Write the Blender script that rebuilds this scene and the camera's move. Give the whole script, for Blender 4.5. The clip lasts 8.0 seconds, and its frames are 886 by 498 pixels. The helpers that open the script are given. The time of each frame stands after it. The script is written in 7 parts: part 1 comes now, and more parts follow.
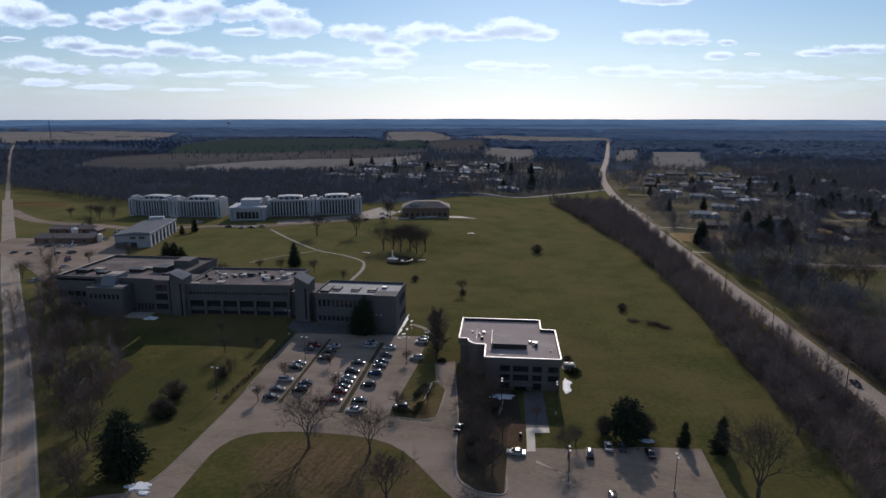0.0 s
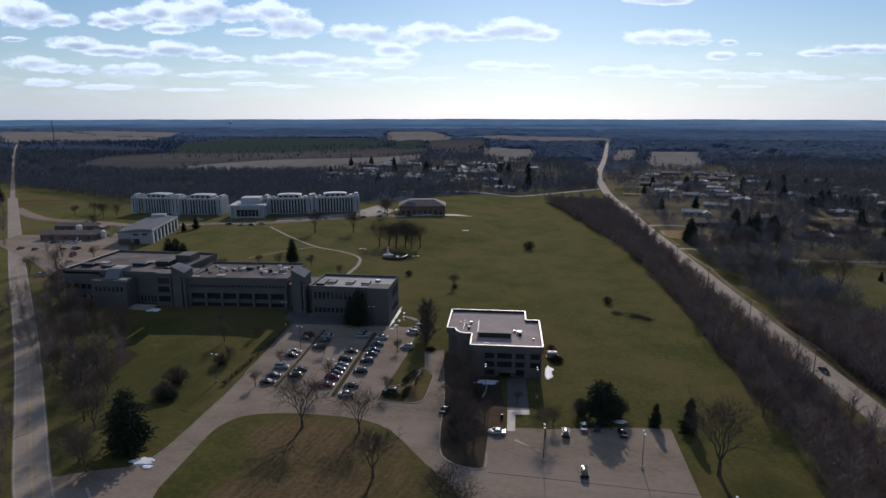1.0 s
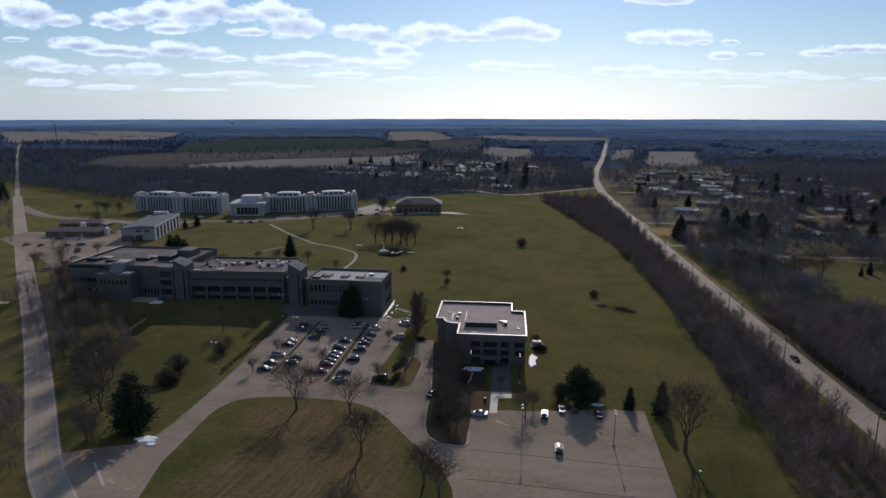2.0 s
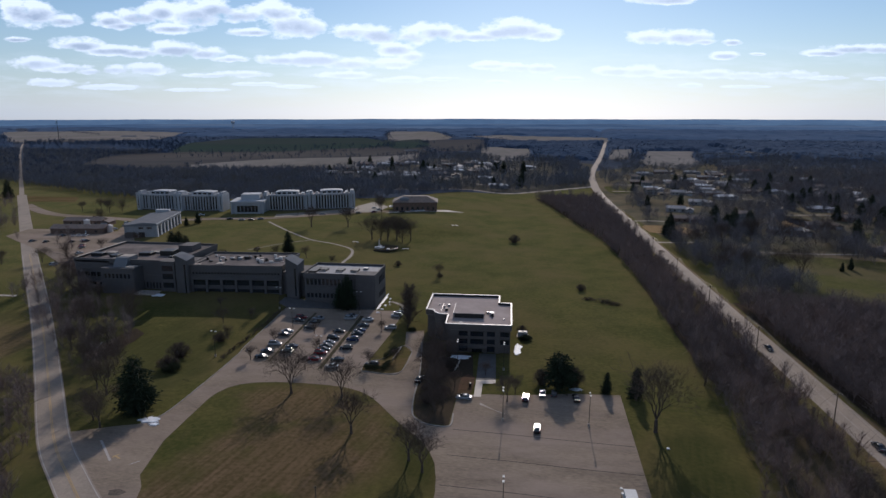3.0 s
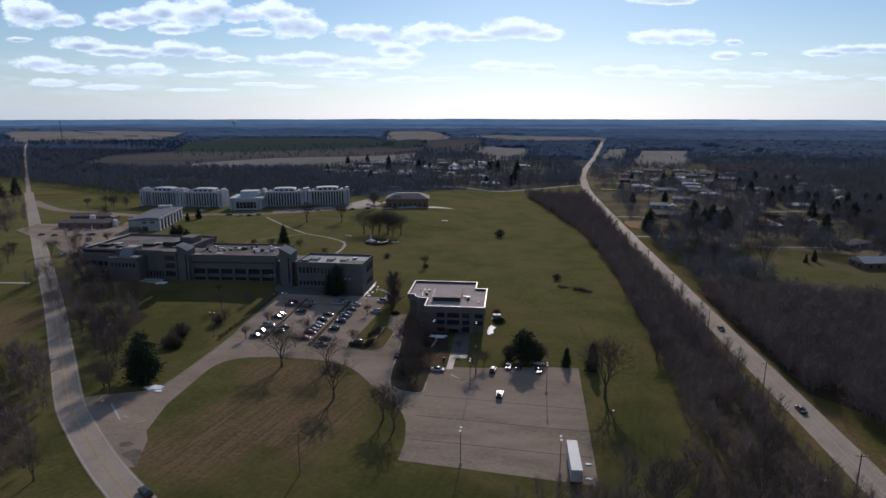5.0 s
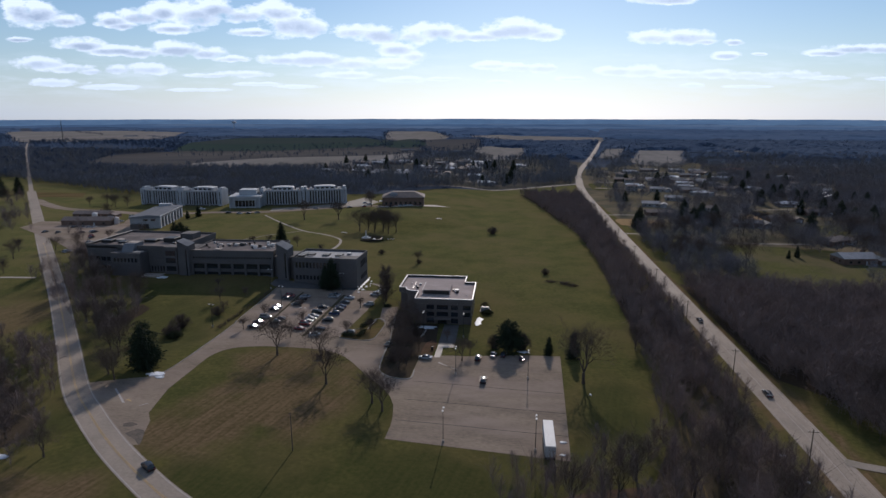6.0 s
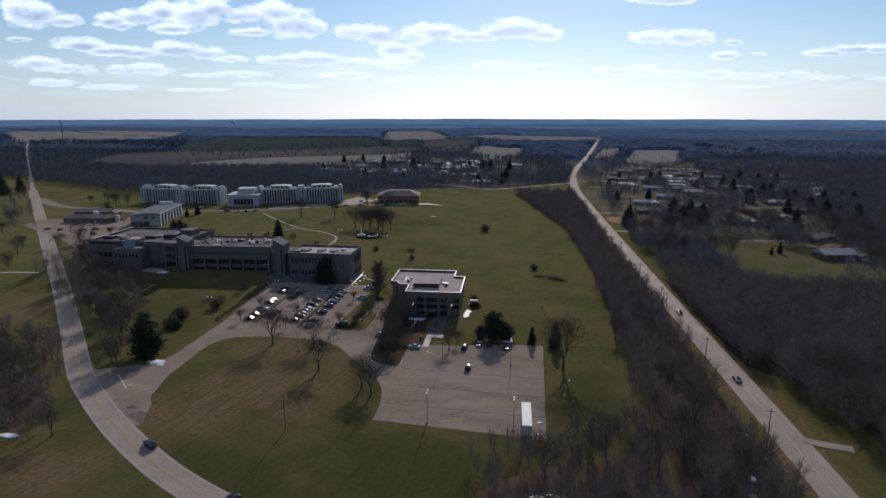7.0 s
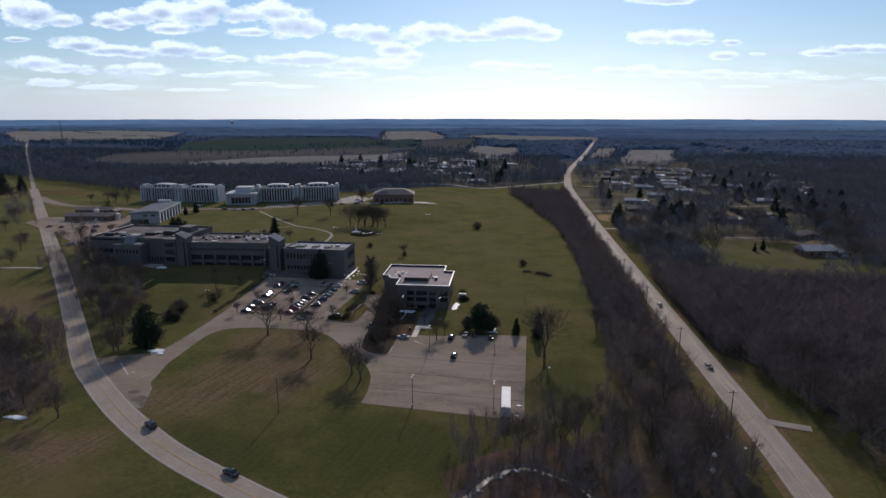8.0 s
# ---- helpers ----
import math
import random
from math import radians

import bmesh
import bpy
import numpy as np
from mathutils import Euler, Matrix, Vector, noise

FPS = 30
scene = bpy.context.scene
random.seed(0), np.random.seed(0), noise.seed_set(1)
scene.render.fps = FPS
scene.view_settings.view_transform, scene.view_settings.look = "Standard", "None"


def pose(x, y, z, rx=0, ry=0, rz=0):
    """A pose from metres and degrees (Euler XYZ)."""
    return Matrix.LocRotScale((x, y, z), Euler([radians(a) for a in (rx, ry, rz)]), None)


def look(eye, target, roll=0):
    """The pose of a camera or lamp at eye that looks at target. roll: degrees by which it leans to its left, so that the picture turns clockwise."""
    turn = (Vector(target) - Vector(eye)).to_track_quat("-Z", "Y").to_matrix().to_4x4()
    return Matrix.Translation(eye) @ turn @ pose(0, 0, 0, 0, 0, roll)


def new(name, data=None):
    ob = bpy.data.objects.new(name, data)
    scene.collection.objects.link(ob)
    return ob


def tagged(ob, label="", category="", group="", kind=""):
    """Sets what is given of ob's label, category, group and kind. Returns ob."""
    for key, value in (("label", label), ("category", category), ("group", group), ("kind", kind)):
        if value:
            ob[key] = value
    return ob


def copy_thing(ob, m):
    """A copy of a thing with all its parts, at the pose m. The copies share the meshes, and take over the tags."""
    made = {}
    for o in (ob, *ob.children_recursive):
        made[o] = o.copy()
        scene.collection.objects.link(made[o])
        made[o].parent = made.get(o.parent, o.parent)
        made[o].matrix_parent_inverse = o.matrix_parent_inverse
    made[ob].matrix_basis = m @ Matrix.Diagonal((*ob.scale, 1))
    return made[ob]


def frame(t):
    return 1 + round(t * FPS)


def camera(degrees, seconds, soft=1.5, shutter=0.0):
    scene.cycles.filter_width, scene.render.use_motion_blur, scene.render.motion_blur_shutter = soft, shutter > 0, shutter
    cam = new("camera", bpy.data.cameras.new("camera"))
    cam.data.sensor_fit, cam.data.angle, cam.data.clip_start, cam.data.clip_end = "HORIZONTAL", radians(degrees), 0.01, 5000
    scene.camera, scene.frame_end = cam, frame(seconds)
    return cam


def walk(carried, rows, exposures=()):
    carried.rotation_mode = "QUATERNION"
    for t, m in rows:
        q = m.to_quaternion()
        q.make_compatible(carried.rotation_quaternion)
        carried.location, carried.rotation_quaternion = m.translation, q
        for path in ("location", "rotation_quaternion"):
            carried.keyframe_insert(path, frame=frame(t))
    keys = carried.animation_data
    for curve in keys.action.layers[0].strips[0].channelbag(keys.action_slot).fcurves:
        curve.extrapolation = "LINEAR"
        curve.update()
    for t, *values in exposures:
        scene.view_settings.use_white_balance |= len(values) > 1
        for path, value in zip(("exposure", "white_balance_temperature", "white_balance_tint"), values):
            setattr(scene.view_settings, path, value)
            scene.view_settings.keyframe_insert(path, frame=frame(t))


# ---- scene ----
# camera and its flight: backwards and a little sideways, level horizon
cam = camera(71.5, 8.0, soft=1.5)
FLIGHT = [
    (0.0, -12.11, -124.88, 80.77, 7.28),
    (0.5, -9.37, -129.54, 80.76, 7.35),
    (1.0, -6.63, -134.21, 80.76, 7.42),
    (1.5, -3.89, -138.88, 80.76, 7.49),
    (2.0, -1.15, -143.56, 80.76, 7.55),
    (2.5, 1.59, -148.24, 80.76, 7.61),
    (3.0, 4.32, -152.92, 80.77, 7.66),
    (3.5, 7.05, -157.61, 80.78, 7.70),
    (4.0, 9.78, -162.29, 80.80, 7.73),
    (4.5, 12.51, -166.99, 80.81, 7.76),
    (5.0, 15.23, -171.68, 80.83, 7.77),
    (5.5, 17.96, -176.38, 80.86, 7.78),
    (6.0, 20.68, -181.08, 80.88, 7.78),
    (6.5, 23.40, -185.79, 80.91, 7.76),
    (7.0, 26.12, -190.50, 80.94, 7.73),
    (7.5, 28.84, -195.21, 80.98, 7.69),
    (8.0, 31.55, -199.93, 81.02, 7.63),
]
PITCH = -12.38
walk(cam, [(t, pose(x, y, z, 90 + PITCH, 0, yaw)) for t, x, y, z, yaw in FLIGHT], exposures=[(0.0, 0.02, 5450, 12), (4.0, 0.06, 5450, 12), (6.5, 0.06, 5450, 12), (7.0, 0.11, 5450, 12), (8.0, 0.12, 5450, 12)])

# world: clear sky with scattered low cumulus, sun ahead of the camera
SUN_HEIGHT, SUN_SIDE = radians(26.5), radians(0.5)
SKY, SUN = 0.068, 3.85
world = bpy.data.worlds.new("sky")
scene.world = world
world.use_nodes = True
wt = world.node_tree
wt.nodes.clear()


def wn(kind, **inputs):
    n = wt.nodes.new(kind)
    for k, v in inputs.items():
        n.inputs[int(k[1:])].default_value = v
    return n


def wmath(op, a, b=None, clamp=False):
    n = wt.nodes.new("ShaderNodeMath")
    n.operation, n.use_clamp = op, clamp
    for i, v in enumerate((a, b)):
        if v is None:
            continue
        if isinstance(v, (int, float)):
            n.inputs[i].default_value = v
        else:
            wt.links.new(v, n.inputs[i])
    return n.outputs[0]


sky = wn("ShaderNodeTexSky")
sky.sky_type, sky.sun_disc = "NISHITA", False
sky.sun_elevation, sky.sun_rotation = SUN_HEIGHT, SUN_SIDE
sky.air_density, sky.dust_density, sky.ozone_density = 1.1, 0.2, 2.5
# cloud banks: each billow is an ellipse (side, height, half width, half height) as slopes seen along the flight's heading
HIGH_CLOUD = [(-0.633, 0.152, 0.05, 0.0208), (-0.587, 0.141, 0.035, 0.0096), (-0.654, 0.157, 0.026, 0.0156), (-0.513, 0.141, 0.028, 0.0104), (-0.469, 0.147, 0.036, 0.013), (-0.497, 0.134, 0.028, 0.0078), (-0.434, 0.154, 0.023, 0.0147), (-0.382, 0.15, 0.04, 0.0217), (-0.353, 0.157, 0.035, 0.0156), (-0.414, 0.129, 0.051, 0.0078), (-0.308, 0.149, 0.04, 0.0121), (-0.256, 0.154, 0.033, 0.0156), (-0.235, 0.138, 0.045, 0.0226), (-0.205, 0.132, 0.024, 0.0174), (-0.293, 0.124, 0.037, 0.0061)]
MIDDLE_CLOUD = [(-0.144, 0.124, 0.03, 0.0113), (-0.105, 0.121, 0.04, 0.0148), (-0.075, 0.099, 0.03, 0.0114), (-0.047, 0.119, 0.026, 0.0148), (-0.012, 0.124, 0.04, 0.0148), (0.023, 0.119, 0.023, 0.0105), (0.084, 0.125, 0.028, 0.0122), (0.115, 0.129, 0.048, 0.0148), (0.154, 0.121, 0.03, 0.0096), (0.054, 0.118, 0.035, 0.0079), (-0.661, 0.113, 0.021, 0.0044), (-0.566, 0.106, 0.04, 0.0105), (-0.514, 0.097, 0.04, 0.0079), (-0.471, 0.094, 0.035, 0.0088), (-0.417, 0.098, 0.044, 0.0114), (-0.368, 0.093, 0.032, 0.0088), (-0.329, 0.084, 0.032, 0.0053)]
LOW_CLOUD = [(-0.259, 0.083, 0.037, 0.0079), (-0.208, 0.083, 0.051, 0.0106), (-0.144, 0.077, 0.049, 0.0097), (-0.083, 0.077, 0.041, 0.0079), (-0.047, 0.088, 0.023, 0.0097), (-0.631, 0.077, 0.041, 0.0097), (-0.586, 0.07, 0.041, 0.0071), (-0.509, 0.068, 0.032, 0.0071), (-0.463, 0.069, 0.041, 0.0088), (-0.551, 0.065, 0.028, 0.0053), (-0.366, 0.059, 0.041, 0.0035), (-0.313, 0.061, 0.046, 0.0053), (-0.154, 0.06, 0.046, 0.0062), (-0.065, 0.053, 0.039, 0.0053), (-0.609, 0.048, 0.046, 0.0062), (-0.528, 0.041, 0.055, 0.0044)]
EAST_CLOUD = [(0.336, 0.171, 0.05, 0.0078), (0.325, 0.116, 0.04, 0.0105), (0.373, 0.117, 0.045, 0.0122), (0.401, 0.11, 0.019, 0.0053), (0.45, 0.109, 0.015, 0.0053), (0.442, 0.089, 0.023, 0.0062), (0.489, 0.091, 0.013, 0.0022), (0.594, 0.093, 0.035, 0.0053), (0.635, 0.099, 0.04, 0.0079), (0.678, 0.099, 0.032, 0.0079), (0.072, 0.074, 0.032, 0.0062), (0.111, 0.071, 0.037, 0.0079), (0.151, 0.07, 0.028, 0.0079), (0.2, 0.054, 0.027, 0.0044), (0.271, 0.066, 0.032, 0.008), (0.306, 0.066, 0.032, 0.0097)]
EAST_LOW_CLOUD = [(0.368, 0.061, 0.041, 0.0062), (0.421, 0.062, 0.041, 0.0071), (0.466, 0.06, 0.037, 0.0071), (0.528, 0.06, 0.037, 0.0053), (0.563, 0.061, 0.032, 0.0071), (0.599, 0.056, 0.037, 0.004), (0.387, 0.044, 0.02, 0.004), (0.476, 0.042, 0.032, 0.0022), (0.683, 0.054, 0.023, 0.0031), (0.085, 0.049, 0.023, 0.0035), (-0.296, 0.046, 0.037, 0.0031), (-0.225, 0.042, 0.037, 0.0031), (-0.395, 0.037, 0.055, 0.0027), (-0.005, 0.054, 0.035, 0.0035)]
HEAD = radians(7.7)
co = wn("ShaderNodeTexCoord")
sep = wn("ShaderNodeSeparateXYZ")
wt.links.new(co.outputs["Generated"], sep.inputs[0])
dx, dy, dz = sep.outputs
side = wmath("ADD", wmath("MULTIPLY", dx, math.cos(HEAD)), wmath("MULTIPLY", dy, math.sin(HEAD)))
fore = wmath("ADD", wmath("MULTIPLY", dx, -math.sin(HEAD)), wmath("MULTIPLY", dy, math.cos(HEAD)))
fwd = wmath("MAXIMUM", fore, 0.05)
u, w = wmath("DIVIDE", side, fwd), wmath("DIVIDE", dz, fwd)
uw = wn("ShaderNodeCombineXYZ")
wt.links.new(u, uw.inputs[0])
wt.links.new(w, uw.inputs[1])


def puff(scale, detail, stretch):
    s = wn("ShaderNodeVectorMath")
    s.operation = "MULTIPLY"
    wt.links.new(uw.outputs[0], s.inputs[0])
    s.inputs[1].default_value = (1, stretch, 1)
    n = wn("ShaderNodeTexNoise")
    n.inputs["Scale"].default_value, n.inputs["Detail"].default_value, n.inputs["Roughness"].default_value = scale, detail, 0.6
    wt.links.new(s.outputs[0], n.inputs["Vector"])
    return n


billow, curl, streak = puff(20, 8, 1.9), puff(46, 6, 1.6), puff(9, 5, 6)


def nearest(cu, cw, ru, rw, so_far, carry):
    """Squared distance from an ellipse's middle in its own half sizes, blended with the nearest so far."""
    v = wt.nodes.new("ShaderNodeCombineXYZ")
    wt.links.new(u, v.inputs[0])
    wt.links.new(w, v.inputs[1])
    if carry is not None:
        wt.links.new(carry, v.inputs[2])
    n = wt.nodes.new("ShaderNodeMapping")
    n.vector_type = "TEXTURE"
    n.inputs["Location"].default_value, n.inputs["Scale"].default_value = (cu, cw, 0), (ru, rw, 1e6)
    wt.links.new(v.outputs[0], n.inputs[0])
    d = wt.nodes.new("ShaderNodeVectorMath")
    d.operation = "DOT_PRODUCT"
    wt.links.new(n.outputs[0], d.inputs[0])
    wt.links.new(n.outputs[0], d.inputs[1])
    if so_far is None:
        return d.outputs["Value"]
    m = wmath("SMOOTH_MIN", so_far, d.outputs["Value"])
    m.node.inputs[2].default_value = 0.25
    return m


BILLOWS = HIGH_CLOUD + MIDDLE_CLOUD + LOW_CLOUD + EAST_CLOUD + EAST_LOW_CLOUD
dens = under = None
for cu, cw, ru, rw in BILLOWS:
    dens = nearest(cu, cw, ru, rw, dens, dens)
for cu, cw, ru, rw in BILLOWS:
    under = nearest(cu + 0.08 * ru, cw - 0.28 * rw, ru * 0.80, rw * 0.55, under, dens if under is None else under)
rough = wmath("ADD", wmath("MULTIPLY", wmath("SUBTRACT", billow.outputs[0], 0.50), 4.0), wmath("MULTIPLY", wmath("SUBTRACT", curl.outputs[0], 0.5), 2.2))
field = wmath("ADD", wmath("SUBTRACT", 1.0, wmath("MINIMUM", dens, 4.0)), rough)
ahead = wmath("GREATER_THAN", fore, 0.06)
cover = wmath("MULTIPLY", wmath("MULTIPLY", wmath("ADD", field, 0.30), 1.25, True), ahead)
# scattered cloud of the same kind over the unseen sky, cover raised for fill light
rest = wn("ShaderNodeTexNoise")
rest.inputs["Scale"].default_value, rest.inputs["Detail"].default_value = 4.0, 6.0
wt.links.new(co.outputs["Generated"], rest.inputs["Vector"])
behind = wmath("MULTIPLY", wmath("SUBTRACT", rest.outputs[0], 0.505), 8.0, True)
high = wmath("GREATER_THAN", w, 0.26)
away = wmath("MAXIMUM", wmath("LESS_THAN", fore, 0.06), high)
thin = wmath("MULTIPLY", wmath("SUBTRACT", streak.outputs[0], 0.46), 2.6, True)
lowband = wmath("SUBTRACT", 1.0, wmath("MULTIPLY", wmath("ABSOLUTE", wmath("SUBTRACT", w, 0.055)), 18.0), True)
veil = wmath("MULTIPLY", wmath("MULTIPLY", thin, lowband), ahead)
cover = wmath("MAXIMUM", wmath("MAXIMUM", cover, wmath("MULTIPLY", veil, 0.75)), wmath("MULTIPLY", wmath("MULTIPLY", behind, away), wmath("GREATER_THAN", dz, 0.0)))
sunward = wmath("MULTIPLY", wmath("SUBTRACT", u, 0.12), 2.0)
glow = wmath("ADD", wmath("MULTIPLY", wmath("POWER", 2.718, wmath("MULTIPLY", wmath("MULTIPLY", sunward, sunward), -1.0)), 0.85), 0.10)
haze = wmath("MULTIPLY", wmath("POWER", 2.718, wmath("MULTIPLY", wmath("ABSOLUTE", dz), -14.0)), 0.64)
fold = puff(13, 7, 1.5)
inner = wmath("ADD", wmath("SUBTRACT", 1.25, wmath("MINIMUM", under, 4.0)), wmath("MULTIPLY", wmath("SUBTRACT", fold.outputs[0], 0.5), 3.4))
core = wmath("MULTIPLY", wmath("ADD", inner, wmath("MULTIPLY", rough, 0.5)), 0.72, True)
core = wmath("MULTIPLY", core, wmath("MULTIPLY", wmath("SUBTRACT", w, 0.022), 13.0, True))
core = wmath("MULTIPLY", core, wmath("SUBTRACT", 1.12, wmath("MULTIPLY", glow, 0.5)), True)
shade = wn("ShaderNodeMixRGB")
wt.links.new(core, shade.inputs[0])
shade.inputs[1].default_value = (14.6, 14.8, 15.0, 1)
shade.inputs[2].default_value = (6.0, 6.7, 7.9, 1)
tint = wn("ShaderNodeMixRGB")
wt.links.new(glow, tint.inputs[0])
tint.inputs[1].default_value = (7.0, 7.9, 9.3, 1)
tint.inputs[2].default_value = (15.6, 15.6, 15.4, 1)
mixc = wn("ShaderNodeMixRGB")
wt.links.new(wmath("MULTIPLY", cover, 0.92), mixc.inputs[0])
wt.links.new(sky.outputs[0], mixc.inputs[1])
wt.links.new(shade.outputs[0], mixc.inputs[2])
air = wn("ShaderNodeMixRGB")
wt.links.new(haze, air.inputs[0])
wt.links.new(mixc.outputs[0], air.inputs[1])
wt.links.new(tint.outputs[0], air.inputs[2])
bg, wo = wn("ShaderNodeBackground"), wn("ShaderNodeOutputWorld")
bg.inputs[1].default_value = SKY
wt.links.new(air.outputs[0], bg.inputs[0])
wt.links.new(bg.outputs[0], wo.inputs[0])

sun_data = bpy.data.lights.new("sun", "SUN")
sun_data.energy, sun_data.angle, sun_data.color = SUN, radians(0.55), (1.0, 0.805, 0.61)
sun = new("sun", sun_data)
sun.matrix_world = look((300 * math.sin(SUN_SIDE), 300, 300 * math.tan(SUN_HEIGHT)), (0, 0, 0))

import mathutils


# materials
def mat(name, col, col2=None, scale=1.0, fine=8.0, rough=0.85, metal=0.0, bump=0.0, contrast=0.35, col3=None, big=0.05, world=False, vary=0.0, stretch=None, angle=0.0):
    """A principled surface whose colour drifts from col to col2 at two scales, with col3 in larger patches."""
    m = bpy.data.materials.new(name)
    m.use_nodes = True
    t = m.node_tree
    p = t.nodes["Principled BSDF"]
    p.inputs["Roughness"].default_value, p.inputs["Metallic"].default_value = rough, metal
    p.inputs["Specular IOR Level"].default_value = 0.0 if rough >= 0.95 else 0.25
    col2 = col2 or tuple(c * 0.7 for c in col)
    if world:
        src = t.nodes.new("ShaderNodeNewGeometry").outputs["Position"]
    else:
        src = t.nodes.new("ShaderNodeTexCoord").outputs["Object"]
    if stretch:
        v = t.nodes.new("ShaderNodeMapping")
        v.vector_type = "TEXTURE"
        t.links.new(src, v.inputs[0])
        v.inputs["Rotation"].default_value = (0, 0, radians(angle))
        v.inputs["Scale"].default_value = tuple(1 / c for c in stretch)
        src = v.outputs[0]

    def tex(s, detail=4.0):
        n = t.nodes.new("ShaderNodeTexNoise")
        n.inputs["Scale"].default_value, n.inputs["Detail"].default_value, n.inputs["Roughness"].default_value = s, detail, 0.62
        t.links.new(src, n.inputs["Vector"])
        return n.outputs[0]

    def ramp(value, lo, hi):
        n = t.nodes.new("ShaderNodeMapRange")
        n.inputs[1].default_value, n.inputs[2].default_value = lo, hi
        t.links.new(value, n.inputs[0])
        return n.outputs[0]

    def mix(f, a, b):
        n = t.nodes.new("ShaderNodeMixRGB")
        for i, v in enumerate((f, a, b)):
            if isinstance(v, (tuple, float)):
                n.inputs[i].default_value = (*v, 1) if isinstance(v, tuple) else v
            else:
                t.links.new(v, n.inputs[i])
        return n.outputs[0]

    w = contrast * 0.5
    a, f = tex(scale), tex(fine, 6.0)
    both = t.nodes.new("ShaderNodeMath")
    both.operation = "MULTIPLY_ADD"
    t.links.new(f, both.inputs[0])
    both.inputs[1].default_value = 0.5
    half = t.nodes.new("ShaderNodeMath")
    half.operation = "MULTIPLY"
    t.links.new(a, half.inputs[0])
    half.inputs[1].default_value = 0.5
    t.links.new(half.outputs[0], both.inputs[2])
    c = mix(ramp(both.outputs[0], 0.5 - w * 0.6, 0.5 + w * 0.6), col, col2)
    if col3:
        share = ramp(tex(big, 5.0), 0.44, 0.64)
        share.node.inputs[4].default_value = 0.7
        c = mix(share, c, col3)
    if vary:
        n = t.nodes.new("ShaderNodeObjectInfo")
        h = t.nodes.new("ShaderNodeHueSaturation")
        t.links.new(c, h.inputs["Color"])
        t.links.new(ramp(n.outputs["Random"], 0, 1), h.inputs["Value"])
        r = h.inputs["Value"].links[0].from_node
        r.inputs[3].default_value, r.inputs[4].default_value = 1 - vary, 1 + vary
        c = h.outputs[0]
    t.links.new(c, p.inputs["Base Color"])
    if bump:
        b = t.nodes.new("ShaderNodeBump")
        b.inputs["Strength"].default_value, b.inputs["Distance"].default_value = 0.6, bump
        t.links.new(f, b.inputs["Height"])
        t.links.new(b.outputs[0], p.inputs["Normal"])
    return m


M_GRASS = mat("lawn grass", (0.069, 0.0610, 0.020), (0.032, 0.0372, 0.0105), 0.06, 0.7, 0.95, bump=0.15, contrast=0.30, col3=(0.084, 0.063, 0.029), big=0.018, world=True)


def worn_patches(m, spots, col, col2, angle, most=0.9):
    """Lets other, striped grass show through in soft ragged ovals: centre, half sizes and turn of each."""
    t = m.node_tree
    p = t.nodes["Principled BSDF"]
    old = p.inputs["Base Color"].links[0].from_socket
    pos = t.nodes.new("ShaderNodeNewGeometry").outputs["Position"]

    def calc(op, a, b, clamp=False):
        n = t.nodes.new("ShaderNodeMath")
        n.operation, n.use_clamp = op, clamp
        for i, v in enumerate((a, b)):
            if isinstance(v, float):
                n.inputs[i].default_value = v
            else:
                t.links.new(v, n.inputs[i])
        return n.outputs[0]

    def moved(x, y, rx, ry, turn):
        n = t.nodes.new("ShaderNodeMapping")
        n.vector_type = "TEXTURE"
        t.links.new(pos, n.inputs[0])
        n.inputs["Location"].default_value, n.inputs["Rotation"].default_value, n.inputs["Scale"].default_value = (x, y, 0), (0, 0, radians(turn)), (rx, ry, 1e4)
        return n.outputs[0]

    def tex(vec, s, detail):
        n = t.nodes.new("ShaderNodeTexNoise")
        n.inputs["Scale"].default_value, n.inputs["Detail"].default_value = s, detail
        t.links.new(vec, n.inputs["Vector"])
        return n.outputs[0]

    near = None
    for x, y, rx, ry, turn in spots:
        n = t.nodes.new("ShaderNodeVectorMath")
        n.operation = "LENGTH"
        t.links.new(moved(x, y, rx, ry, turn), n.inputs[0])
        e = calc("SUBTRACT", 1.15, n.outputs["Value"])
        near = e if near is None else calc("MAXIMUM", near, e)
    ragged = calc("ADD", near, calc("MULTIPLY", calc("SUBTRACT", tex(pos, 0.07, 6.0), 0.5), 2.4))
    share = calc("MULTIPLY", calc("MULTIPLY", ragged, 1.6, True), most)
    rows = tex(moved(0, 0, 14.0, 1.1, angle), 1.0, 3.0)
    grain = calc("MULTIPLY", calc("SUBTRACT", calc("ADD", rows, tex(pos, 0.9, 5.0)), 0.74), 1.5, True)
    two = t.nodes.new("ShaderNodeMixRGB")
    two.inputs[1].default_value, two.inputs[2].default_value = (*col, 1), (*col2, 1)
    t.links.new(grain, two.inputs[0])
    out = t.nodes.new("ShaderNodeMixRGB")
    t.links.new(share, out.inputs[0])
    t.links.new(old, out.inputs[1])
    t.links.new(two.outputs[0], out.inputs[2])
    t.links.new(out.outputs[0], p.inputs["Base Color"])
    # the fuzz of the blades catches light at low angles
    p.inputs["Sheen Weight"].default_value, p.inputs["Sheen Roughness"].default_value = 0.12, 0.45
    p.inputs["Sheen Tint"].default_value = (0.66, 0.64, 0.33, 1)


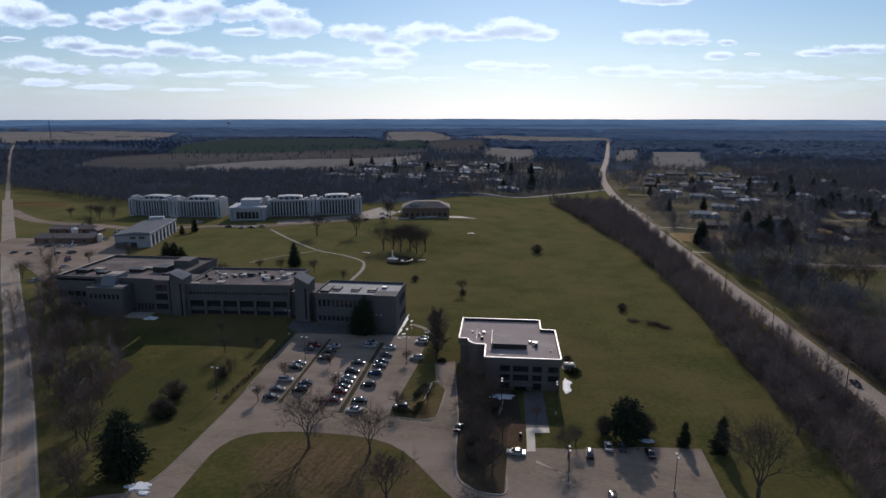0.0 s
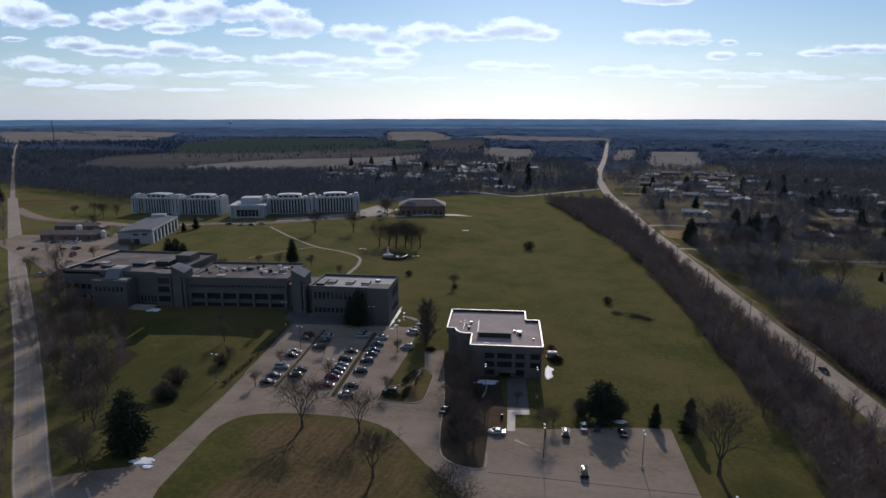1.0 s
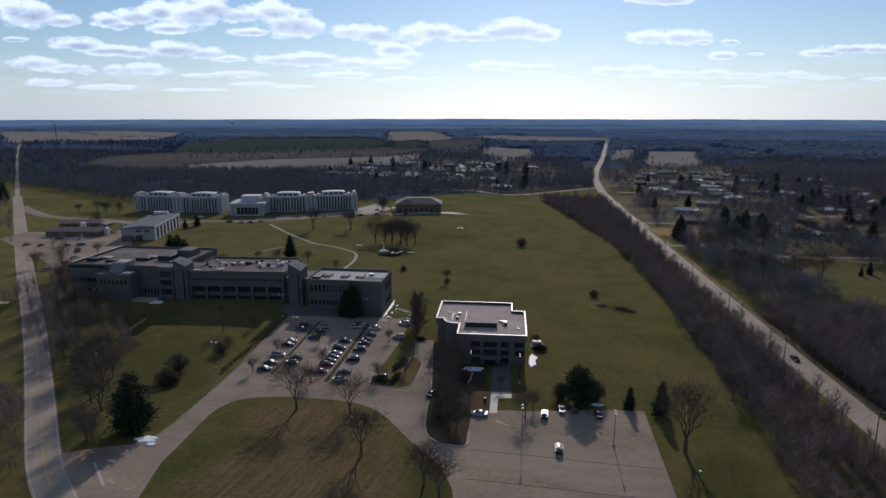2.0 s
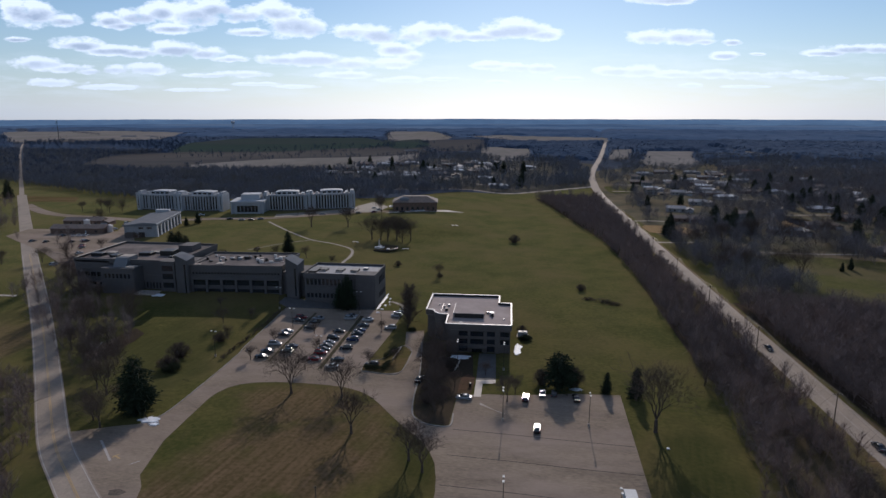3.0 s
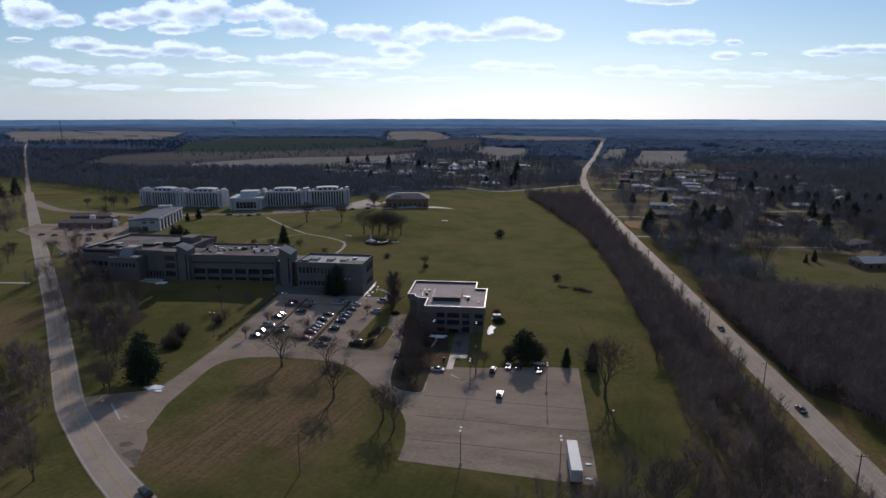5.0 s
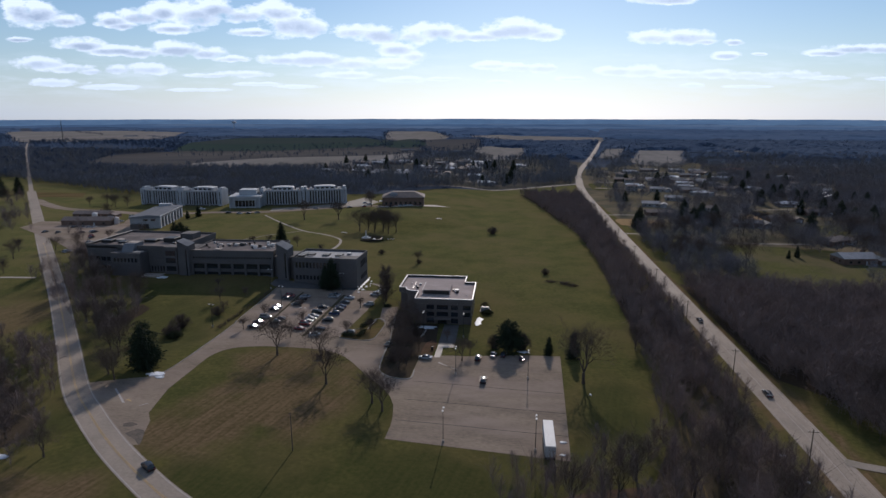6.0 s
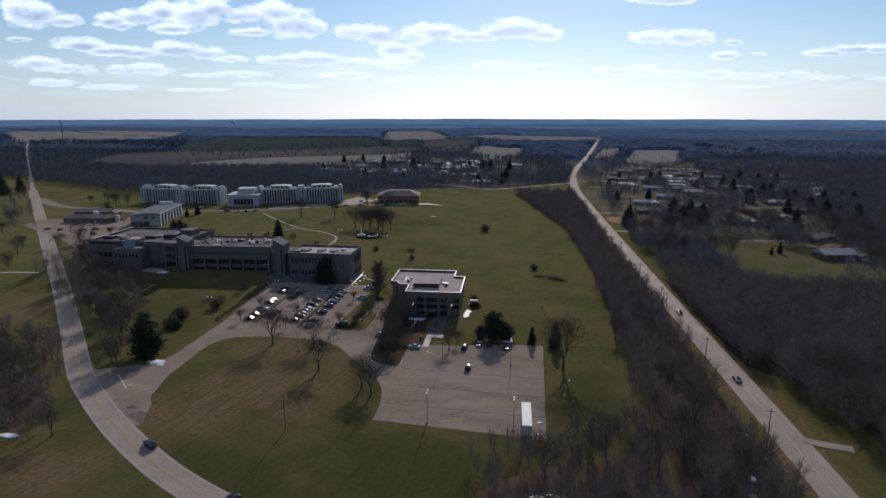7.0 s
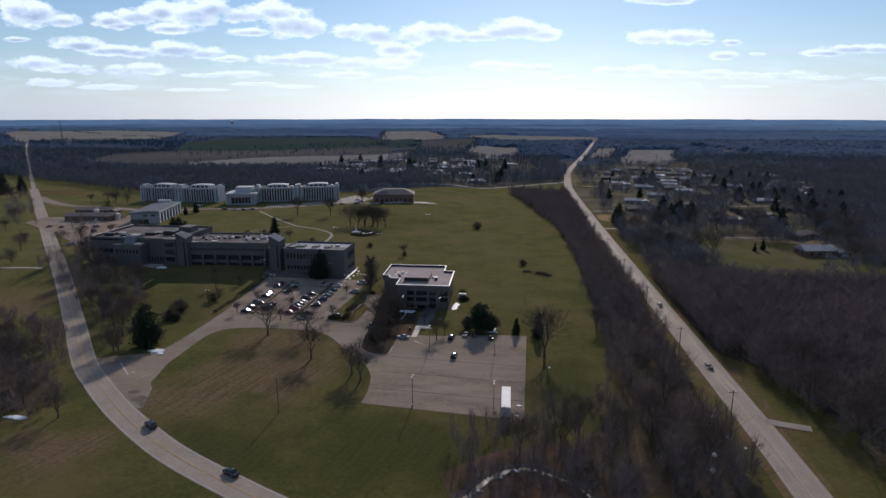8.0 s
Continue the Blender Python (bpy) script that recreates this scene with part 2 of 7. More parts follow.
worn_patches(M_GRASS, [(-62, -41, 17, 24, 20), (-46, -22, 24, 22, 0), (-58, 0, 22, 13, 0), (-83, -77, 19, 11, 0), (-186, 25, 20, 24, 0), (98, -30, 5, 40, 0)], (0.052, 0.039, 0.018), (0.126, 0.084, 0.053), 78, 1.0)
worn_patches(M_GRASS, [(-122, 28, 24, 34, 30), (6, -64, 40, 18, -8), (-40, -70, 28, 10, -28), (48, -22, 9, 26, 0), (-150, -20, 24, 20, 0), (-100, -46, 10, 8, 0), (-20, -20, 7, 14, 20)], (0.024, 0.029, 0.009), (0.047, 0.045, 0.015), 78, 0.9)
M_MEADOW = mat("rough meadow grass", (0.124, 0.086, 0.048), (0.074, 0.060, 0.027), 0.12, 0.9, 0.95, bump=0.1, contrast=0.35, col3=(0.078, 0.076, 0.024), big=0.03, world=True, stretch=(0.10, 1.0, 1), angle=24)
M_LITTER = mat("leaf litter", (0.058, 0.045, 0.034), (0.038, 0.031, 0.024), 0.08, 1.5, 0.95, bump=0.1, world=True, col3=(0.065, 0.055, 0.032), big=0.02)
M_ASPHALT = mat("worn asphalt", (0.232, 0.190, 0.147), (0.128, 0.105, 0.083), 0.09, 1.6, 0.96, bump=0.01, contrast=0.4, col3=(0.247, 0.201, 0.17), big=0.05, world=True, stretch=(0.45, 1.3, 1))
M_ROAD = mat("road asphalt", (0.275, 0.232, 0.190), (0.188, 0.160, 0.132), 0.12, 1.4, 0.9, bump=0.01, contrast=0.5, world=True)
M_ROAD.node_tree.nodes["Principled BSDF"].inputs["Specular IOR Level"].default_value = 0.07
M_CONC = mat("pale concrete", (0.34, 0.30, 0.26), (0.26, 0.23, 0.20), 0.3, 3, 0.85, world=True)
# Brighter copy of the pale concrete, for the sunlit entrance walk
M_PALECONC = mat("sunlit-bright concrete", (0.50, 0.45, 0.39), (0.38, 0.34, 0.29), 0.3, 3, 0.85, world=True)
M_LINE = mat("worn road paint", (0.36, 0.335, 0.31), (0.24, 0.22, 0.205), 0.6, 4, 0.7, world=True, contrast=0.6)
M_FAINT = mat("faded road paint", (0.295, 0.258, 0.232), (0.23, 0.20, 0.18), 0.6, 4, 0.8, world=True, contrast=0.6)
M_YELLOW = mat("yellow road paint", (0.40, 0.265, 0.10), (0.25, 0.19, 0.11), 0.6, 4, 0.7, world=True, contrast=0.6)
M_SNOW = mat("old snow", (0.64, 0.66, 0.69), (0.46, 0.48, 0.52), 0.5, 3, 0.6, bump=0.05, world=True)
M_GRAVEL = mat("dusty gravel", (0.23, 0.20, 0.165), (0.16, 0.14, 0.115), 0.2, 2, 0.9, world=True)
M_WALLB = mat("brown brick wall", (0.16, 0.105, 0.078), (0.11, 0.075, 0.058), 0.4, 5, 0.9)
M_CONCWALL = mat("board-marked concrete", (0.122, 0.105, 0.095), (0.086, 0.075, 0.069), 0.15, 2, 0.85)
M_WHITE = mat("white painted concrete", (0.36, 0.37, 0.385), (0.285, 0.295, 0.31), 0.15, 2, 0.7)
M_COPING = mat("white metal coping", (0.62, 0.57, 0.53), (0.50, 0.46, 0.43), 0.4, 3, 0.45)
M_GRAVROOF = mat("gravel roof", (0.34, 0.29, 0.268), (0.235, 0.202, 0.188), 0.12, 2.5, 0.95, contrast=0.5, col3=(0.40, 0.345, 0.32), big=0.12)
M_GREYROOF = mat("grey metal roof", (0.17, 0.175, 0.185), (0.13, 0.135, 0.145), 0.2, 3, 0.95)
M_SHINGLE = mat("brown shingle roof", (0.17, 0.135, 0.12), (0.11, 0.09, 0.08), 0.4, 4, 0.9)
M_GLASS = mat("dark window glass", (0.02, 0.025, 0.032), (0.012, 0.015, 0.02), 0.5, 2, 0.08)
M_GLASS.node_tree.nodes["Principled BSDF"].inputs["Specular IOR Level"].default_value = 0.8
M_CARGLASS = mat("tinted car glass", (0.02, 0.025, 0.032), (0.012, 0.015, 0.02), 0.5, 2, 0.12)
M_CARGLASS.node_tree.nodes["Principled BSDF"].inputs["Specular IOR Level"].default_value = 0.5
M_DARK = mat("dark metal", (0.045, 0.043, 0.042), (0.03, 0.03, 0.03), 1, 6, 0.5, metal=0.6)
M_STEEL = mat("galvanised steel", (0.36, 0.36, 0.36), (0.27, 0.27, 0.27), 1, 6, 0.45, metal=0.7)
M_WOOD = mat("weathered timber", (0.12, 0.095, 0.075), (0.08, 0.065, 0.05), 0.8, 6, 0.9)
M_BARK = mat("bare bark", (0.10, 0.08, 0.066), (0.066, 0.053, 0.045), 0.6, 6, 0.95)
M_TWIG = mat("bare twigs", (0.105, 0.082, 0.068), (0.074, 0.058, 0.05), 0.3, 3, 0.95)
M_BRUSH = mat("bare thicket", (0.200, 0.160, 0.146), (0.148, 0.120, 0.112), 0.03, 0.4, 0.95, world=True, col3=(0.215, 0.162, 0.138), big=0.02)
# Woodland floor with tree shade and blue haze both in its colour
M_FARFLOOR = mat("shaded haze-blue floor", (0.056, 0.066, 0.088), (0.044, 0.053, 0.072), 0.006, 0.03, 0.95, world=True)
# Far woods: distance haze is put into the colour, bluer and paler each step
M_FARWOOD = mat("haze-tinted winter wood", (0.060, 0.081, 0.122), (0.042, 0.058, 0.091), 0.006, 0.03, 0.95, world=True, col3=(0.074, 0.092, 0.128), big=0.004)
M_HAZEWOOD = mat("haze-blue far woods", (0.066, 0.099, 0.162), (0.044, 0.070, 0.122), 0.003, 0.02, 0.95, world=True, col3=(0.085, 0.112, 0.165), big=0.002)
M_HAZEFAR = mat("haze-pale farthest woods", (0.090, 0.148, 0.245), (0.062, 0.105, 0.185), 0.002, 0.012, 0.95, world=True, col3=(0.15, 0.20, 0.27), big=0.0015, stretch=(0.4, 1, 1))
# Trees in the middle distance: bluish haze is mixed into the twig colours
M_SUBTREE = mat("haze-greyed suburb trees", (0.156, 0.160, 0.182), (0.118, 0.122, 0.142), 0.03, 0.4, 0.95, world=True, col3=(0.14, 0.125, 0.10), big=0.02)
M_YARDTREE = mat("haze-greyed garden trees", (0.174, 0.166, 0.180), (0.122, 0.117, 0.129), 0.03, 0.4, 0.95, world=True, col3=(0.14, 0.115, 0.10), big=0.02)
M_NEEDLE = mat("dark spruce needles", (0.020, 0.030, 0.014), (0.013, 0.020, 0.010), 0.4, 3, 0.9)
M_SHRUB = mat("evergreen shrub", (0.045, 0.05, 0.02), (0.028, 0.034, 0.014), 0.5, 3, 0.9)


# building helpers
def smooth01(a):
    a = min(max(a, 0.0), 1.0)
    return a * a * (3 - 2 * a)


def ter(x, y):
    """Height of the ground: level by the road and rising to a low shelf under the campus."""
    shelf = 42 * smooth01((y - 220) / 60)
    return 5.0 * smooth01((-x - 50 + shelf) / 70) * smooth01((y - 20) / 90)


def mesh_of(name, bm, material):
    me = bpy.data.meshes.new(name)
    bm.to_mesh(me)
    bm.free()
    me.materials.append(material)
    return me


def part(name, bm, material, parent=None, label="", at=None):
    """Links a bmesh (or a mesh) as one object, under a thing or a part."""
    me = bm if isinstance(bm, bpy.types.Mesh) else mesh_of(name, bm, material)
    ob = new(name, me)
    if parent:
        ob.parent = parent
    if at is not None:
        ob.matrix_basis = at
    if label:
        ob["label"] = label
    return ob


def thing(name, label, category, m=None, group=""):
    ob = new(name)
    if m is not None:
        ob.matrix_basis = m
    return tagged(ob, label, category, group)


def box(bm, x0, x1, y0, y1, z0, z1, m=None):
    vs = [bm.verts.new((m @ Vector(c)) if m else c) for c in ((x0, y0, z0), (x1, y0, z0), (x1, y1, z0), (x0, y1, z0), (x0, y0, z1), (x1, y0, z1), (x1, y1, z1), (x0, y1, z1))]
    for f in ((3, 2, 1, 0), (4, 5, 6, 7), (0, 1, 5, 4), (1, 2, 6, 5), (2, 3, 7, 6), (3, 0, 4, 7)):
        bm.faces.new([vs[i] for i in f])
    return vs


def boxes(*list_of):
    bm = bmesh.new()
    for b in list_of:
        box(bm, *b)
    return bm


def prism(outline, z0, z1, bm=None):
    """An upright solid over an outline given anticlockwise."""
    bm = bm or bmesh.new()
    lo = [bm.verts.new((x, y, z0)) for x, y in outline]
    hi = [bm.verts.new((x, y, z1)) for x, y in outline]
    bm.faces.new(hi)
    bm.faces.new(lo[::-1])
    for i in range(len(outline)):
        j = (i + 1) % len(outline)
        bm.faces.new((lo[i], lo[j], hi[j], hi[i]))
    return bm


def tube(bm, p, q, r, r2=None, n=6):
    """A tapered round bar from p to q."""
    p, q = Vector(p), Vector(q)
    r2 = r if r2 is None else r2
    a = (q - p).normalized()
    s = a.orthogonal().normalized()
    t = a.cross(s)
    lo = [bm.verts.new(p + (s * math.cos(k * math.tau / n) + t * math.sin(k * math.tau / n)) * r) for k in range(n)]
    hi = [bm.verts.new(q + (s * math.cos(k * math.tau / n) + t * math.sin(k * math.tau / n)) * r2) for k in range(n)]
    for k in range(n):
        bm.faces.new((lo[k], lo[(k + 1) % n], hi[(k + 1) % n], hi[k]))
    bm.faces.new(hi)
    bm.faces.new(lo[::-1])
    return bm


def tubes(*bars):
    bm = bmesh.new()
    for b in bars:
        tube(bm, *b)
    return bm


def curve_points(pts, step=6.0):
    """Points about a step apart on a smooth line through pts."""
    ps = [Vector((*p, 0)) for p in pts]
    out = []
    for i in range(len(ps) - 1):
        a, b, c, d = ps[max(i - 1, 0)], ps[i], ps[i + 1], ps[min(i + 2, len(ps) - 1)]
        n = max(1, int((c - b).length / step))
        for k in range(n):
            t = k / n
            out.append(0.5 * ((2 * b) + (c - a) * t + (2 * a - 5 * b + 4 * c - d) * t * t + (3 * b - a - 3 * c + d) * t ** 3))
    return out + [ps[-1]]


def ribbon(pts, left, right, lift, step=5.0, gaps=None, bm=None):
    """A strip of ground from left to right of a line (metres to its right are positive), laid on the ground."""
    bm = bm or bmesh.new()
    line = curve_points(pts, step)
    rows = []
    for i, p in enumerate(line):
        d = (line[min(i + 1, len(line) - 1)] - line[max(i - 1, 0)]).normalized()
        n = Vector((d.y, -d.x, 0))
        k = 4 if right - left > 3 else 1
        rows.append([bm.verts.new((q.x, q.y, ter(q.x, q.y) + lift)) for q in (p + n * (left + (right - left) * j / k) for j in range(k + 1))])
    for i in range(len(rows) - 1):
        if gaps and i % gaps[1] >= gaps[0]:
            continue
        for j in range(len(rows[0]) - 1):
            bm.faces.new((rows[i][j], rows[i + 1][j], rows[i + 1][j + 1], rows[i][j + 1])[::-1])
    return bm


def patch(outline, lift, cell=5.0, smooth=0):
    """A sheet over an outline, laid on the ground."""
    if smooth:
        outline = [(p.x, p.y) for p in curve_points(list(outline) + [outline[0]], smooth)][:-1]
    bm = bmesh.new()
    vs = [bm.verts.new((x, y, 0)) for x, y in outline]
    for tri in mathutils.geometry.tessellate_polygon([[Vector((x, y, 0)) for x, y in outline]]):
        bm.faces.new([vs[i] for i in tri])
    xs, ys = [p[0] for p in outline], [p[1] for p in outline]
    flat = max(abs(ter(x, y) - ter(xs[0], ys[0])) for x in (min(xs), max(xs)) for y in (min(ys), max(ys))) < 0.01
    if not flat:
        for axis, lo, hi in ((0, max(min(xs), -126), min(max(xs), 0)), (1, max(min(ys), 14), min(max(ys), 290))):
            k = math.floor(lo / cell) + 1
            while k * cell < hi:
                no, at = [0, 0, 0], [0, 0, 0]
                no[axis], at[axis] = 1, k * cell
                bmesh.ops.bisect_plane(bm, geom=bm.verts[:] + bm.edges[:] + bm.faces[:], plane_co=at, plane_no=no)
                k += 1
    for v in bm.verts:
        v.co.z = ter(v.co.x, v.co.y) + lift
    bm.normal_update()
    bmesh.ops.reverse_faces(bm, faces=[f for f in bm.faces if f.normal.z < 0])
    return bm


def structure(name, bm, material, label, category="ground"):
    return tagged(part(name, bm, material), label, category, kind="structure")

# the ground: one sheet to the horizon
def axis(lo, hi, step, far):
    a = list(np.arange(lo, hi + 0.1, step))
    d, x = step * 1.6, hi
    while x < far:
        x += d
        d *= 1.35
        a.append(min(x, far))
    d, x = step * 1.6, lo
    while x > -far:
        x -= d
        d *= 1.35
        a.insert(0, max(x, -far))
    return a


gx, gy = axis(-360, 120, 5.0, 4800), axis(-200, 300, 5.0, 4800)
gverts = [(x, y, ter(x, y)) for y in gy for x in gx]
nx = len(gx)
gfaces = [(j * nx + i, j * nx + i + 1, (j + 1) * nx + i + 1, (j + 1) * nx + i) for j in range(len(gy) - 1) for i in range(nx - 1)]
gme = bpy.data.meshes.new("ground")
gme.from_pydata(gverts, [], gfaces)
gme.materials.append(M_GRASS)
tagged(new("ground", gme), "wide winter lawn, green with brown patches", "lawn", kind="structure")

# roads
ROAD_E = [(96, -420), (95.5, -160), (95, -72), (94, -30), (91.5, 40), (88.5, 125), (84, 272), (80.5, 419), (80, 500), (84, 593), (97, 742), (146, 1075), (230, 1700), (254, 1870)]
ROAD_W = [(-1951, 2104), (-1180, 1175), (-473, 374), (-266, 145), (-187, 59), (-143, 9.5), (-113, -24.6), (-98, -38.8), (-80.8, -53.6), (-63.8, -66.2), (-50.8, -74.6), (-33.8, -83.4), (-10, -94.2), (25, -106), (60, -113), (93, -116)]
structure("road_east", ribbon(ROAD_E, -4.05, 4.45, 0.06, 8), M_ROAD, "straight two-lane grey asphalt road past the woods", "road")
structure("road_east_verge", ribbon(ROAD_E, -6.2, 6.0, 0.02, 8), M_MEADOW, "brown grass verge beside the straight road", "verge")
structure("road_west_far", ribbon(ROAD_W[:3], -2.0, 2.0, 0.06, 12), M_ROAD, "the asphalt road going on through the far woods", "road")
structure("road_west", ribbon(ROAD_W[2:], -3.8, 3.8, 0.06, 5), M_ROAD, "curving two-lane asphalt road with worn yellow centre lines", "road")
for nm, rd, w in (("road_east", ROAD_E[:7], 3.55), ("road_west", ROAD_W[3:], 3.35)):
    for s in (-1, 1):
        structure(nm + "_edge_line", ribbon(rd, s * w - 0.1, s * w + 0.1, 0.095, 5), M_FAINT if nm == "road_east" else M_LINE, "worn white edge line along the road", "road marking")
for s in (-0.17, 0.17):
    structure("road_west_centre_line", ribbon(ROAD_W[3:], s - 0.08, s + 0.08, 0.095, 5), M_YELLOW, "worn double yellow centre line", "road marking")
structure("road_east_centre_line", ribbon(ROAD_E[:7], -0.12, 0.12, 0.095, 6), M_FAINT, "pale centre line of the straight road", "road marking")
structure("side_road", ribbon([(79, 560), (25, 513), (-13, 484), (-48, 486), (-88, 474), (-130, 468)], -3.0, 3.0, 0.05, 8), M_ROAD, "pale side road behind the field", "road")

# drives and car parks
DRIVE_SWEEP = [(-118, -24), (-100, -42), (-84, -49), (-76.0, -53.5), (-73.6, -52.6), (-75.4, -48.5), (-78.2, -41.0), (-81.3, -36.8), (-84.6, -22), (-85.2, 2), (-84.6, 6), (-83, 9.6), (-80.4, 12.2), (-76.5, 14.0), (-70, 15.2), (-62, 15.6), (-54, 15.3), (-48, 14.4), (-43, 12.4), (-39, 9.4), (-35.4, 5.4), (-31.6, 0.4), (-28, -4.3), (-24.2, -8.6), (-20.4, -12.8)]
DRIVE_EDGE = [(-17.4, -17.6), (-15.2, -23), (-14, -29), (-13.2, -36), (-13.2, -20), (-14, -5.1), (-19.8, -4.6), (-24.3, -0.5), (-26, 8), (-27.5, 30), (-31, 56), (-32.5, 67), (-39, 64.5), (-36.6, 50), (-33.2, 45), (-33.6, 28), (-38, 25.8), (-46.5, 27), (-47, 60), (-92, 60), (-91.7, 36), (-91.8, 9), (-92.2, -6), (-93.2, -12), (-96.5, -15), (-101, -16.5)]
structure("drive_west", patch(DRIVE_SWEEP + DRIVE_EDGE, 0.035), M_ASPHALT, "grey asphalt drive sweeping round the lawn to the car parks", "drive")
structure("car_park_north", patch([(-92.3, 40), (-46.5, 30), (-44.5, 60), (-44.8, 89), (-60, 88), (-92.3, 80)], 0.05), M_ASPHALT, "asphalt staff car park beside the office building", "car park")
structure("car_park_south", patch([(-13.4, -41.6), (33, -46), (33.6, 19.8), (20, 19), (2, 15.5), (-4, 15.5), (-13.8, 13.5), (-14, -5.1), (-13.4, -20)], 0.05), M_ASPHALT, "open cracked asphalt car park with lamp posts", "car park")
structure("service_yard", patch([(-262, 150), (-214, 112), (-204, 128), (-212, 160), (-238, 196), (-250, 222), (-262, 252), (-276, 258), (-268, 226), (-262, 214), (-300, 216), (-326, 214), (-322, 190)], 0.12, smooth=0), M_ASPHALT, "staff yard behind the college building", "car park")
structure("campus_road", ribbon([(-420, 318), (-360, 275), (-300, 262), (-262, 255), (-225, 270), (-185, 278), (-150, 300), (-118, 318), (-100, 322)], -4.5, 4.5, 0.05, 6), M_ASPHALT, "campus road in front of the residence halls", "road")
structure("hall_forecourt", patch([(-182, 282), (-150, 304), (-112, 320), (-108, 345), (-128, 372), (-140, 330), (-165, 310), (-186, 296)], 0.12), M_GRAVEL, "pale gravel forecourt by the residence halls", "forecourt")
structure("church_apron", patch([(-104, 312), (-60, 330), (-44, 338), (-58, 340), (-98, 322)], 0.12), M_CONC, "pale paved apron before the brick hall", "pavement")
# Dark paving; the buildings' shade on it is put into the colour
M_PAVER = mat("dark shade-tinted pavers", (0.092, 0.090, 0.090), (0.064, 0.063, 0.064), 0.4, 3, 0.85, world=True)
structure("patio", patch([(-9.2, 24.9), (-3.2, 25.7), (-4.2, 46.8), (-9.9, 46.8)], 0.07), M_PAVER, "paved forecourt before the entrance, darkened as in shade", "pavement")
structure("wing_forecourt", patch([(-92.2, 80.2), (-60, 88.2), (-57.2, 88.6), (-57.2, 90.4), (-66, 90.4), (-66.4, 91.4), (-91, 91.3), (-97.5, 91.3), (-97.5, 84)], 0.06), M_PAVER, "dark paved forecourt before the college wing", "pavement")
structure("entrance_walk", patch([(-9.0, 13.2), (-6.9, 13.4), (-7.0, 22.4), (-3.1, 23.0), (-3.2, 25.7), (-9.2, 24.9)], 0.074), M_PALECONC, "pale concrete entrance walk", "pavement")
for pts, w in (([(-178.6, 264), (-152, 232), (-125.3, 204.4), (-108, 196), (-96, 188.3), (-92, 176), (-91.4, 158), (-93, 118)], 0.8), ([(-125.3, 204.4), (-140, 190), (-152, 172)], 0.5), ([(-53, 101.5), (-48, 98), (-43, 91)], 0.9)):
    structure("footpath", ribbon(pts, -w, w, 0.05, 4), M_GRAVEL, "worn pale footpath across the lawn", "path")

# buildings
def loft(bm, sections):
    """Skins closed rings of the same count, capped."""
    rings = [[bm.verts.new(c) for c in s] for s in sections]
    for a, b in zip(rings, rings[1:]):
        for i in range(len(a)):
            j = (i + 1) % len(a)
            bm.faces.new((a[i], a[j], b[j], b[i]))
    bm.faces.new(rings[0][::-1])
    bm.faces.new(rings[-1])
    bmesh.ops.recalc_face_normals(bm, faces=bm.faces[:])
    return bm


PANES = {}


def pane(w, h, parent, m, material=None, name="window", depth=0.12):
    """A window or panel of that size, its face towards local -y, standing 3 mm proud of the wall behind it."""
    material = material or M_GLASS
    key = (round(w, 2), round(h, 2), material.name, depth)
    if key not in PANES:
        PANES[key] = mesh_of(name, boxes((-w / 2, w / 2, -depth, 0.1, 0, h)), material)
    return part(name, PANES[key], None, parent, at=m)


def face_at(p, q):
    """The frame of a wall that runs from p to q with its outside to the right: x along, -y outwards."""
    d = Vector((q[0] - p[0], q[1] - p[1], 0))
    return Matrix.Translation((p[0], p[1], 0)) @ pose(0, 0, 0, 0, 0, math.degrees(math.atan2(d.y, d.x))), d.length


def along(p, q, inward, z0, z1, outward=0.0, bm=None):
    """A straight wall from p to q, so thick on the left (inside) of that line."""
    m, n = face_at(p, q)
    bm = bm or bmesh.new()
    box(bm, 0, n, -outward, inward, z0, z1, m)
    return bm


def ringed(outline, inward, z0, z1, outward, name, material, parent, label=""):
    """One length of wall or coping on each side of an outline."""
    for i, p in enumerate(outline):
        q = outline[(i + 1) % len(outline)]
        d = Vector((q[0] - p[0], q[1] - p[1])).normalized() * 0.004
        part(name, along((p[0] + d.x, p[1] + d.y), (q[0] - d.x, q[1] - d.y), inward, z0, z1, outward), material, parent, label)


def facade(parent, p, q, z_ground, bands, bays, wall, pier=0.5, proud=0.4, top=None, margin=1.0, pier_bands=None):
    """Recessed window strips between proud spandrels, with a pane for each bay, on the wall from p to q."""
    m, n = face_at(p, q)
    z = z_ground
    for k, (lo, hi) in enumerate(bands):
        part("spandrel", boxes((0, n, -proud, 0.0, z, lo)), wall, parent, at=m)
        w = (n - 2 * margin) / bays
        for b in range(bays):
            pane(w - pier, hi - lo - 0.1, parent, m @ pose(margin + (b + 0.5) * w, 0, lo + 0.05))
        for b in range(bays + 1):
            part("pier", boxes((margin + b * w - pier / 2, margin + b * w + pier / 2, -proud + 0.05, 0, lo, hi)), wall, parent, at=m)
        for a, c in ((0, margin - pier / 2 - 0.01), (n - margin + pier / 2 + 0.01, n)):
            if c - a > 0.2:
                part("wall_panel", boxes((a, c, -proud + 0.02, 0, lo, hi)), wall, parent, at=m)
        z = hi
    if top:
        part("spandrel", boxes((0, n, -proud, 0.0, z, top)), wall, parent, at=m)


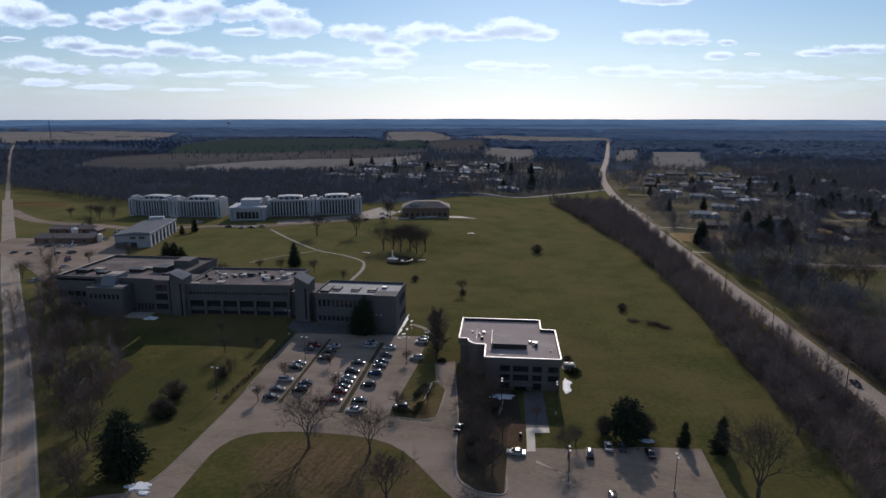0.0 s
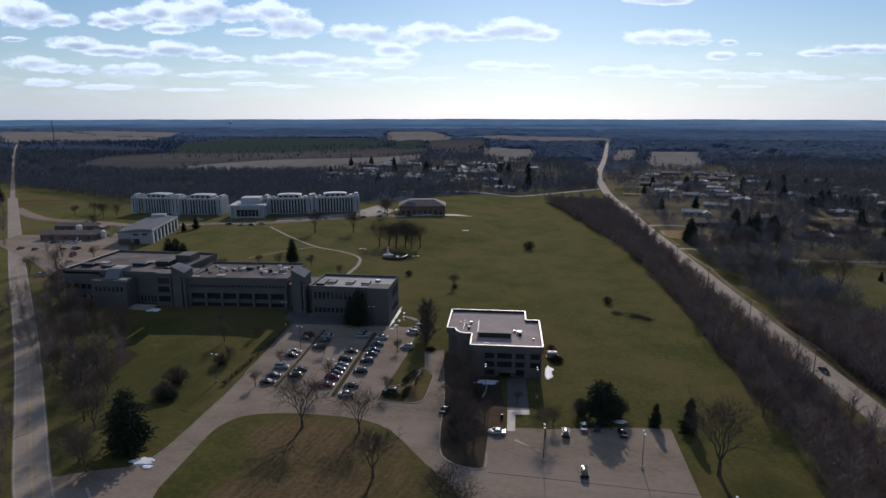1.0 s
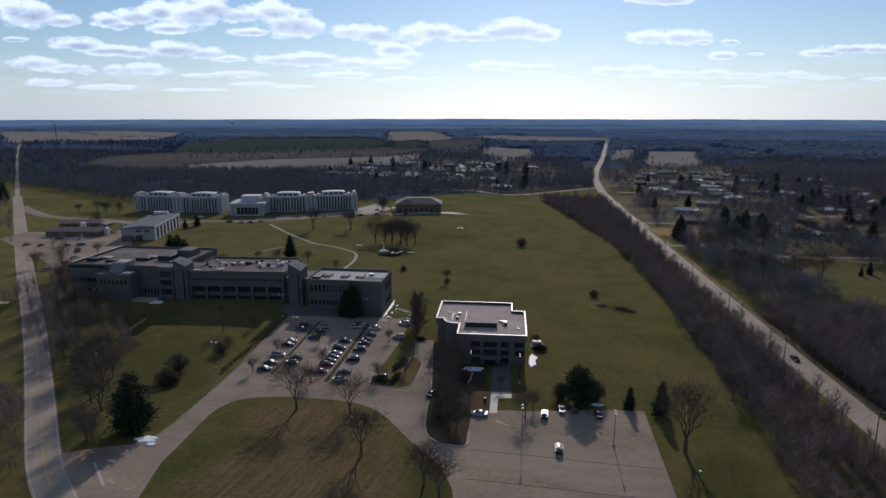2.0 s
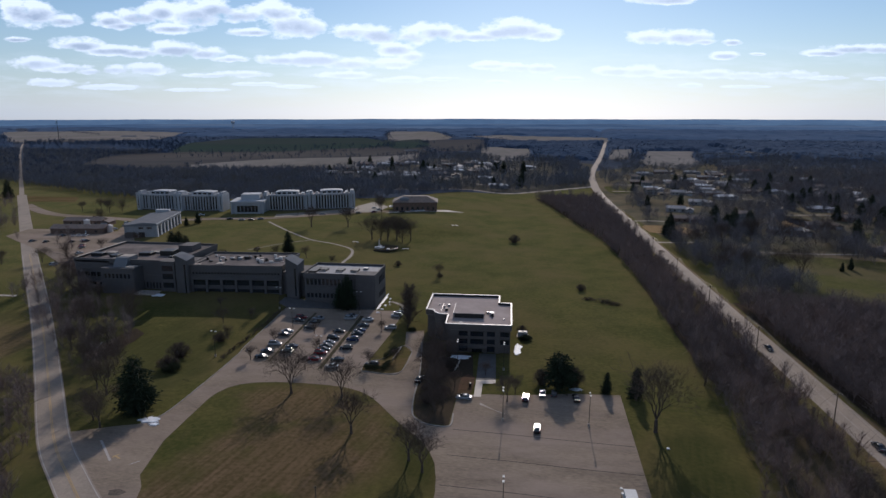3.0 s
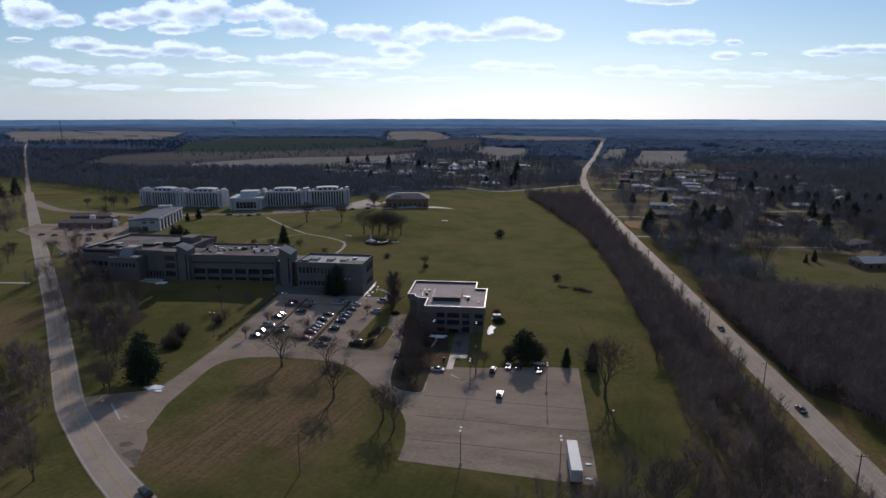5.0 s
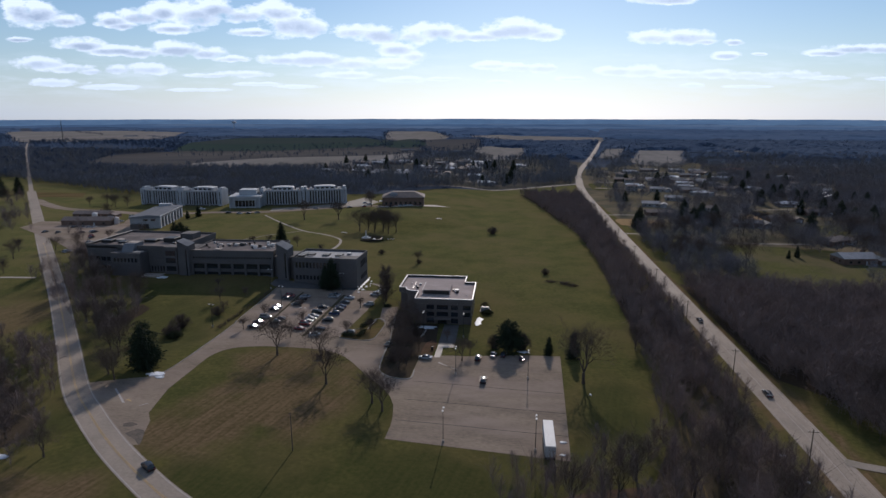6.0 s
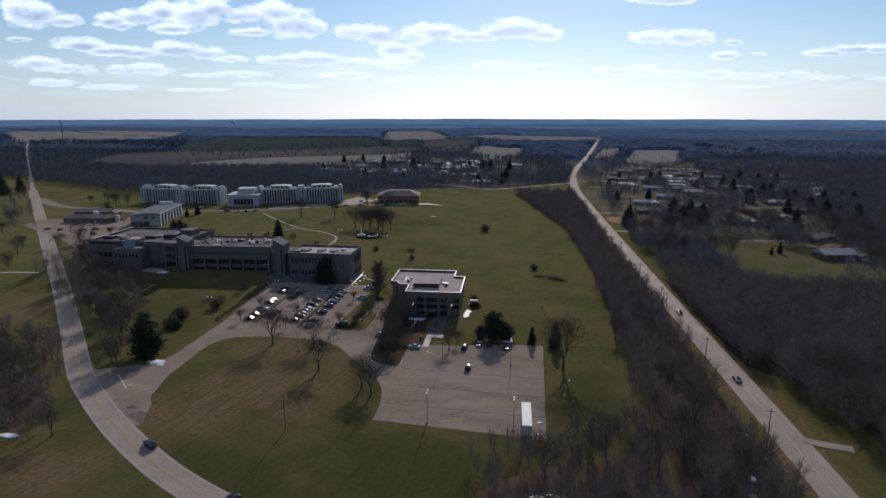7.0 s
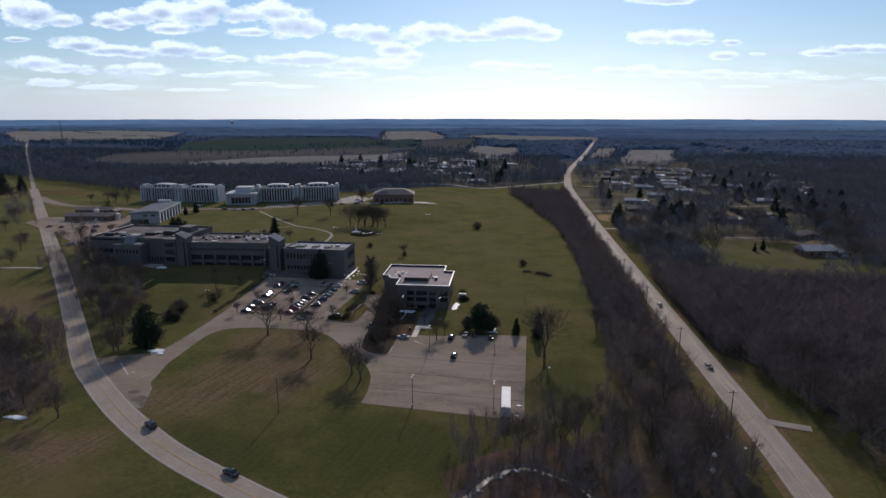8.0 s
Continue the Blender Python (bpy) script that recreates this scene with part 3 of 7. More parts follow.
def roof_box(parent, x0, x1, y0, y1, z, h, material, name="roof_unit", label="", m=None):
    bm = boxes((x0, x1, y0, y1, z, z + h))
    bmesh.ops.bevel(bm, geom=bm.edges[:], offset=min(0.08, h * 0.2), segments=1, affect="EDGES")
    return part(name, bm, material, parent, label, m)


# office building with a white-edged flat roof
office = thing("office_building", "three-storey grey office block, flat gravel roof edged in white", "building", pose(1.1, 47.5, 0, 0, 0, 1.6))
arc = [(-24.8 + 3.9 * math.cos(math.pi + k * math.pi / 12), 15.1 + 4.8 * math.sin(math.pi + k * math.pi / 12)) for k in range(7)]
plan = [(-22.9, 0), (0, 0), (0, 25.8), (-4.6, 25.8), (-4.6, 35.5), (-31.6, 35.5), (-31.6, 15.1)] + arc + [(-22.9, 10.3)]
core_plan = [(-22.4, 0.6), (-0.6, 0.6), (-0.6, 25.2), (-5.2, 25.2), (-5.2, 34.9), (-31.0, 34.9), (-31.0, 15.8), (-28.2, 15.8)] + [(x + 0.6, y + 0.6) for x, y in arc[1:]] + [(-22.3, 10.9)]
part("core", prism(core_plan, -0.4, 8.2), M_CONCWALL, office)
part("roof_deck", prism([(x * 0.985 - 0.2, y * 0.985 + 0.25) for x, y in plan], 8.2, 9.45), M_GRAVROOF, office, "stained gravel roof deck")
ringed(plan, 0.45, 8.3, 10.2, 0.0, "parapet", M_CONCWALL, office)
ringed(plan, 0.42, 10.2, 10.40, 0.05, "coping", M_COPING, office, "white metal coping")
# Dark boxes added inside these parapets stand in for their shaded inner faces
for p, q in (((-4.6, 35.5), (-31.6, 35.5)), ((0, 25.8), (-4.6, 25.8)), ((-31.6, 35.5), (-31.6, 15.1))):
    part("upstand", along(p, q, 0.55, 9.46, 10.18, -0.46), M_DARK, office, "dark strip for shade inside the parapet")
for u0, u1, z0, z1 in ((-18.2, -15.2, 5.9, 7.7), (-18.2, -15.2, 3.1, 4.9), (-14.2, -9.7, 5.9, 7.7), (-14.2, -9.7, 3.1, 4.9), (-8.5, -5.8, 5.9, 7.7), (-8.5, -5.8, 3.1, 4.9), (-3.9, -0.9, 5.9, 7.7), (-3.9, -0.9, 2.6, 4.9), (-8.5, -5.8, 0.3, 2.3), (-18.2, -15.2, 0.4, 2.2)):
    pane(u1 - u0, z1 - z0, office, pose((u0 + u1) / 2, 0.6, z0), depth=0.05)
for u0, u1 in ((-22.4, -18.4), (-15.1, -14.3), (-9.6, -8.6), (-5.7, -4.0), (-0.8, -0.5)):
    part("pier", boxes((u0, u1, 0.05, 0.6, -0.3, 8.2)), M_CONCWALL, office)
for z0, z1 in ((4.95, 5.85), (2.4, 3.05), (7.75, 8.2)):
    for u0, u1 in ((-18.35, -15.15), (-14.25, -9.65), (-8.55, -5.75), (-3.95, -0.85)):
        part("spandrel", boxes((u0, u1, 0.2, 0.6, z0, z1)), M_CONCWALL, office)
part("entrance_canopy", boxes((-15, -8.4, -2.4, 0.55, 2.45, 2.8)), M_CONCWALL, office)
part("entrance_door", boxes((-13.6, -10.2, 0.45, 0.6, 0.05, 2.35)), M_GLASS, office)
for v in (17.5, 20.5, 24, 28, 31.5):
    for z0 in (0.8, 3.4, 6.0):
        pane(1.6, 1.6, office, pose(-31.0, v, z0, 0, 0, -90), depth=0.06)
for v in (4, 8, 12, 16, 20, 23.5):
    for z0 in (0.8, 3.4, 6.0):
        pane(1.8, 1.6, office, pose(-0.6, v, z0, 0, 0, 90), depth=0.06)
pent = part("roof_penthouse", boxes((-20.6, -9.9, 8.9, 20.6, 9.45, 11.2)), M_GRAVROOF, office, "flat-topped plant room on the roof")
# Thin flat dark box covering the plant room's front face
part("louvre", boxes((-20.4, -10.1, 8.78, 8.9, 9.6, 11.1)), M_DARK, pent, "thin dark sheet over the front")
part("penthouse_roof", boxes((-20.8, -9.7, 8.7, 20.8, 11.2, 11.32)), M_GRAVROOF, pent)
part("flashing", boxes((-20.95, -20.82, 8.7, 20.8, 9.5, 11.35)), M_COPING, pent)
for x0, x1, y0, y1, h, mt in ((-8.2, -6.4, 12.6, 14.2, 1.1, M_COPING), (-7.4, -6.6, 11.0, 11.8, 1.3, M_DARK), (-9.2, -8.4, 14.6, 15.4, 0.7, M_STEEL), (-24.6, -23.6, 16.4, 17.4, 0.9, M_DARK), (-25.4, -24.9, 20.0, 20.5, 0.8, M_STEEL), (-24.2, -23.2, 22.0, 23.0, 0.7, M_STEEL), (-27.6, -27.2, 22.5, 23.2, 0.6, M_STEEL), (-15.2, -14.6, 23.5, 24.0, 0.6, M_STEEL), (-3.0, -2.5, 8.0, 8.5, 0.5, M_STEEL), (-18.5, -17.0, 3.4, 3.8, 0.3, M_COPING)):
    roof_box(office, x0, x1, y0, y1, 9.45, h, mt)
for a, b in (((-22, 6.4, 9.53), (-12, 6.0, 9.53)), ((-26, 16, 9.53), (-26, 26, 9.53)), ((-20, 22.6, 9.53), (-10, 22.9, 9.53))):
    part("roof_pipe", tubes((a, b, 0.06)), M_STEEL, office)

# the college: wing, stair tower, long middle range and west block, each its own object
def flat_roof(parent, x0, x1, y0, y1, z, deck, wall, rise=0.9):
    part("roof_deck", boxes((x0 + 0.3, x1 - 0.3, y0 + 0.3, y1 - 0.3, z - rise - 0.4, z - rise)), deck, parent)
    ringed([(x0, y0), (x1, y0), (x1, y1), (x0, y1)], 0.35, z - rise - 0.8, z, 0.0, "parapet", wall, parent)


M_DARKDECK = mat("weathered gravel roof", (0.155, 0.138, 0.130), (0.090, 0.081, 0.078), 0.1, 2.0, 0.95, contrast=0.5, col3=(0.22, 0.19, 0.175), big=0.08)
M_PALEROOF = mat("pale membrane roof", (0.22, 0.225, 0.24), (0.13, 0.135, 0.15), 0.15, 2.0, 0.75, contrast=0.6)
M_COLLEGE = mat("dark weathered concrete", (0.102, 0.095, 0.094), (0.073, 0.069, 0.070), 0.15, 2, 0.9, col3=(0.088, 0.079, 0.075), big=0.2)
wing = thing("college_wing", "grey concrete college wing with strip windows and skylights", "building")
part("core", boxes((-88.5, -57.8, 92.0, 110.2, -0.5, 13.0)), M_COLLEGE, wing)
part("link", boxes((-99.6, -89.02, 95.0, 108.0, -0.5, 13.6)), M_COLLEGE, wing)
flat_roof(wing, -89, -57.3, 91.5, 110.7, 14.5, M_PALEROOF, M_COLLEGE)
facade(wing, (-88.5, 92.0), (-66.5, 92.0), 0.5, [(3.6, 5.6), (9.2, 12.0)], 12, M_COLLEGE, 0.55, 0.45, 13.5, 0.6)
part("end_block", boxes((-66.0, -57.25, 90.6, 97.0, -0.5, 14.62)), M_COLLEGE, wing, "blank concrete end block")
facade(wing, (-57.8, 97.2), (-57.8, 110.2), -0.3, [(2.5, 5.0), (8.5, 12.0)], 5, M_COLLEGE, 0.5, 0.45, 13.5, 0.8)
for x in (-82.5, -75.0, -68.5):
    sk = part("skylight", boxes((x - 1.6, x + 1.6, 98.5, 102.5, 13.6, 14.4)), M_DARK, wing, "raised rooflight with a white front")
    part("glazing", boxes((x - 1.5, x + 1.5, 97.5, 98.45, 13.6, 14.0)), M_CONC, sk)
roof_box(wing, -88, -84.5, 95, 103, 13.6, 0.9, M_DARK)
roof_box(wing, -65.5, -63.5, 103, 105, 13.6, 0.8, M_STEEL)

tower = thing("stair_tower", "tall concrete stair tower with a slanted metal roof", "building")


def slant_tower(t, x0, x1, y0, y1, z_lo, z_hi, wall, roof):
    bm = bmesh.new()
    vs = box(bm, x0, x1, y0, y1, -0.5, z_hi)
    vs[4].co.z, vs[5].co.z = z_hi - 0.2, z_lo
    vs[6].co.z = z_lo + 0.6
    part("shaft", bm, wall, t)
    bm = bmesh.new()
    vs = box(bm, x0 - 0.1, x1 + 0.1, y0 - 0.1, y1 + 0.1, z_hi + 0.02, z_hi + 0.2)
    for i in (1, 5):
        vs[i].co.z += z_lo - z_hi
    for i in (2, 6):
        vs[i].co.z += z_lo + 0.6 - z_hi
    part("slanted_roof", bm, roof, t, "slanted grey metal roof")
    part("window_slit", boxes((x1 - 1.6, x1 - 0.9, y0 - 0.06, y0 + 0.1, 4, z_lo - 1.5)), M_GLASS, t)


slant_tower(tower, -96.6, -91.2, 91.4, 99, 17.6, 20.6, M_COLLEGE, M_GREYROOF)

mid = thing("college_range", "long concrete college range with small square upper windows", "building", pose(-140.5, 90.6, 0, 0, 0, 4.2))
part("core", boxes((0.4, 41.2, 0.5, 26, 1.0, 15.0)), M_COLLEGE, mid)
flat_roof(mid, 0, 41.6, 0, 26.5, 16.5, M_DARKDECK, M_COLLEGE, 0.8)
facade(mid, (0.4, 0.5), (41.2, 0.5), 2.0, [(4.2, 5.8), (7.4, 9.8)], 6, M_COLLEGE, 0.5, 0.16, 10.1, 0.8)
part("spandrel", boxes((0.4, 41.2, -0.5, 0.48, 10.12, 11.58)), M_COLLEGE, mid)
for k in range(7):
    x = 1.2 + k * 39.2 / 6
    part("column", boxes((x - 0.5, x + 0.5, -0.55, 0.3, 1.5, 10.1)), M_COLLEGE, mid, "tall concrete column")
facade(mid, (0.4, 0.5), (41.2, 0.5), 11.6, [(12.3, 13.3)], 28, M_COLLEGE, 0.55, 0.45, 15.7, 0.8)
rnd = random.Random(7)
for k in range(26):
    x, y = 3 + k * 1.45, 12 + rnd.uniform(-3, 9)
    s = rnd.uniform(0.4, 1.1)
    roof_box(mid, x - s, x + s, y - s * 0.7, y + s * 0.7, 15.7, rnd.uniform(0.6, 1.6), rnd.choice((M_DARK, M_STEEL, M_DARK, M_COPING)))
for x, y, w, d in ((12, 5.5, 1.6, 1.6), (2.5, 3.2, 1.6, 0.9), (16.5, 18, 1.4, 1.0), (26, 16.5, 1.6, 0.9), (35.5, 19.5, 1.4, 1.0)):
    roof_box(mid, x - w, x + w, y - d, y + d, 15.7, 0.5, M_CONC, "roof_hatch", "white roof hatch")
part("roof_pipe", tubes(((29, 8, 15.85), (37, 8.8, 15.85), 0.12), ((37, 8.8, 15.85), (38.5, 12, 15.85), 0.12)), M_COPING, mid)

west_tower = thing("stair_tower", "concrete stair tower with a slanted metal roof", "building")
slant_tower(west_tower, -145.4, -139.9, 88.4, 95, 18.6, 21.2, M_COLLEGE, M_GREYROOF)

west = thing("college_west_block", "broad concrete college block with rooflights and dark windows", "building")
part("core", boxes((-195.4, -146.6, 92.0, 128, 3.0, 16.6)), M_COLLEGE, west)
flat_roof(west, -196, -146.5, 91.5, 128.5, 17.8, M_DARKDECK, M_COLLEGE)
facade(west, (-195.4, 92.0), (-179.0, 92.0), 4.0, [(5.6, 7.0), (9.4, 11.6)], 5, M_COLLEGE, 0.5, 0.5, 16.8, 0.6)
part("front_block", boxes((-178.6, -163.0, 85.2, 95.0, 3.0, 15.2)), M_COLLEGE, west)
facade(west, (-178.2, 85.2), (-163.4, 85.2), 4.0, [(10.8, 12.8)], 7, M_COLLEGE, 0.7, 0.3, 15.3, 1.0)
facade(west, (-162.6, 92.0), (-152.6, 92.0), 4.0, [(5.0, 7.6)], 6, M_COLLEGE, 0.7, 0.4, 11.0, 0.4)
part("link_block", boxes((-153.4, -146.6, 89.6, 96.0, 3.0, 17.9)), M_COLLEGE, west)
for z0 in (6.0, 10.0, 13.6):
    pane(5.0, 2.4, west, pose(-150.0, 89.6, z0), depth=0.05)
bm = bmesh.new()
vs = box(bm, -174.5, -168.5, 88.0, 97.0, 15.2, 18.8)
vs[4].co.y += 2.5
vs[5].co.y += 2.5
prow = part("rooflight_prow", bm, M_GREYROOF, west, "tall sloping rooflight")
part("glazing", boxes((-174.2, -168.8, 92.5, 96.8, 18.82, 18.95)), M_CONC, prow)
for x0, x1, y0, y1, z, h, mt in ((-167.5, -163.6, 86.2, 89.5, 15.22, 0.5, M_CONC), (-179.2, -174.9, 94.5, 96.5, 16.9, 0.5, M_CONC), (-193, -187.5, 99, 102.5, 16.9, 1.4, M_DARK), (-188, -184, 103, 106, 16.9, 1.0, M_CONC), (-183.5, -179.5, 98.5, 102.5, 16.9, 0.9, M_DARK), (-172, -166, 103, 107, 16.9, 1.3, M_DARK), (-170, -164, 108, 110, 16.9, 0.8, M_CONC), (-162, -156, 104, 110, 16.9, 2.2, M_DARK), (-158, -151, 113, 121, 16.9, 3.0, M_COLLEGE), (-195.6, -194.6, 92.5, 127.5, 17.8, 0.25, M_CONC), (-155, -153, 99, 101, 16.9, 1.0, M_DARK)):
    roof_box(west, x0, x1, y0, y1, z, h, mt)
part("back_link", boxes((-146.48, -139.2, 95.1, 106.0, 2.0, 16.2)), M_COLLEGE, west)
part("terrace", boxes((-163.0, -153.5, 84.0, 89.5, 3.6, 4.6)), M_CONC, west)

# sports hall with white fins
M_GYMWALL = mat("pale grey block wall", (0.30, 0.30, 0.30), (0.23, 0.23, 0.235), 0.3, 3, 0.85)
gym = thing("sports_hall", "sports hall with a low grey roof and white fins", "building", pose(-225.5, 200.5, 4.9, 0, 0, 13.9))
part("core", boxes((-19.0, 0, 0, 49, -0.6, 7.2)), M_GYMWALL, gym)
bm = bmesh.new()
loft(bm, [[(x, y, z) for x, z in ((-19.7, 7.2), (0.8, 7.2), (0.8, 8.5), (0.3, 8.8), (-7.0, 9.3), (-19.7, 7.9))] for y in (-0.7, 49.7)])
part("roof", bm, M_GREYROOF, gym, "low-pitched grey metal roof")
part("eaves_band", boxes((0.82, 1.0, -0.7, 49.7, 7.9, 8.75)), M_WHITE, gym, "white eaves band")
part("plant_room", boxes((-15, -6, 46.0, 49.6, 8.2, 10.6)), M_WHITE, gym)
for k in range(8):
    y = 1.3 + k * 6.63
    part("fin", boxes((0.02, 0.8, y - 1.2, y + 1.2, -0.6, 7.18)), M_WHITE, gym, "white concrete fin")
    if k < 7:
        pane(3.8, 5.6, gym, pose(0.0, y + 3.3, 0.8, 0, 0, 90))
part("entrance_porch", boxes((-18, -12.5, -3.0, -0.02, -0.6, 3.4)), M_CONCWALL, gym)
part("garage_door", boxes((-10.5, -7.0, -0.07, -0.02, -0.4, 3.2)), M_DARK, gym)
for x in (-9, -4):
    pane(3.0, 1.2, gym, pose(x, 0, 5.2), depth=0.06)


# residence halls
def residence_hall(m, label):
    """Four storeys of narrow window slots between fins, stepped forward twice, with corner towers and a vaulted roof storey."""
    t = thing("residence_hall", label, "building", m, "residence halls")
    part("core", boxes((0, 30, 0, 14, -1.0, 12.0)), M_WHITE, t)
    part("middle_bay", boxes((8.0, 22.0, -1.2, -0.02, -1.0, 12.9)), M_WHITE, t)
    for k in range(13):
        x = 1.5 + k * 2.25
        y = -1.2 if 8.0 < x < 22.0 else 0.0
        part("fin", boxes((x - 0.35, x + 0.35, y - 0.8, y - 0.02, 0.8, 12.0)), M_WHITE, t)
        if k < 12:
            yw = -1.2 if 8.0 < x + 1.125 < 22.0 else 0.0
            pane(1.1, 10.3, t, pose(x + 1.125, yw, 1.2), depth=0.05)
    for x0, x1, y in ((0.6, 7.9, 0.0), (8.0, 22.0, -1.2), (22.1, 29.4, 0.0)):
        part("cornice", boxes((x0, x1, y - 1.0, y - 0.02, 12.02, 13.0)), M_WHITE, t)
        part("plinth", boxes((x0, x1, y - 0.5, y - 0.02, -1, 0.75)), M_CONCWALL, t)
    for x0, x1 in ((-3.2, -0.02), (30.02, 33.2)):
        tw = part("end_tower", boxes((x0, x1, -1.6, 12, -1, 13.6)), M_WHITE, t)
        part("tower_cap", boxes((x0 + 0.4, x1 - 0.4, 1.0, 9.0, 13.6, 15.0)), M_WHITE, tw)
        part("window_slot", boxes(((x0 + x1) / 2 - 0.3, (x0 + x1) / 2 + 0.3, -1.66, -1.5, 1.5, 12.0)), M_GLASS, tw)
    bm = bmesh.new()
    ring = [(6.0, 12.02), (24.0, 12.02), (24.0, 14.6)] + [(15 + 9 * math.cos(a * math.pi / 8), 14.6 + 0.7 * math.sin(a * math.pi / 8)) for a in range(1, 8)] + [(6.0, 14.6)]
    loft(bm, [[(x, y, z) for x, z in ring] for y in (3.0, 13.0)])
    vault = part("roof_storey", bm, M_WHITE, t, "set-back white roof storey with a shallow vault")
    for x in (9.0, 13.0, 17.0, 21.0):
        part("window", boxes((x - 1.3, x + 1.3, 2.94, 3.1, 12.9, 14.3)), M_GLASS, vault)
    part("roof_deck", boxes((0.3, 29.7, 0.3, 13.7, 12.0, 12.06)), M_GRAVROOF, t)
    for x0, x1, y0, y1 in ((2.0, 4.2, 5, 8), (26.0, 28.5, 4, 9)):
        part("roof_unit", boxes((x0, x1, y0, y1, 12.06, 13.6)), M_STEEL, t)
    return t


hall = residence_hall(pose(-303.5, 305, 5, 0, 0, -1), "four-storey white residence hall with vertical fins and roof storey")
for x, y, a in ((-266.5, 303, 4), (-199.5, 312, 14), (-165.5, 323.5, 20)):
    copy_thing(hall, pose(x, y, 5, 0, 0, a))
lib = thing("library", "low white library with dark glazed front and roof box", "building", pose(-221.5, 292, 5, 0, 0, 12))
part("core", boxes((1.5, 24.5, 1.5, 24, -1, 8.4)), M_WHITE, lib)
part("roof", boxes((0, 26, 0, 25, 8.4, 9.8)), M_WHITE, lib, "thick overhanging white roof")
part("roof_box", boxes((7, 21, 8, 20, 9.8, 14.2)), M_WHITE, lib)
for k in range(6):
    pane(2.4, 5.0, lib, pose(6.2 + k * 2.75, 1.5, 1.2))
for x in (1.0, 4.2, 21.5, 24.6):
    part("column", boxes((x - 0.6, x + 0.6, 0.2, 1.45, -1, 8.4)), M_WHITE, lib)

# brick hall with a hipped roof
church = thing("brick_hall", "brown brick assembly hall with a hipped shingle roof", "building", pose(-100, 324, 4.7, 0, 0, 8.5))
part("walls", boxes((0, 35, 0, 22, -4, 7.2)), M_WALLB, church).name = "brick_wall"
bm = bmesh.new()
lo = [bm.verts.new(c) for c in ((-0.8, -0.8, 7.2), (35.8, -0.8, 7.2), (35.8, 22.8, 7.2), (-0.8, 22.8, 7.2))]
hi = [bm.verts.new(c) for c in ((8, 8, 11.2), (27, 8, 11.2), (27, 14, 11.2), (8, 14, 11.2))]
bm.faces.new(hi)
bm.faces.new(lo[::-1])
for i in range(4):
    bm.faces.new((lo[i], lo[(i + 1) % 4], hi[(i + 1) % 4], hi[i]))
part("roof", bm, M_SHINGLE, church, "hipped brown shingle roof")
bm = bmesh.new()
bmesh.ops.create_uvsphere(bm, u_segments=12, v_segments=8, radius=4.0, matrix=Matrix.Translation((9, 5, 8.6)) @ Matrix.Diagonal((1.1, 0.9, 0.62, 1)))
part("dome", bm, M_GREYROOF, church, "pale shallow dome")
for k in range(8):
    pane(1.8, 2.4, church, pose(3.2 + k * 4.1, 0, 1.2), depth=0.06)
part("canopy", boxes((-3.6, -0.02, 6, 14, 2.6, 3.0)), M_WHITE, church)


# houses
def gable(bm, x0, x1, y0, y1, h, r, along_x=True, eave=0.5):
    """A pitched roof over a rectangle, its ridge along x or along y."""
    if along_x:
        sec = [(y0 - eave, h - 0.1), (y1 + eave, h - 0.1), ((y0 + y1) / 2, h + r)]
        a, b = [[bm.verts.new((x, y, z)) for y, z in sec] for x in (x0 - eave, x1 + eave)]
    else:
        sec = [(x0 - eave, h - 0.1), (x1 + eave, h - 0.1), ((x0 + x1) / 2, h + r)]
        a, b = [[bm.verts.new((x, y, z)) for x, z in sec] for y in (y0 - eave, y1 + eave)]
    bm.faces.new(a)
    bm.faces.new(b[::-1])
    for i in range(3):
        bm.faces.new((a[i], b[i], b[(i + 1) % 3], a[(i + 1) % 3]))
    bmesh.ops.recalc_face_normals(bm, faces=bm.faces[:])
    return bm


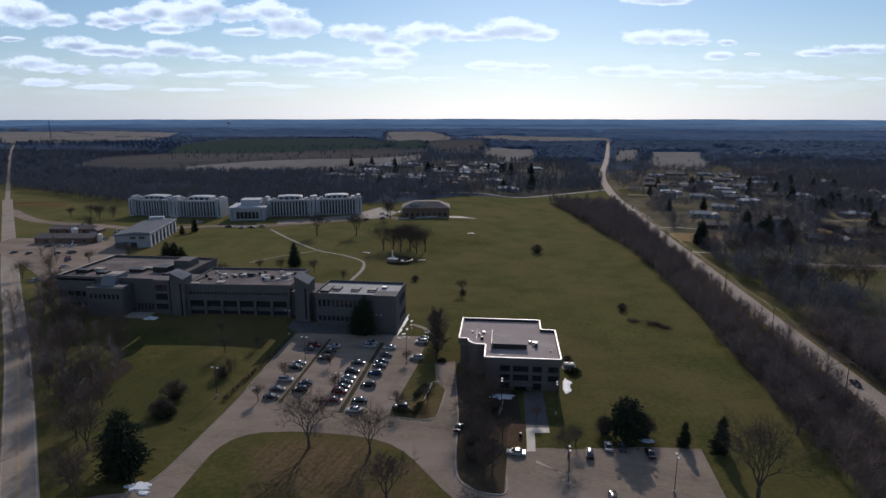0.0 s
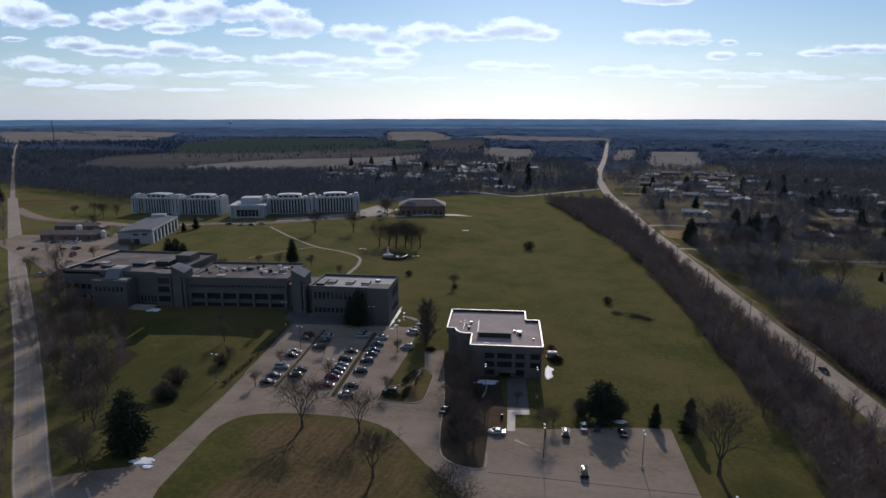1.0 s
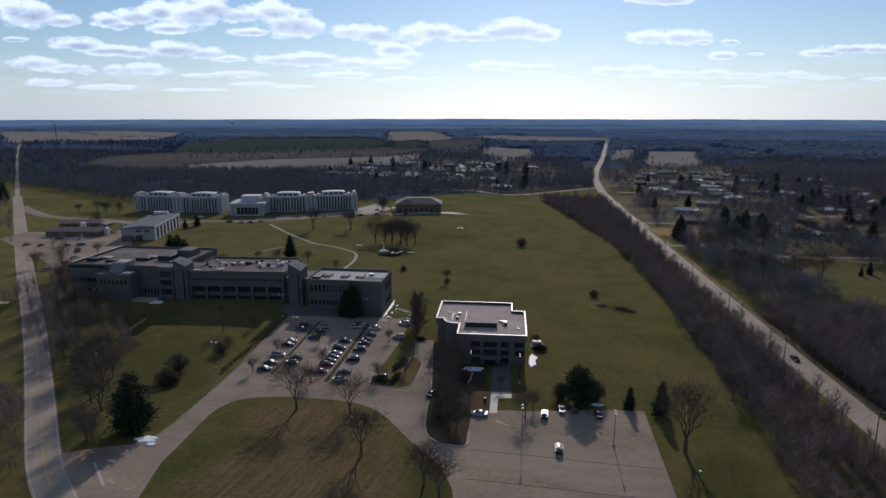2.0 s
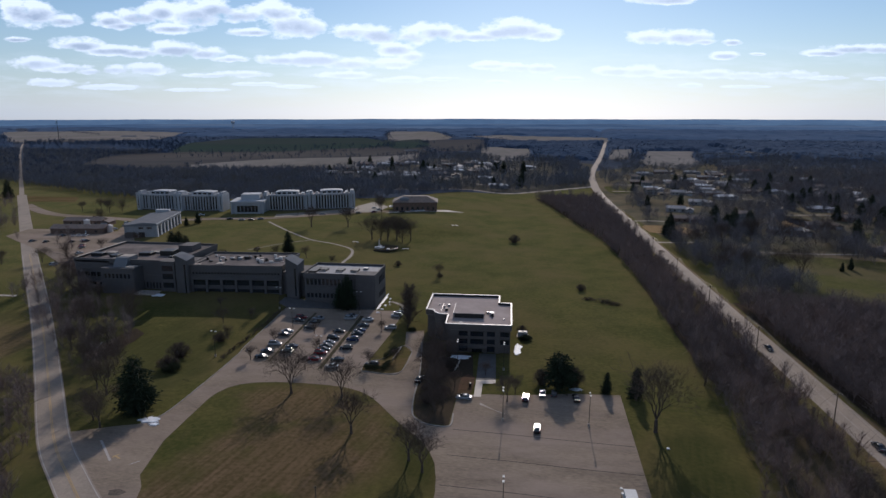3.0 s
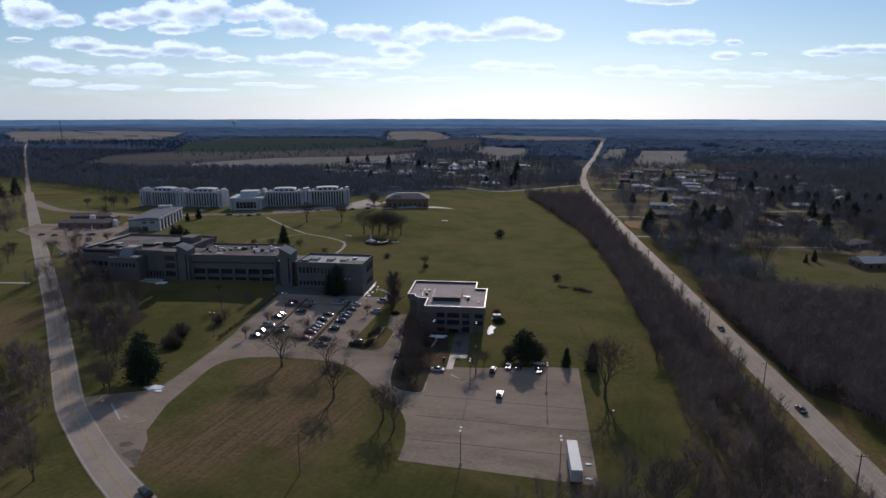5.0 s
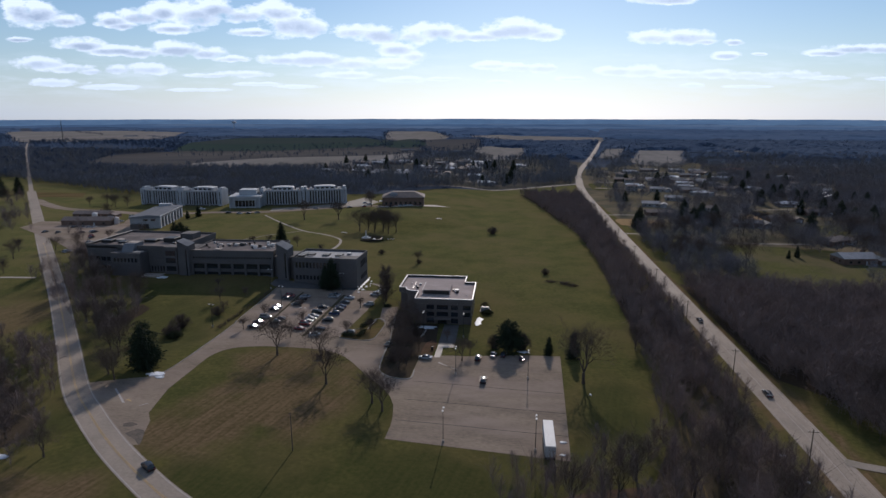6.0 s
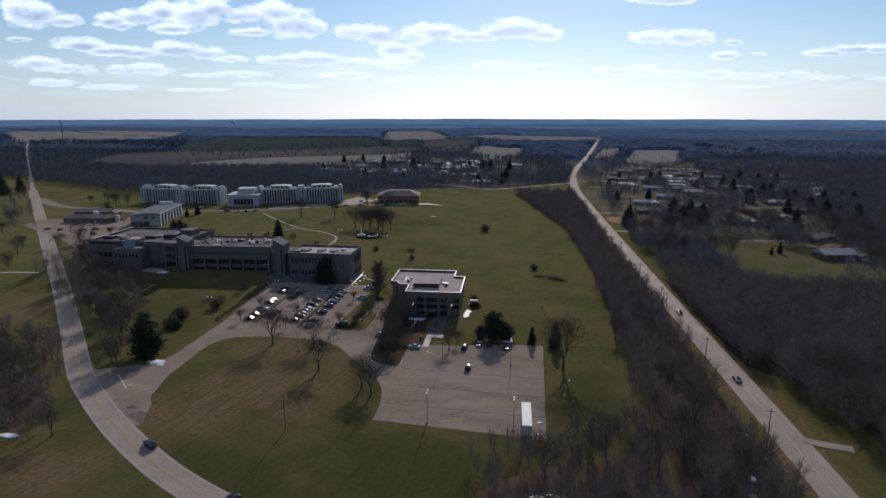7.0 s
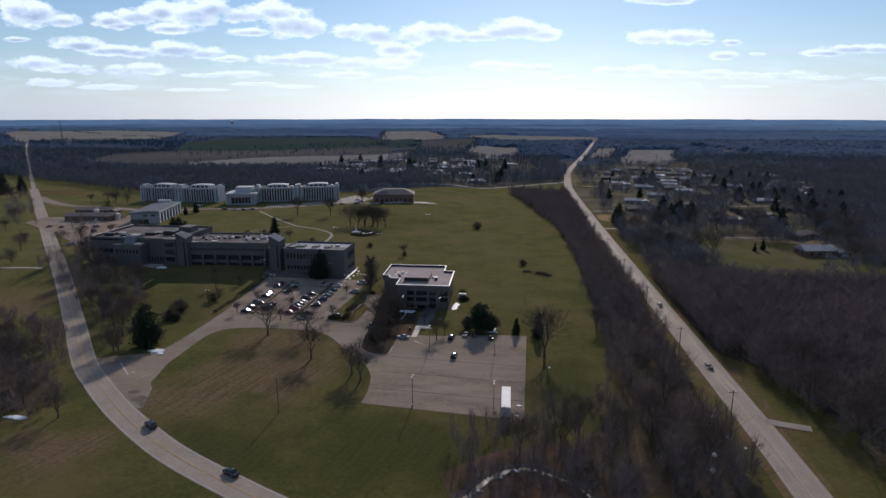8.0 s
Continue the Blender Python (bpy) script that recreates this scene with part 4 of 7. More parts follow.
def house(name, w, d, h, wall, roof, label, garage=0):
    """A gabled house with a chimney, windows, a door and, on one side, a garage wing; its base lies at the origin."""
    t = thing(name, label, "house", None, "houses")
    part("wall", boxes((-w / 2, w / 2, -d / 2, d / 2, -0.4, h)), wall, t)
    r = d * 0.2
    top = part("roof", gable(bmesh.new(), -w / 2, w / 2, -d / 2, d / 2, h, r), roof, t)
    part("chimney", boxes((w * 0.2, w * 0.2 + 0.8, 0.6, 1.4, h + r * 0.4, h + r + 0.9)), M_WALLB, top)
    for x in (-w * 0.3, -0.06 * w, w * 0.36):
        for z in (0.9, 3.5) if h > 4 else (0.9,):
            pane(1.5, 1.3, t, pose(x, -d / 2, z), depth=0.05)
    for y in (-d * 0.2, d * 0.2):
        pane(1.3, 1.2, t, pose(-w / 2, y, 1.0, 0, 0, -90), depth=0.05)
    part("door", boxes((w * 0.15, w * 0.15 + 1.0, -d / 2 - 0.06, -d / 2 + 0.1, 0, 2.1)), M_WHITE, t)
    part("porch_step", boxes((w * 0.15 - 0.6, w * 0.15 + 1.6, -d / 2 - 1.3, -d / 2 - 0.08, -0.3, 0.12)), M_CONC, t)
    if garage:
        x0, x1 = w / 2 + 0.02, w / 2 + 6.4
        y0, y1 = -d / 2 - 2.0, d / 2 - 1.5
        wing_g = part("garage", boxes((x0, x1, y0, y1, -0.4, 2.7)), wall, t)
        part("roof", gable(bmesh.new(), x0 + 0.3, x1, y0, y1, 2.7, 1.4, False, 0.35), roof, wing_g)
        part("garage_door", boxes((x0 + 0.9, x1 - 0.9, y0 - 0.06, y0 - 0.004, 0.0, 2.2)), M_WHITE, wing_g)
    return t


M_PALESIDE = mat("pale siding", (0.27, 0.265, 0.255), (0.20, 0.197, 0.19), 0.4, 4, 0.7)
M_ROOF2 = mat("grey shingle roof", (0.30, 0.295, 0.30), (0.215, 0.213, 0.218), 0.5, 4, 0.85)
M_ROOF3 = mat("rust red roof", (0.34, 0.135, 0.075), (0.25, 0.10, 0.06), 0.5, 4, 0.85)
M_ROOF4 = mat("pale grey roof", (0.60, 0.60, 0.61), (0.46, 0.46, 0.47), 0.5, 4, 0.82)
M_ROOF5 = mat("dark slate-coloured roof", (0.085, 0.09, 0.105), (0.06, 0.063, 0.075), 0.5, 4, 0.75)
HOUSES = [
    house("house", 15, 9, 3.2, M_PALESIDE, M_ROOF2, "single-storey pale house with grey shingle roof among trees", 1),
    house("house", 17, 10, 3.0, M_WALLB, M_SHINGLE, "single-storey brick ranch house with brown shingle roof", 1),
    house("house", 11, 8, 5.2, M_PALESIDE, M_SHINGLE, "two-storey pale house with brown roof among bare trees"),
    house("house", 26, 14, 4.0, M_PALESIDE, M_ROOF3, "broad pale building with a rust red roof"),
    house("house", 14, 9, 3.0, M_PALESIDE, M_ROOF4, "small white house with a pale grey roof", 1),
    house("house", 20, 10, 3.2, M_WALLB, M_ROOF5, "long dark brick house with a slate-coloured roof", 1),
    house("house", 19, 12, 3.6, M_WALLB, M_ROOF2, "dark brick house with a broad grey roof", 1),
]
rnd = random.Random(21)
spots = [(194, 472, 4, 20), (182, 292, 5, -6), (214, 232, 1, 35), (202, 180, 6, 10), (172, 352, 2, 15), (126, 336, 1, 4), (131, 386, 0, -10), (214, 318, 1, 5), (250, 402, 4, 12), (232, 520, 1, 8), (160, 430, 0, -15), (253, 356, 1, 20), (262, 496, 0, 5), (279, 470, 2, -12), (308, 739, 3, 10), (283, 695, 4, 5)]


def street(x0, y0, x1, y1, step, share, set_back=15):
    """House plots on both sides of a street."""
    n = int(math.hypot(x1 - x0, y1 - y0) / step)
    a = math.degrees(math.atan2(y1 - y0, x1 - x0))
    out = []
    for k in range(n):
        for s in (-1, 1):
            if rnd.random() < share:
                f = (k + 0.5 + rnd.uniform(-0.2, 0.2)) / n
                q = Matrix.Rotation(radians(a), 3, "Z") @ Vector((0, s * (set_back + rnd.uniform(-3, 3)), 0))
                out.append((x0 + (x1 - x0) * f + q.x, y0 + (y1 - y0) * f + q.y, rnd.choice((0, 4, 1, 2, 4, 0, 5)), a + rnd.uniform(-12, 12) + (180 if s < 0 and rnd.random() < 0.3 else 0)))
    return out


STREETS_E = [(116, 520, 330, 505), (124, 585, 330, 572), (132, 655, 360, 640), (142, 725, 300, 715), (290, 440, 330, 560)]
STREETS_C = [(-170, 532, -20, 545), (-255, 596, -30, 606), (-260, 668, -40, 682), (-250, 770, 20, 780), (-100, 500, -60, 860)]
for line in STREETS_E:
    spots += [p for p in street(*line, 27, 0.72) if all(abs(p[0] - q[0]) + abs(p[1] - q[1]) > 20 for q in spots)]
for line in STREETS_C:
    spots += [p for p in street(*line, 30, 0.62) if all(abs(p[0] - q[0]) + abs(p[1] - q[1]) > 20 for q in spots)]
for x, y, v, a in spots:
    src = HOUSES[v]
    if "placed" not in src:
        src.matrix_basis = pose(x, y, ter(x, y), 0, 0, a)
        src["placed"] = 1
    else:
        copy_thing(src, pose(x, y, ter(x, y), 0, 0, a))
service = house("service_building", 34, 10, 3.6, M_WALLB, M_SHINGLE, "long low brick service building in the staff yard")
service.matrix_basis = pose(-283, 208, 5, 0, 0, 8)
back_service = house("service_building", 26, 9, 3.4, M_WALLB, M_SHINGLE, "low brick workshop behind the staff yard", 1)
back_service.matrix_basis = pose(-301, 236, 5, 0, 0, 8)
for x, y, a in ((-265.5, 212, 8), (-294, 228, 8)):
    tank = thing("storage_tank", "upright white storage tank by the service building", "tank", pose(x, y, ter(x, y), 0, 0, a), "storage tanks")
    part("shell", tubes(((0, 0, 0), (0, 0, 4.4), 1.9, 1.9, 18)), M_COPING, tank)
    part("cap", tubes(((0, 0, 4.4), (0, 0, 5.1), 1.95, 0.5, 18)), M_COPING, tank)

# memorial on a round paved bed in the lawn
mz = ter(-80, 200)
memorial = thing("memorial", "small white memorial on a dark round bed", "monument", pose(-80, 200, mz))
bm = bmesh.new()
bmesh.ops.create_cone(bm, cap_ends=True, segments=28, radius1=9.5, radius2=9.2, depth=0.7)
part("bed", bm, M_LITTER, memorial)
for a in np.arange(-1.9, 0.4, 0.25):
    part("wall_block", tubes(((9.3 * math.cos(a), 9.3 * math.sin(a), 0.6), (9.3 * math.cos(a + 0.24), 9.3 * math.sin(a + 0.24), 0.6), 0.35)), M_DARK, memorial)
part("base", boxes((-4.2, 1.2, -2.2, 1.2, 0.3, 0.9), (-2.6, -0.6, -3.0, 2.0, 0.3, 1.4)), M_COPING, memorial)
part("column", tubes(((-1.6, -0.5, 1.3), (-1.6, -0.5, 5.6), 0.5, 0.25, 8)), M_COPING, memorial)
part("slab", boxes((4.0, 5.4, -6.0, -3.4, 0.3, 1.0)), M_COPING, memorial)

def bench(x, y, a):
    t = thing("bench", "pale concrete bench standing on the lawn", "bench", pose(x, y, ter(x, y), 0, 0, a), "lawn benches")
    part("seat", boxes((-2.2, 2.2, -0.35, 0.35, 0.4, 0.55)), M_COPING, t)
    for u in (-1.6, 1.6):
        part("leg", boxes((u - 0.15, u + 0.15, -0.3, 0.3, -0.1, 0.4)), M_COPING, t)


for x, y, a in ((-66.5, 204.5, 20), (-44.8, 277.0, 4), (-98, 206, -10)):
    bench(x, y, a)


# trees
def limb(segs, p, d, length, r, rnd, level, twig):
    """Grows one limb as a bent, tapering row of pieces, with shorter shoots off its outer part."""
    n = 5 if level >= 2 else (3 if level == 1 else 2)
    q, rr = p, r
    for k in range(n):
        d = (d + Vector((rnd.gauss(0, 0.12), rnd.gauss(0, 0.12), rnd.gauss(0.06, 0.10)))).normalized()
        e = q + d * (length / n)
        r2 = max(rr * 0.74, twig * 0.6)
        segs.append((q, e, rr, r2, level))
        if level and (k or level == 1):
            for _ in range(2 if level > 1 else 3):
                side = Vector((rnd.gauss(0, 1), rnd.gauss(0, 1), rnd.gauss(0.1, 0.6))).normalized()
                limb(segs, q.lerp(e, rnd.random()), (d * 0.55 + side * 0.6).normalized(), length * rnd.uniform(0.30, 0.48), max(r2 * 0.6, twig), rnd, level - 1, twig)
        q, rr = e, r2


def sticks(name, segs, material):
    """One mesh of tapered three-sided bars."""
    vs, fs = [], []
    for p, q, r, r2, _ in segs:
        a = (q - p).normalized()
        s = a.orthogonal().normalized()
        t = a.cross(s)
        b = len(vs)
        for c, w in ((p, r), (q, r2)):
            for k in range(3):
                vs.append(c + (s * math.cos(k * 2.0944) + t * math.sin(k * 2.0944)) * w)
        fs += [(b, b + 1, b + 4, b + 3), (b + 1, b + 2, b + 5, b + 4), (b + 2, b, b + 3, b + 5)]
    me = bpy.data.meshes.new(name)
    me.from_pydata(vs, [], fs)
    me.materials.append(material)
    return me


def bare_tree(seed, h, label, wide=0.42, lead=0.9, limbs=20, fork=0.2, twig=0.021, depth=2):
    """A leafless tree: a leader with limbs all round it, whose crown is widest below its middle."""
    rnd = random.Random(seed)
    t = thing("bare_tree", label, "tree", None, "bare trees")
    r = h * 0.02
    bm, q, rr, path = bmesh.new(), Vector((0, 0, -0.4)), r * 1.5, [Vector((0, 0, 0))]
    n = 9
    for k in range(n):
        e = Vector((path[-1].x + rnd.gauss(0, 0.008) * h, path[-1].y + rnd.gauss(0, 0.008) * h, h * lead * (k + 1) / n))
        r2 = r * (1.0 - 0.92 * (k + 1) / n) + 0.02
        tube(bm, q, e, rr, r2, 7)
        q, rr = e, r2
        path.append(e)
    part("trunk", bm, M_BARK, t)
    segs = []
    for k in range(limbs):
        f = fork + (0.97 - fork) * (k + rnd.random() * 0.6) / limbs
        i = min(int(f * n), n - 1)
        p = path[i].lerp(path[i + 1], f * n - i)
        a = k * 2.4 + rnd.uniform(-0.3, 0.3)
        shape = max(0.25, 1 - ((f - 0.38) / 0.75) ** 2) ** 0.5
        up = (rnd.uniform(0.45, 0.9) + 0.7 * f) if depth == 2 else rnd.uniform(0.25, 1.5)
        d = Vector((math.cos(a), math.sin(a), up)).normalized()
        limb(segs, p, d, h * wide * shape * rnd.uniform(0.6, 1.25), max(r * 0.5 * (1 - f * 0.8), twig * 1.5), rnd, depth, twig)
    top = max(s[1].z for s in segs)
    z = h / top
    segs = [(Vector((p.x, p.y, p.z * z)), Vector((q.x, q.y, q.z * z)), a, b, d) for p, q, a, b, d in segs]
    part("limb", sticks("limb", [s for s in segs if s[4] >= 2], M_BARK), None, t, "main limbs")
    part("crown", sticks("crown", [s for s in segs if s[4] < 2], M_TWIG), None, t, "fine bare twigs")
    return t


def conifer(seed, h, w, label, name="spruce", col=None, low=0.05, power=0.8):
    """A conical evergreen: whorls of drooping boughs made of many needle sprays."""
    rnd = random.Random(seed)
    t = thing(name, label, "tree", None, "evergreens")
    part("trunk", tubes(((0, 0, -0.3), (0, 0, h * 0.96), h * 0.018, 0.03, 7)), M_BARK, t)
    vs, fs = [], []
    rows = int(h * 3.2)
    for k in range(rows):
        f = k / rows
        z = h * (low + (0.97 - low) * f) + rnd.gauss(0, 0.3)
        swell = min(1.0, 0.72 + 1.6 * f)
        reach = w * swell * (1 - f) ** power * rnd.uniform(0.8, 1.1) + 0.15
        for j in range(max(7, int(20 * (1 - f)) + 5)):
            a = rnd.uniform(0, math.tau)
            ln = reach * rnd.uniform(0.68, 1.04) * (1 + 0.16 * math.sin(3 * a + 0.9 * z + seed) + 0.10 * math.sin(5 * a - 1.7 * z))
            d = Vector((math.cos(a), math.sin(a), rnd.uniform(-0.30, 0.30)))
            s = Vector((-math.sin(a), math.cos(a), 0))
            for m in range(7):
                c = Vector((0, 0, z)) + d * ln * (0.22 + 0.125 * m) + Vector((rnd.gauss(0, 0.3), rnd.gauss(0, 0.3), rnd.gauss(0, 0.3)))
                e = 0.07 * ln + 0.20
                b = len(vs)
                vs += [c - d * e * 0.4 + s * e * rnd.uniform(0.3, 0.6), c - d * e * 0.4 - s * e * rnd.uniform(0.3, 0.6), c + d * e * 1.2 + Vector((0, 0, rnd.uniform(-0.5, 0.1) * e)), c + Vector((0, 0, e * 0.45))]
                fs += [(b, b + 1, b + 2), (b, b + 2, b + 3), (b + 1, b + 3, b + 2)]
    me = bpy.data.meshes.new("foliage")
    me.from_pydata(vs, [], fs)
    me.materials.append(col or M_NEEDLE)
    part("foliage", me, None, t)
    return t


def shrub(seed, w, h, label, material, name="shrub", twigs=260, thin=0.05):
    """A dome of bare or leafy shoots."""
    rnd = random.Random(seed)
    t = thing(name, label, "shrub", None, "shrubs")
    segs = []
    for k in range(twigs):
        a, f = rnd.uniform(0, math.tau), rnd.uniform(0, 1) ** 0.6
        e = Vector((math.cos(a) * w * f, math.sin(a) * w * f, h * (1 - f * f) ** 0.5 * rnd.uniform(0.75, 1.1) + 0.15))
        p = Vector((e.x * 0.25, e.y * 0.25, 0.0))
        m = p.lerp(e, 0.55) + Vector((rnd.gauss(0, 0.15), rnd.gauss(0, 0.15), 0.15 * h))
        segs += [(p, m, thin * 1.4, thin, 1), (m, e, thin, thin * 0.5, 0)]
        for _ in range(3):
            q = m.lerp(e, rnd.uniform(0.1, 0.9))
            segs.append((q, q + Vector((rnd.gauss(0, 0.4), rnd.gauss(0, 0.4), abs(rnd.gauss(0.2, 0.3)))) * (h * 0.25), thin, thin * 0.5, 0))
    part("crown", sticks("crown", segs, material), None, t)
    part("stem", tubes(((0, 0, -0.2), (0, 0, h * 0.3), 0.14, 0.08, 6)), M_BARK, t)
    return t


def put(kinds, spots, rnd):
    """Plants copies of the given trees; a spot is x, y and the wanted size against the first of its kind."""
    for x, y, s, k in spots:
        src = kinds[k]
        m = pose(x, y, ter(x, y) - 0.05, 0, 0, rnd.uniform(0, 360))
        c = src if "planted" not in src else copy_thing(src, m)
        src["planted"] = 1
        c.matrix_basis = m @ Matrix.Diagonal((s, s, s, 1))


def forked_tree(seed, h, label, spread=0.5, stem=0.2, levels=8, twig=0.018, open_out=1.0):
    """A leafless tree whose stem divides again and again into a round, open crown of fine twigs."""
    rnd = random.Random(seed)
    t = thing("bare_tree", label, "tree", None, "bare trees")
    r = h * 0.021
    segs = []

    def grow(p, d, length, rad, level):
        mid = p + d * length * 0.5 + Vector((rnd.gauss(0, 1), rnd.gauss(0, 1), rnd.gauss(0, 1))) * length * 0.05
        e = p + d * length
        tip = max(rad * 0.72, twig * 0.55)
        segs.append((p, mid, rad, (rad + tip) / 2, level))
        segs.append((mid, e, (rad + tip) / 2, tip, level))
        if level == 0:
            return
        n = 3 if level >= levels - 2 else 2
        turn = rnd.uniform(0, math.tau)
        s = d.orthogonal().normalized()
        q = d.cross(s)
        for k in range(n):
            a = turn + k * math.tau / n + rnd.gauss(0, 0.4)
            o = spread * rnd.uniform(0.55, 1.25)
            c = (d + (s * math.cos(a) + q * math.sin(a)) * o + Vector((0, 0, 0.06))).normalized()
            grow(e, c, length * rnd.uniform(0.62, 1.0), max(tip * rnd.uniform(0.62, 0.85), twig), level - 1)
        if level < levels - 1:
            for _ in range(2 if level < 4 else 1):
                a = rnd.uniform(0, math.tau)
                c = (d * 0.7 + (s * math.cos(a) + q * math.sin(a)) * 0.8).normalized()
                b = p.lerp(e, rnd.uniform(0.2, 0.9))
                grow(b, c, length * rnd.uniform(0.4, 0.7), twig, min(level - 1, 1))

    first = Vector((0, 0, h * stem))
    for k in range(4):
        a = k * math.tau / 4 + rnd.gauss(0, 0.3)
        o = rnd.uniform(0.25, 0.75) * open_out if k else 0.1
        grow(first, Vector((math.cos(a) * o, math.sin(a) * o, 1)).normalized(), h * rnd.uniform(0.19, 0.25), r * 0.62, levels - 1)
    z = (h - first.z) / (max(s[1].z for s in segs) - first.z)
    segs = [(first + (p - first) * z, first + (q - first) * z, a, b, d) for p, q, a, b, d in segs]
    part("trunk", tubes(((0, 0, -0.4), (0, 0, 0.4), r * 1.7, r * 1.15, 8), ((0, 0, 0.35), (0.02 * h * 0.3, 0, h * stem), r * 1.15, r * 0.9, 8)), M_BARK, t)
    part("limb", sticks("limb", [s for s in segs if s[4] >= levels - 4], M_BARK), None, t, "main limbs")
    part("crown", sticks("crown", [s for s in segs if s[4] < levels - 4], M_TWIG), None, t, "fine bare twigs")
    return t


rnd = random.Random(5)
BIG = forked_tree(11, 24, "tall bare deciduous tree with spreading limbs on the lawn", 0.50, 0.17, 8, 0.017, 0.85)
MIDA = forked_tree(12, 13, "round-crowned bare tree beside the drive", 0.68, 0.15, 7, 0.014)
MIDB = forked_tree(13, 11, "slender bare tree on the grass by the drive", 0.62, 0.17, 7, 0.014)
MIDC = bare_tree(14, 12, "bare tree with a dense twiggy crown", 0.46, 0.6, 26, 0.14)
kinds = [BIG, MIDA, MIDB, MIDC]
put(kinds, [(39.6, -0.8, 0.88, 0), (-62.6, 8.2, 1.3, 1), (-38.6, -12.0, 1.35, 2), (-21.5, -22.6, 1.2, 2), (-47.0, 7.6, 1.1, 1), (-17.5, -27.0, 1.1, 2), (-109.5, -14.6, 0.95, 3), (-107.5, -6, 0.8, 2), (-145.6, 55.7, 1.0, 3), (-134.5, 15.2, 0.95, 1), (-150.9, 30, 1.0, 2), (-128, 22, 0.8, 3), (-158, 46, 1.1, 1), (-166, 56, 1.0, 3), (-140, 34, 0.95, 2), (-178, 72, 1.1, 3), (-192, 84, 1.0, 1), (-205, 98, 1.1, 2), (-214, 112, 1.0, 3), (-152, 66, 0.9, 1), (-172, 74, 0.9, 2), (-122, 4, 0.9, 1), (-116, 0, 1.1, 1), (-124, 12, 1.1, 2)], rnd)
put(kinds, [(-138, 24, 1.2, 3), (-105, -18, 0.9, 1), (-101.6, 46.7, 0.5, 3), (-110, 60, 0.55, 1), (-118, 74, 0.5, 2), (-101, 66, 0.45, 3), (-18.8, 1.6, 0.8, 3), (-19.3, 10, 0.9, 1), (-21, 17, 0.95, 3), (-23.5, 24, 1.0, 1), (-22, 30, 1.0, 3), (-24.5, 36, 1.0, 2), (-19, 37, 0.9, 3), (-24, 43, 1.0, 1), (-17, 5.5, 0.7, 2), (-15.2, 19, 0.6, 2), (0.8, 11.5, 0.75, 1), (3, 17, 0.6, 2), (-6.5, 29, 0.5, 2), (-39.1, 68.1, 0.8, 3), (-85.5, 30.5, 0.55, 2), (-84, 47, 0.5, 3), (-64.5, 25, 0.6, 2), (-44.5, 29.5, 0.55, 1)], rnd)
put(kinds, [(-48.3, 63.3, 0.5, 2), (-66, 41, 0.5, 3), (-72.5, 57, 0.5, 2), (-37, 36, 0.5, 3), (-91, 219, 1.35, 1), (-86, 223, 1.5, 3), (-81, 220, 1.4, 2), (-76.3, 225.4, 1.5, 1), (-72, 222, 1.4, 3), (-83, 230, 1.5, 2), (-68, 229, 1.3, 1), (-78, 233, 1.5, 3), (-140.4, 246.6, 1.7, 2), (-115.6, 250.3, 1.6, 2), (-108, 318, 1.1, 1), (-114, 336, 1.2, 3), (-37.9, 146.1, 0.75, 2), (-130, 160, 0.6, 3), (-112, 158, 0.6, 1), (-140, 158, 0.6, 2), (-95, 150, 0.5, 3), (-150, 140, 0.7, 1), (-93, -61, 0.8, 1), (-109, -54.7, 0.9, 3)], rnd)
put(kinds, [(-120, -40, 0.85, 2), (-130, -33, 0.95, 1), (-142, -24, 0.9, 3), (-152, -12, 1.0, 2), (-118, -60, 0.95, 3), (-135, -52, 1.0, 1), (-160, -30, 1.0, 3), (-251, 106, 0.9, 1), (-235, 82, 0.8, 3), (-310, 160, 0.9, 2), (-330, 190, 1.0, 1), (-438, 307, 1.2, 3), (-450, 300, 1.1, 1), (-430, 285, 1.2, 2), (-262, 122, 0.9, 2), (-238, 138, 0.9, 3), (-244, 128, 0.8, 1), (-300, 250, 0.9, 3), (-318, 285, 1.0, 1), (-328, 296, 1.0, 2), (-312, 292, 1.0, 3), (-336, 300, 0.9, 1), (-345, 290, 0.9, 2), (-232, 158, 0.8, 2)], rnd)
put(kinds, [(-222, 176, 0.7, 1), (60, 30, 0.45, 0), (112, -28, 0.7, 0), (119, -8, 0.7, 0), (116, -48, 0.75, 0), (131, -66, 0.7, 0), (124, -38, 0.65, 0), (140, -52, 0.7, 0), (66, -48, 0.6, 0), (58, -58, 0.6, 0), (47, -52, 0.55, 0), (42, -60, 0.5, 0), (72, -34, 0.6, 0), (76, -62, 0.6, 0), (32, -64, 0.5, 0), (139, 160, 0.85, 0), (132, 166, 0.75, 0), (110, 182, 0.7, 0), (118, 172, 0.65, 0), (104, 168, 0.6, 0), (106, 222, 0.7, 0), (126, 240, 0.75, 0), (215, 196, 0.7, 0), (222, 184, 0.75, 0)], rnd)
put(kinds, [(208, 150, 0.7, 0), (196, 262, 0.8, 0), (232, 250, 0.8, 0), (150, 262, 0.75, 0), (168, 256, 0.7, 0), (240, 220, 0.8, 0)], rnd)
SPR = conifer(31, 16, 5.0, "tall dark spruce beside a snow patch", power=0.62)
JUN = conifer(33, 16.5, 5.4, "broad dark round-topped evergreen beside a snow patch", "broad_evergreen", power=0.34)
SPR["label"] = "dark conical spruce on the grass"
SPS = conifer(32, 8.5, 2.0, "small dark conical evergreen by the car park", "small_evergreen")
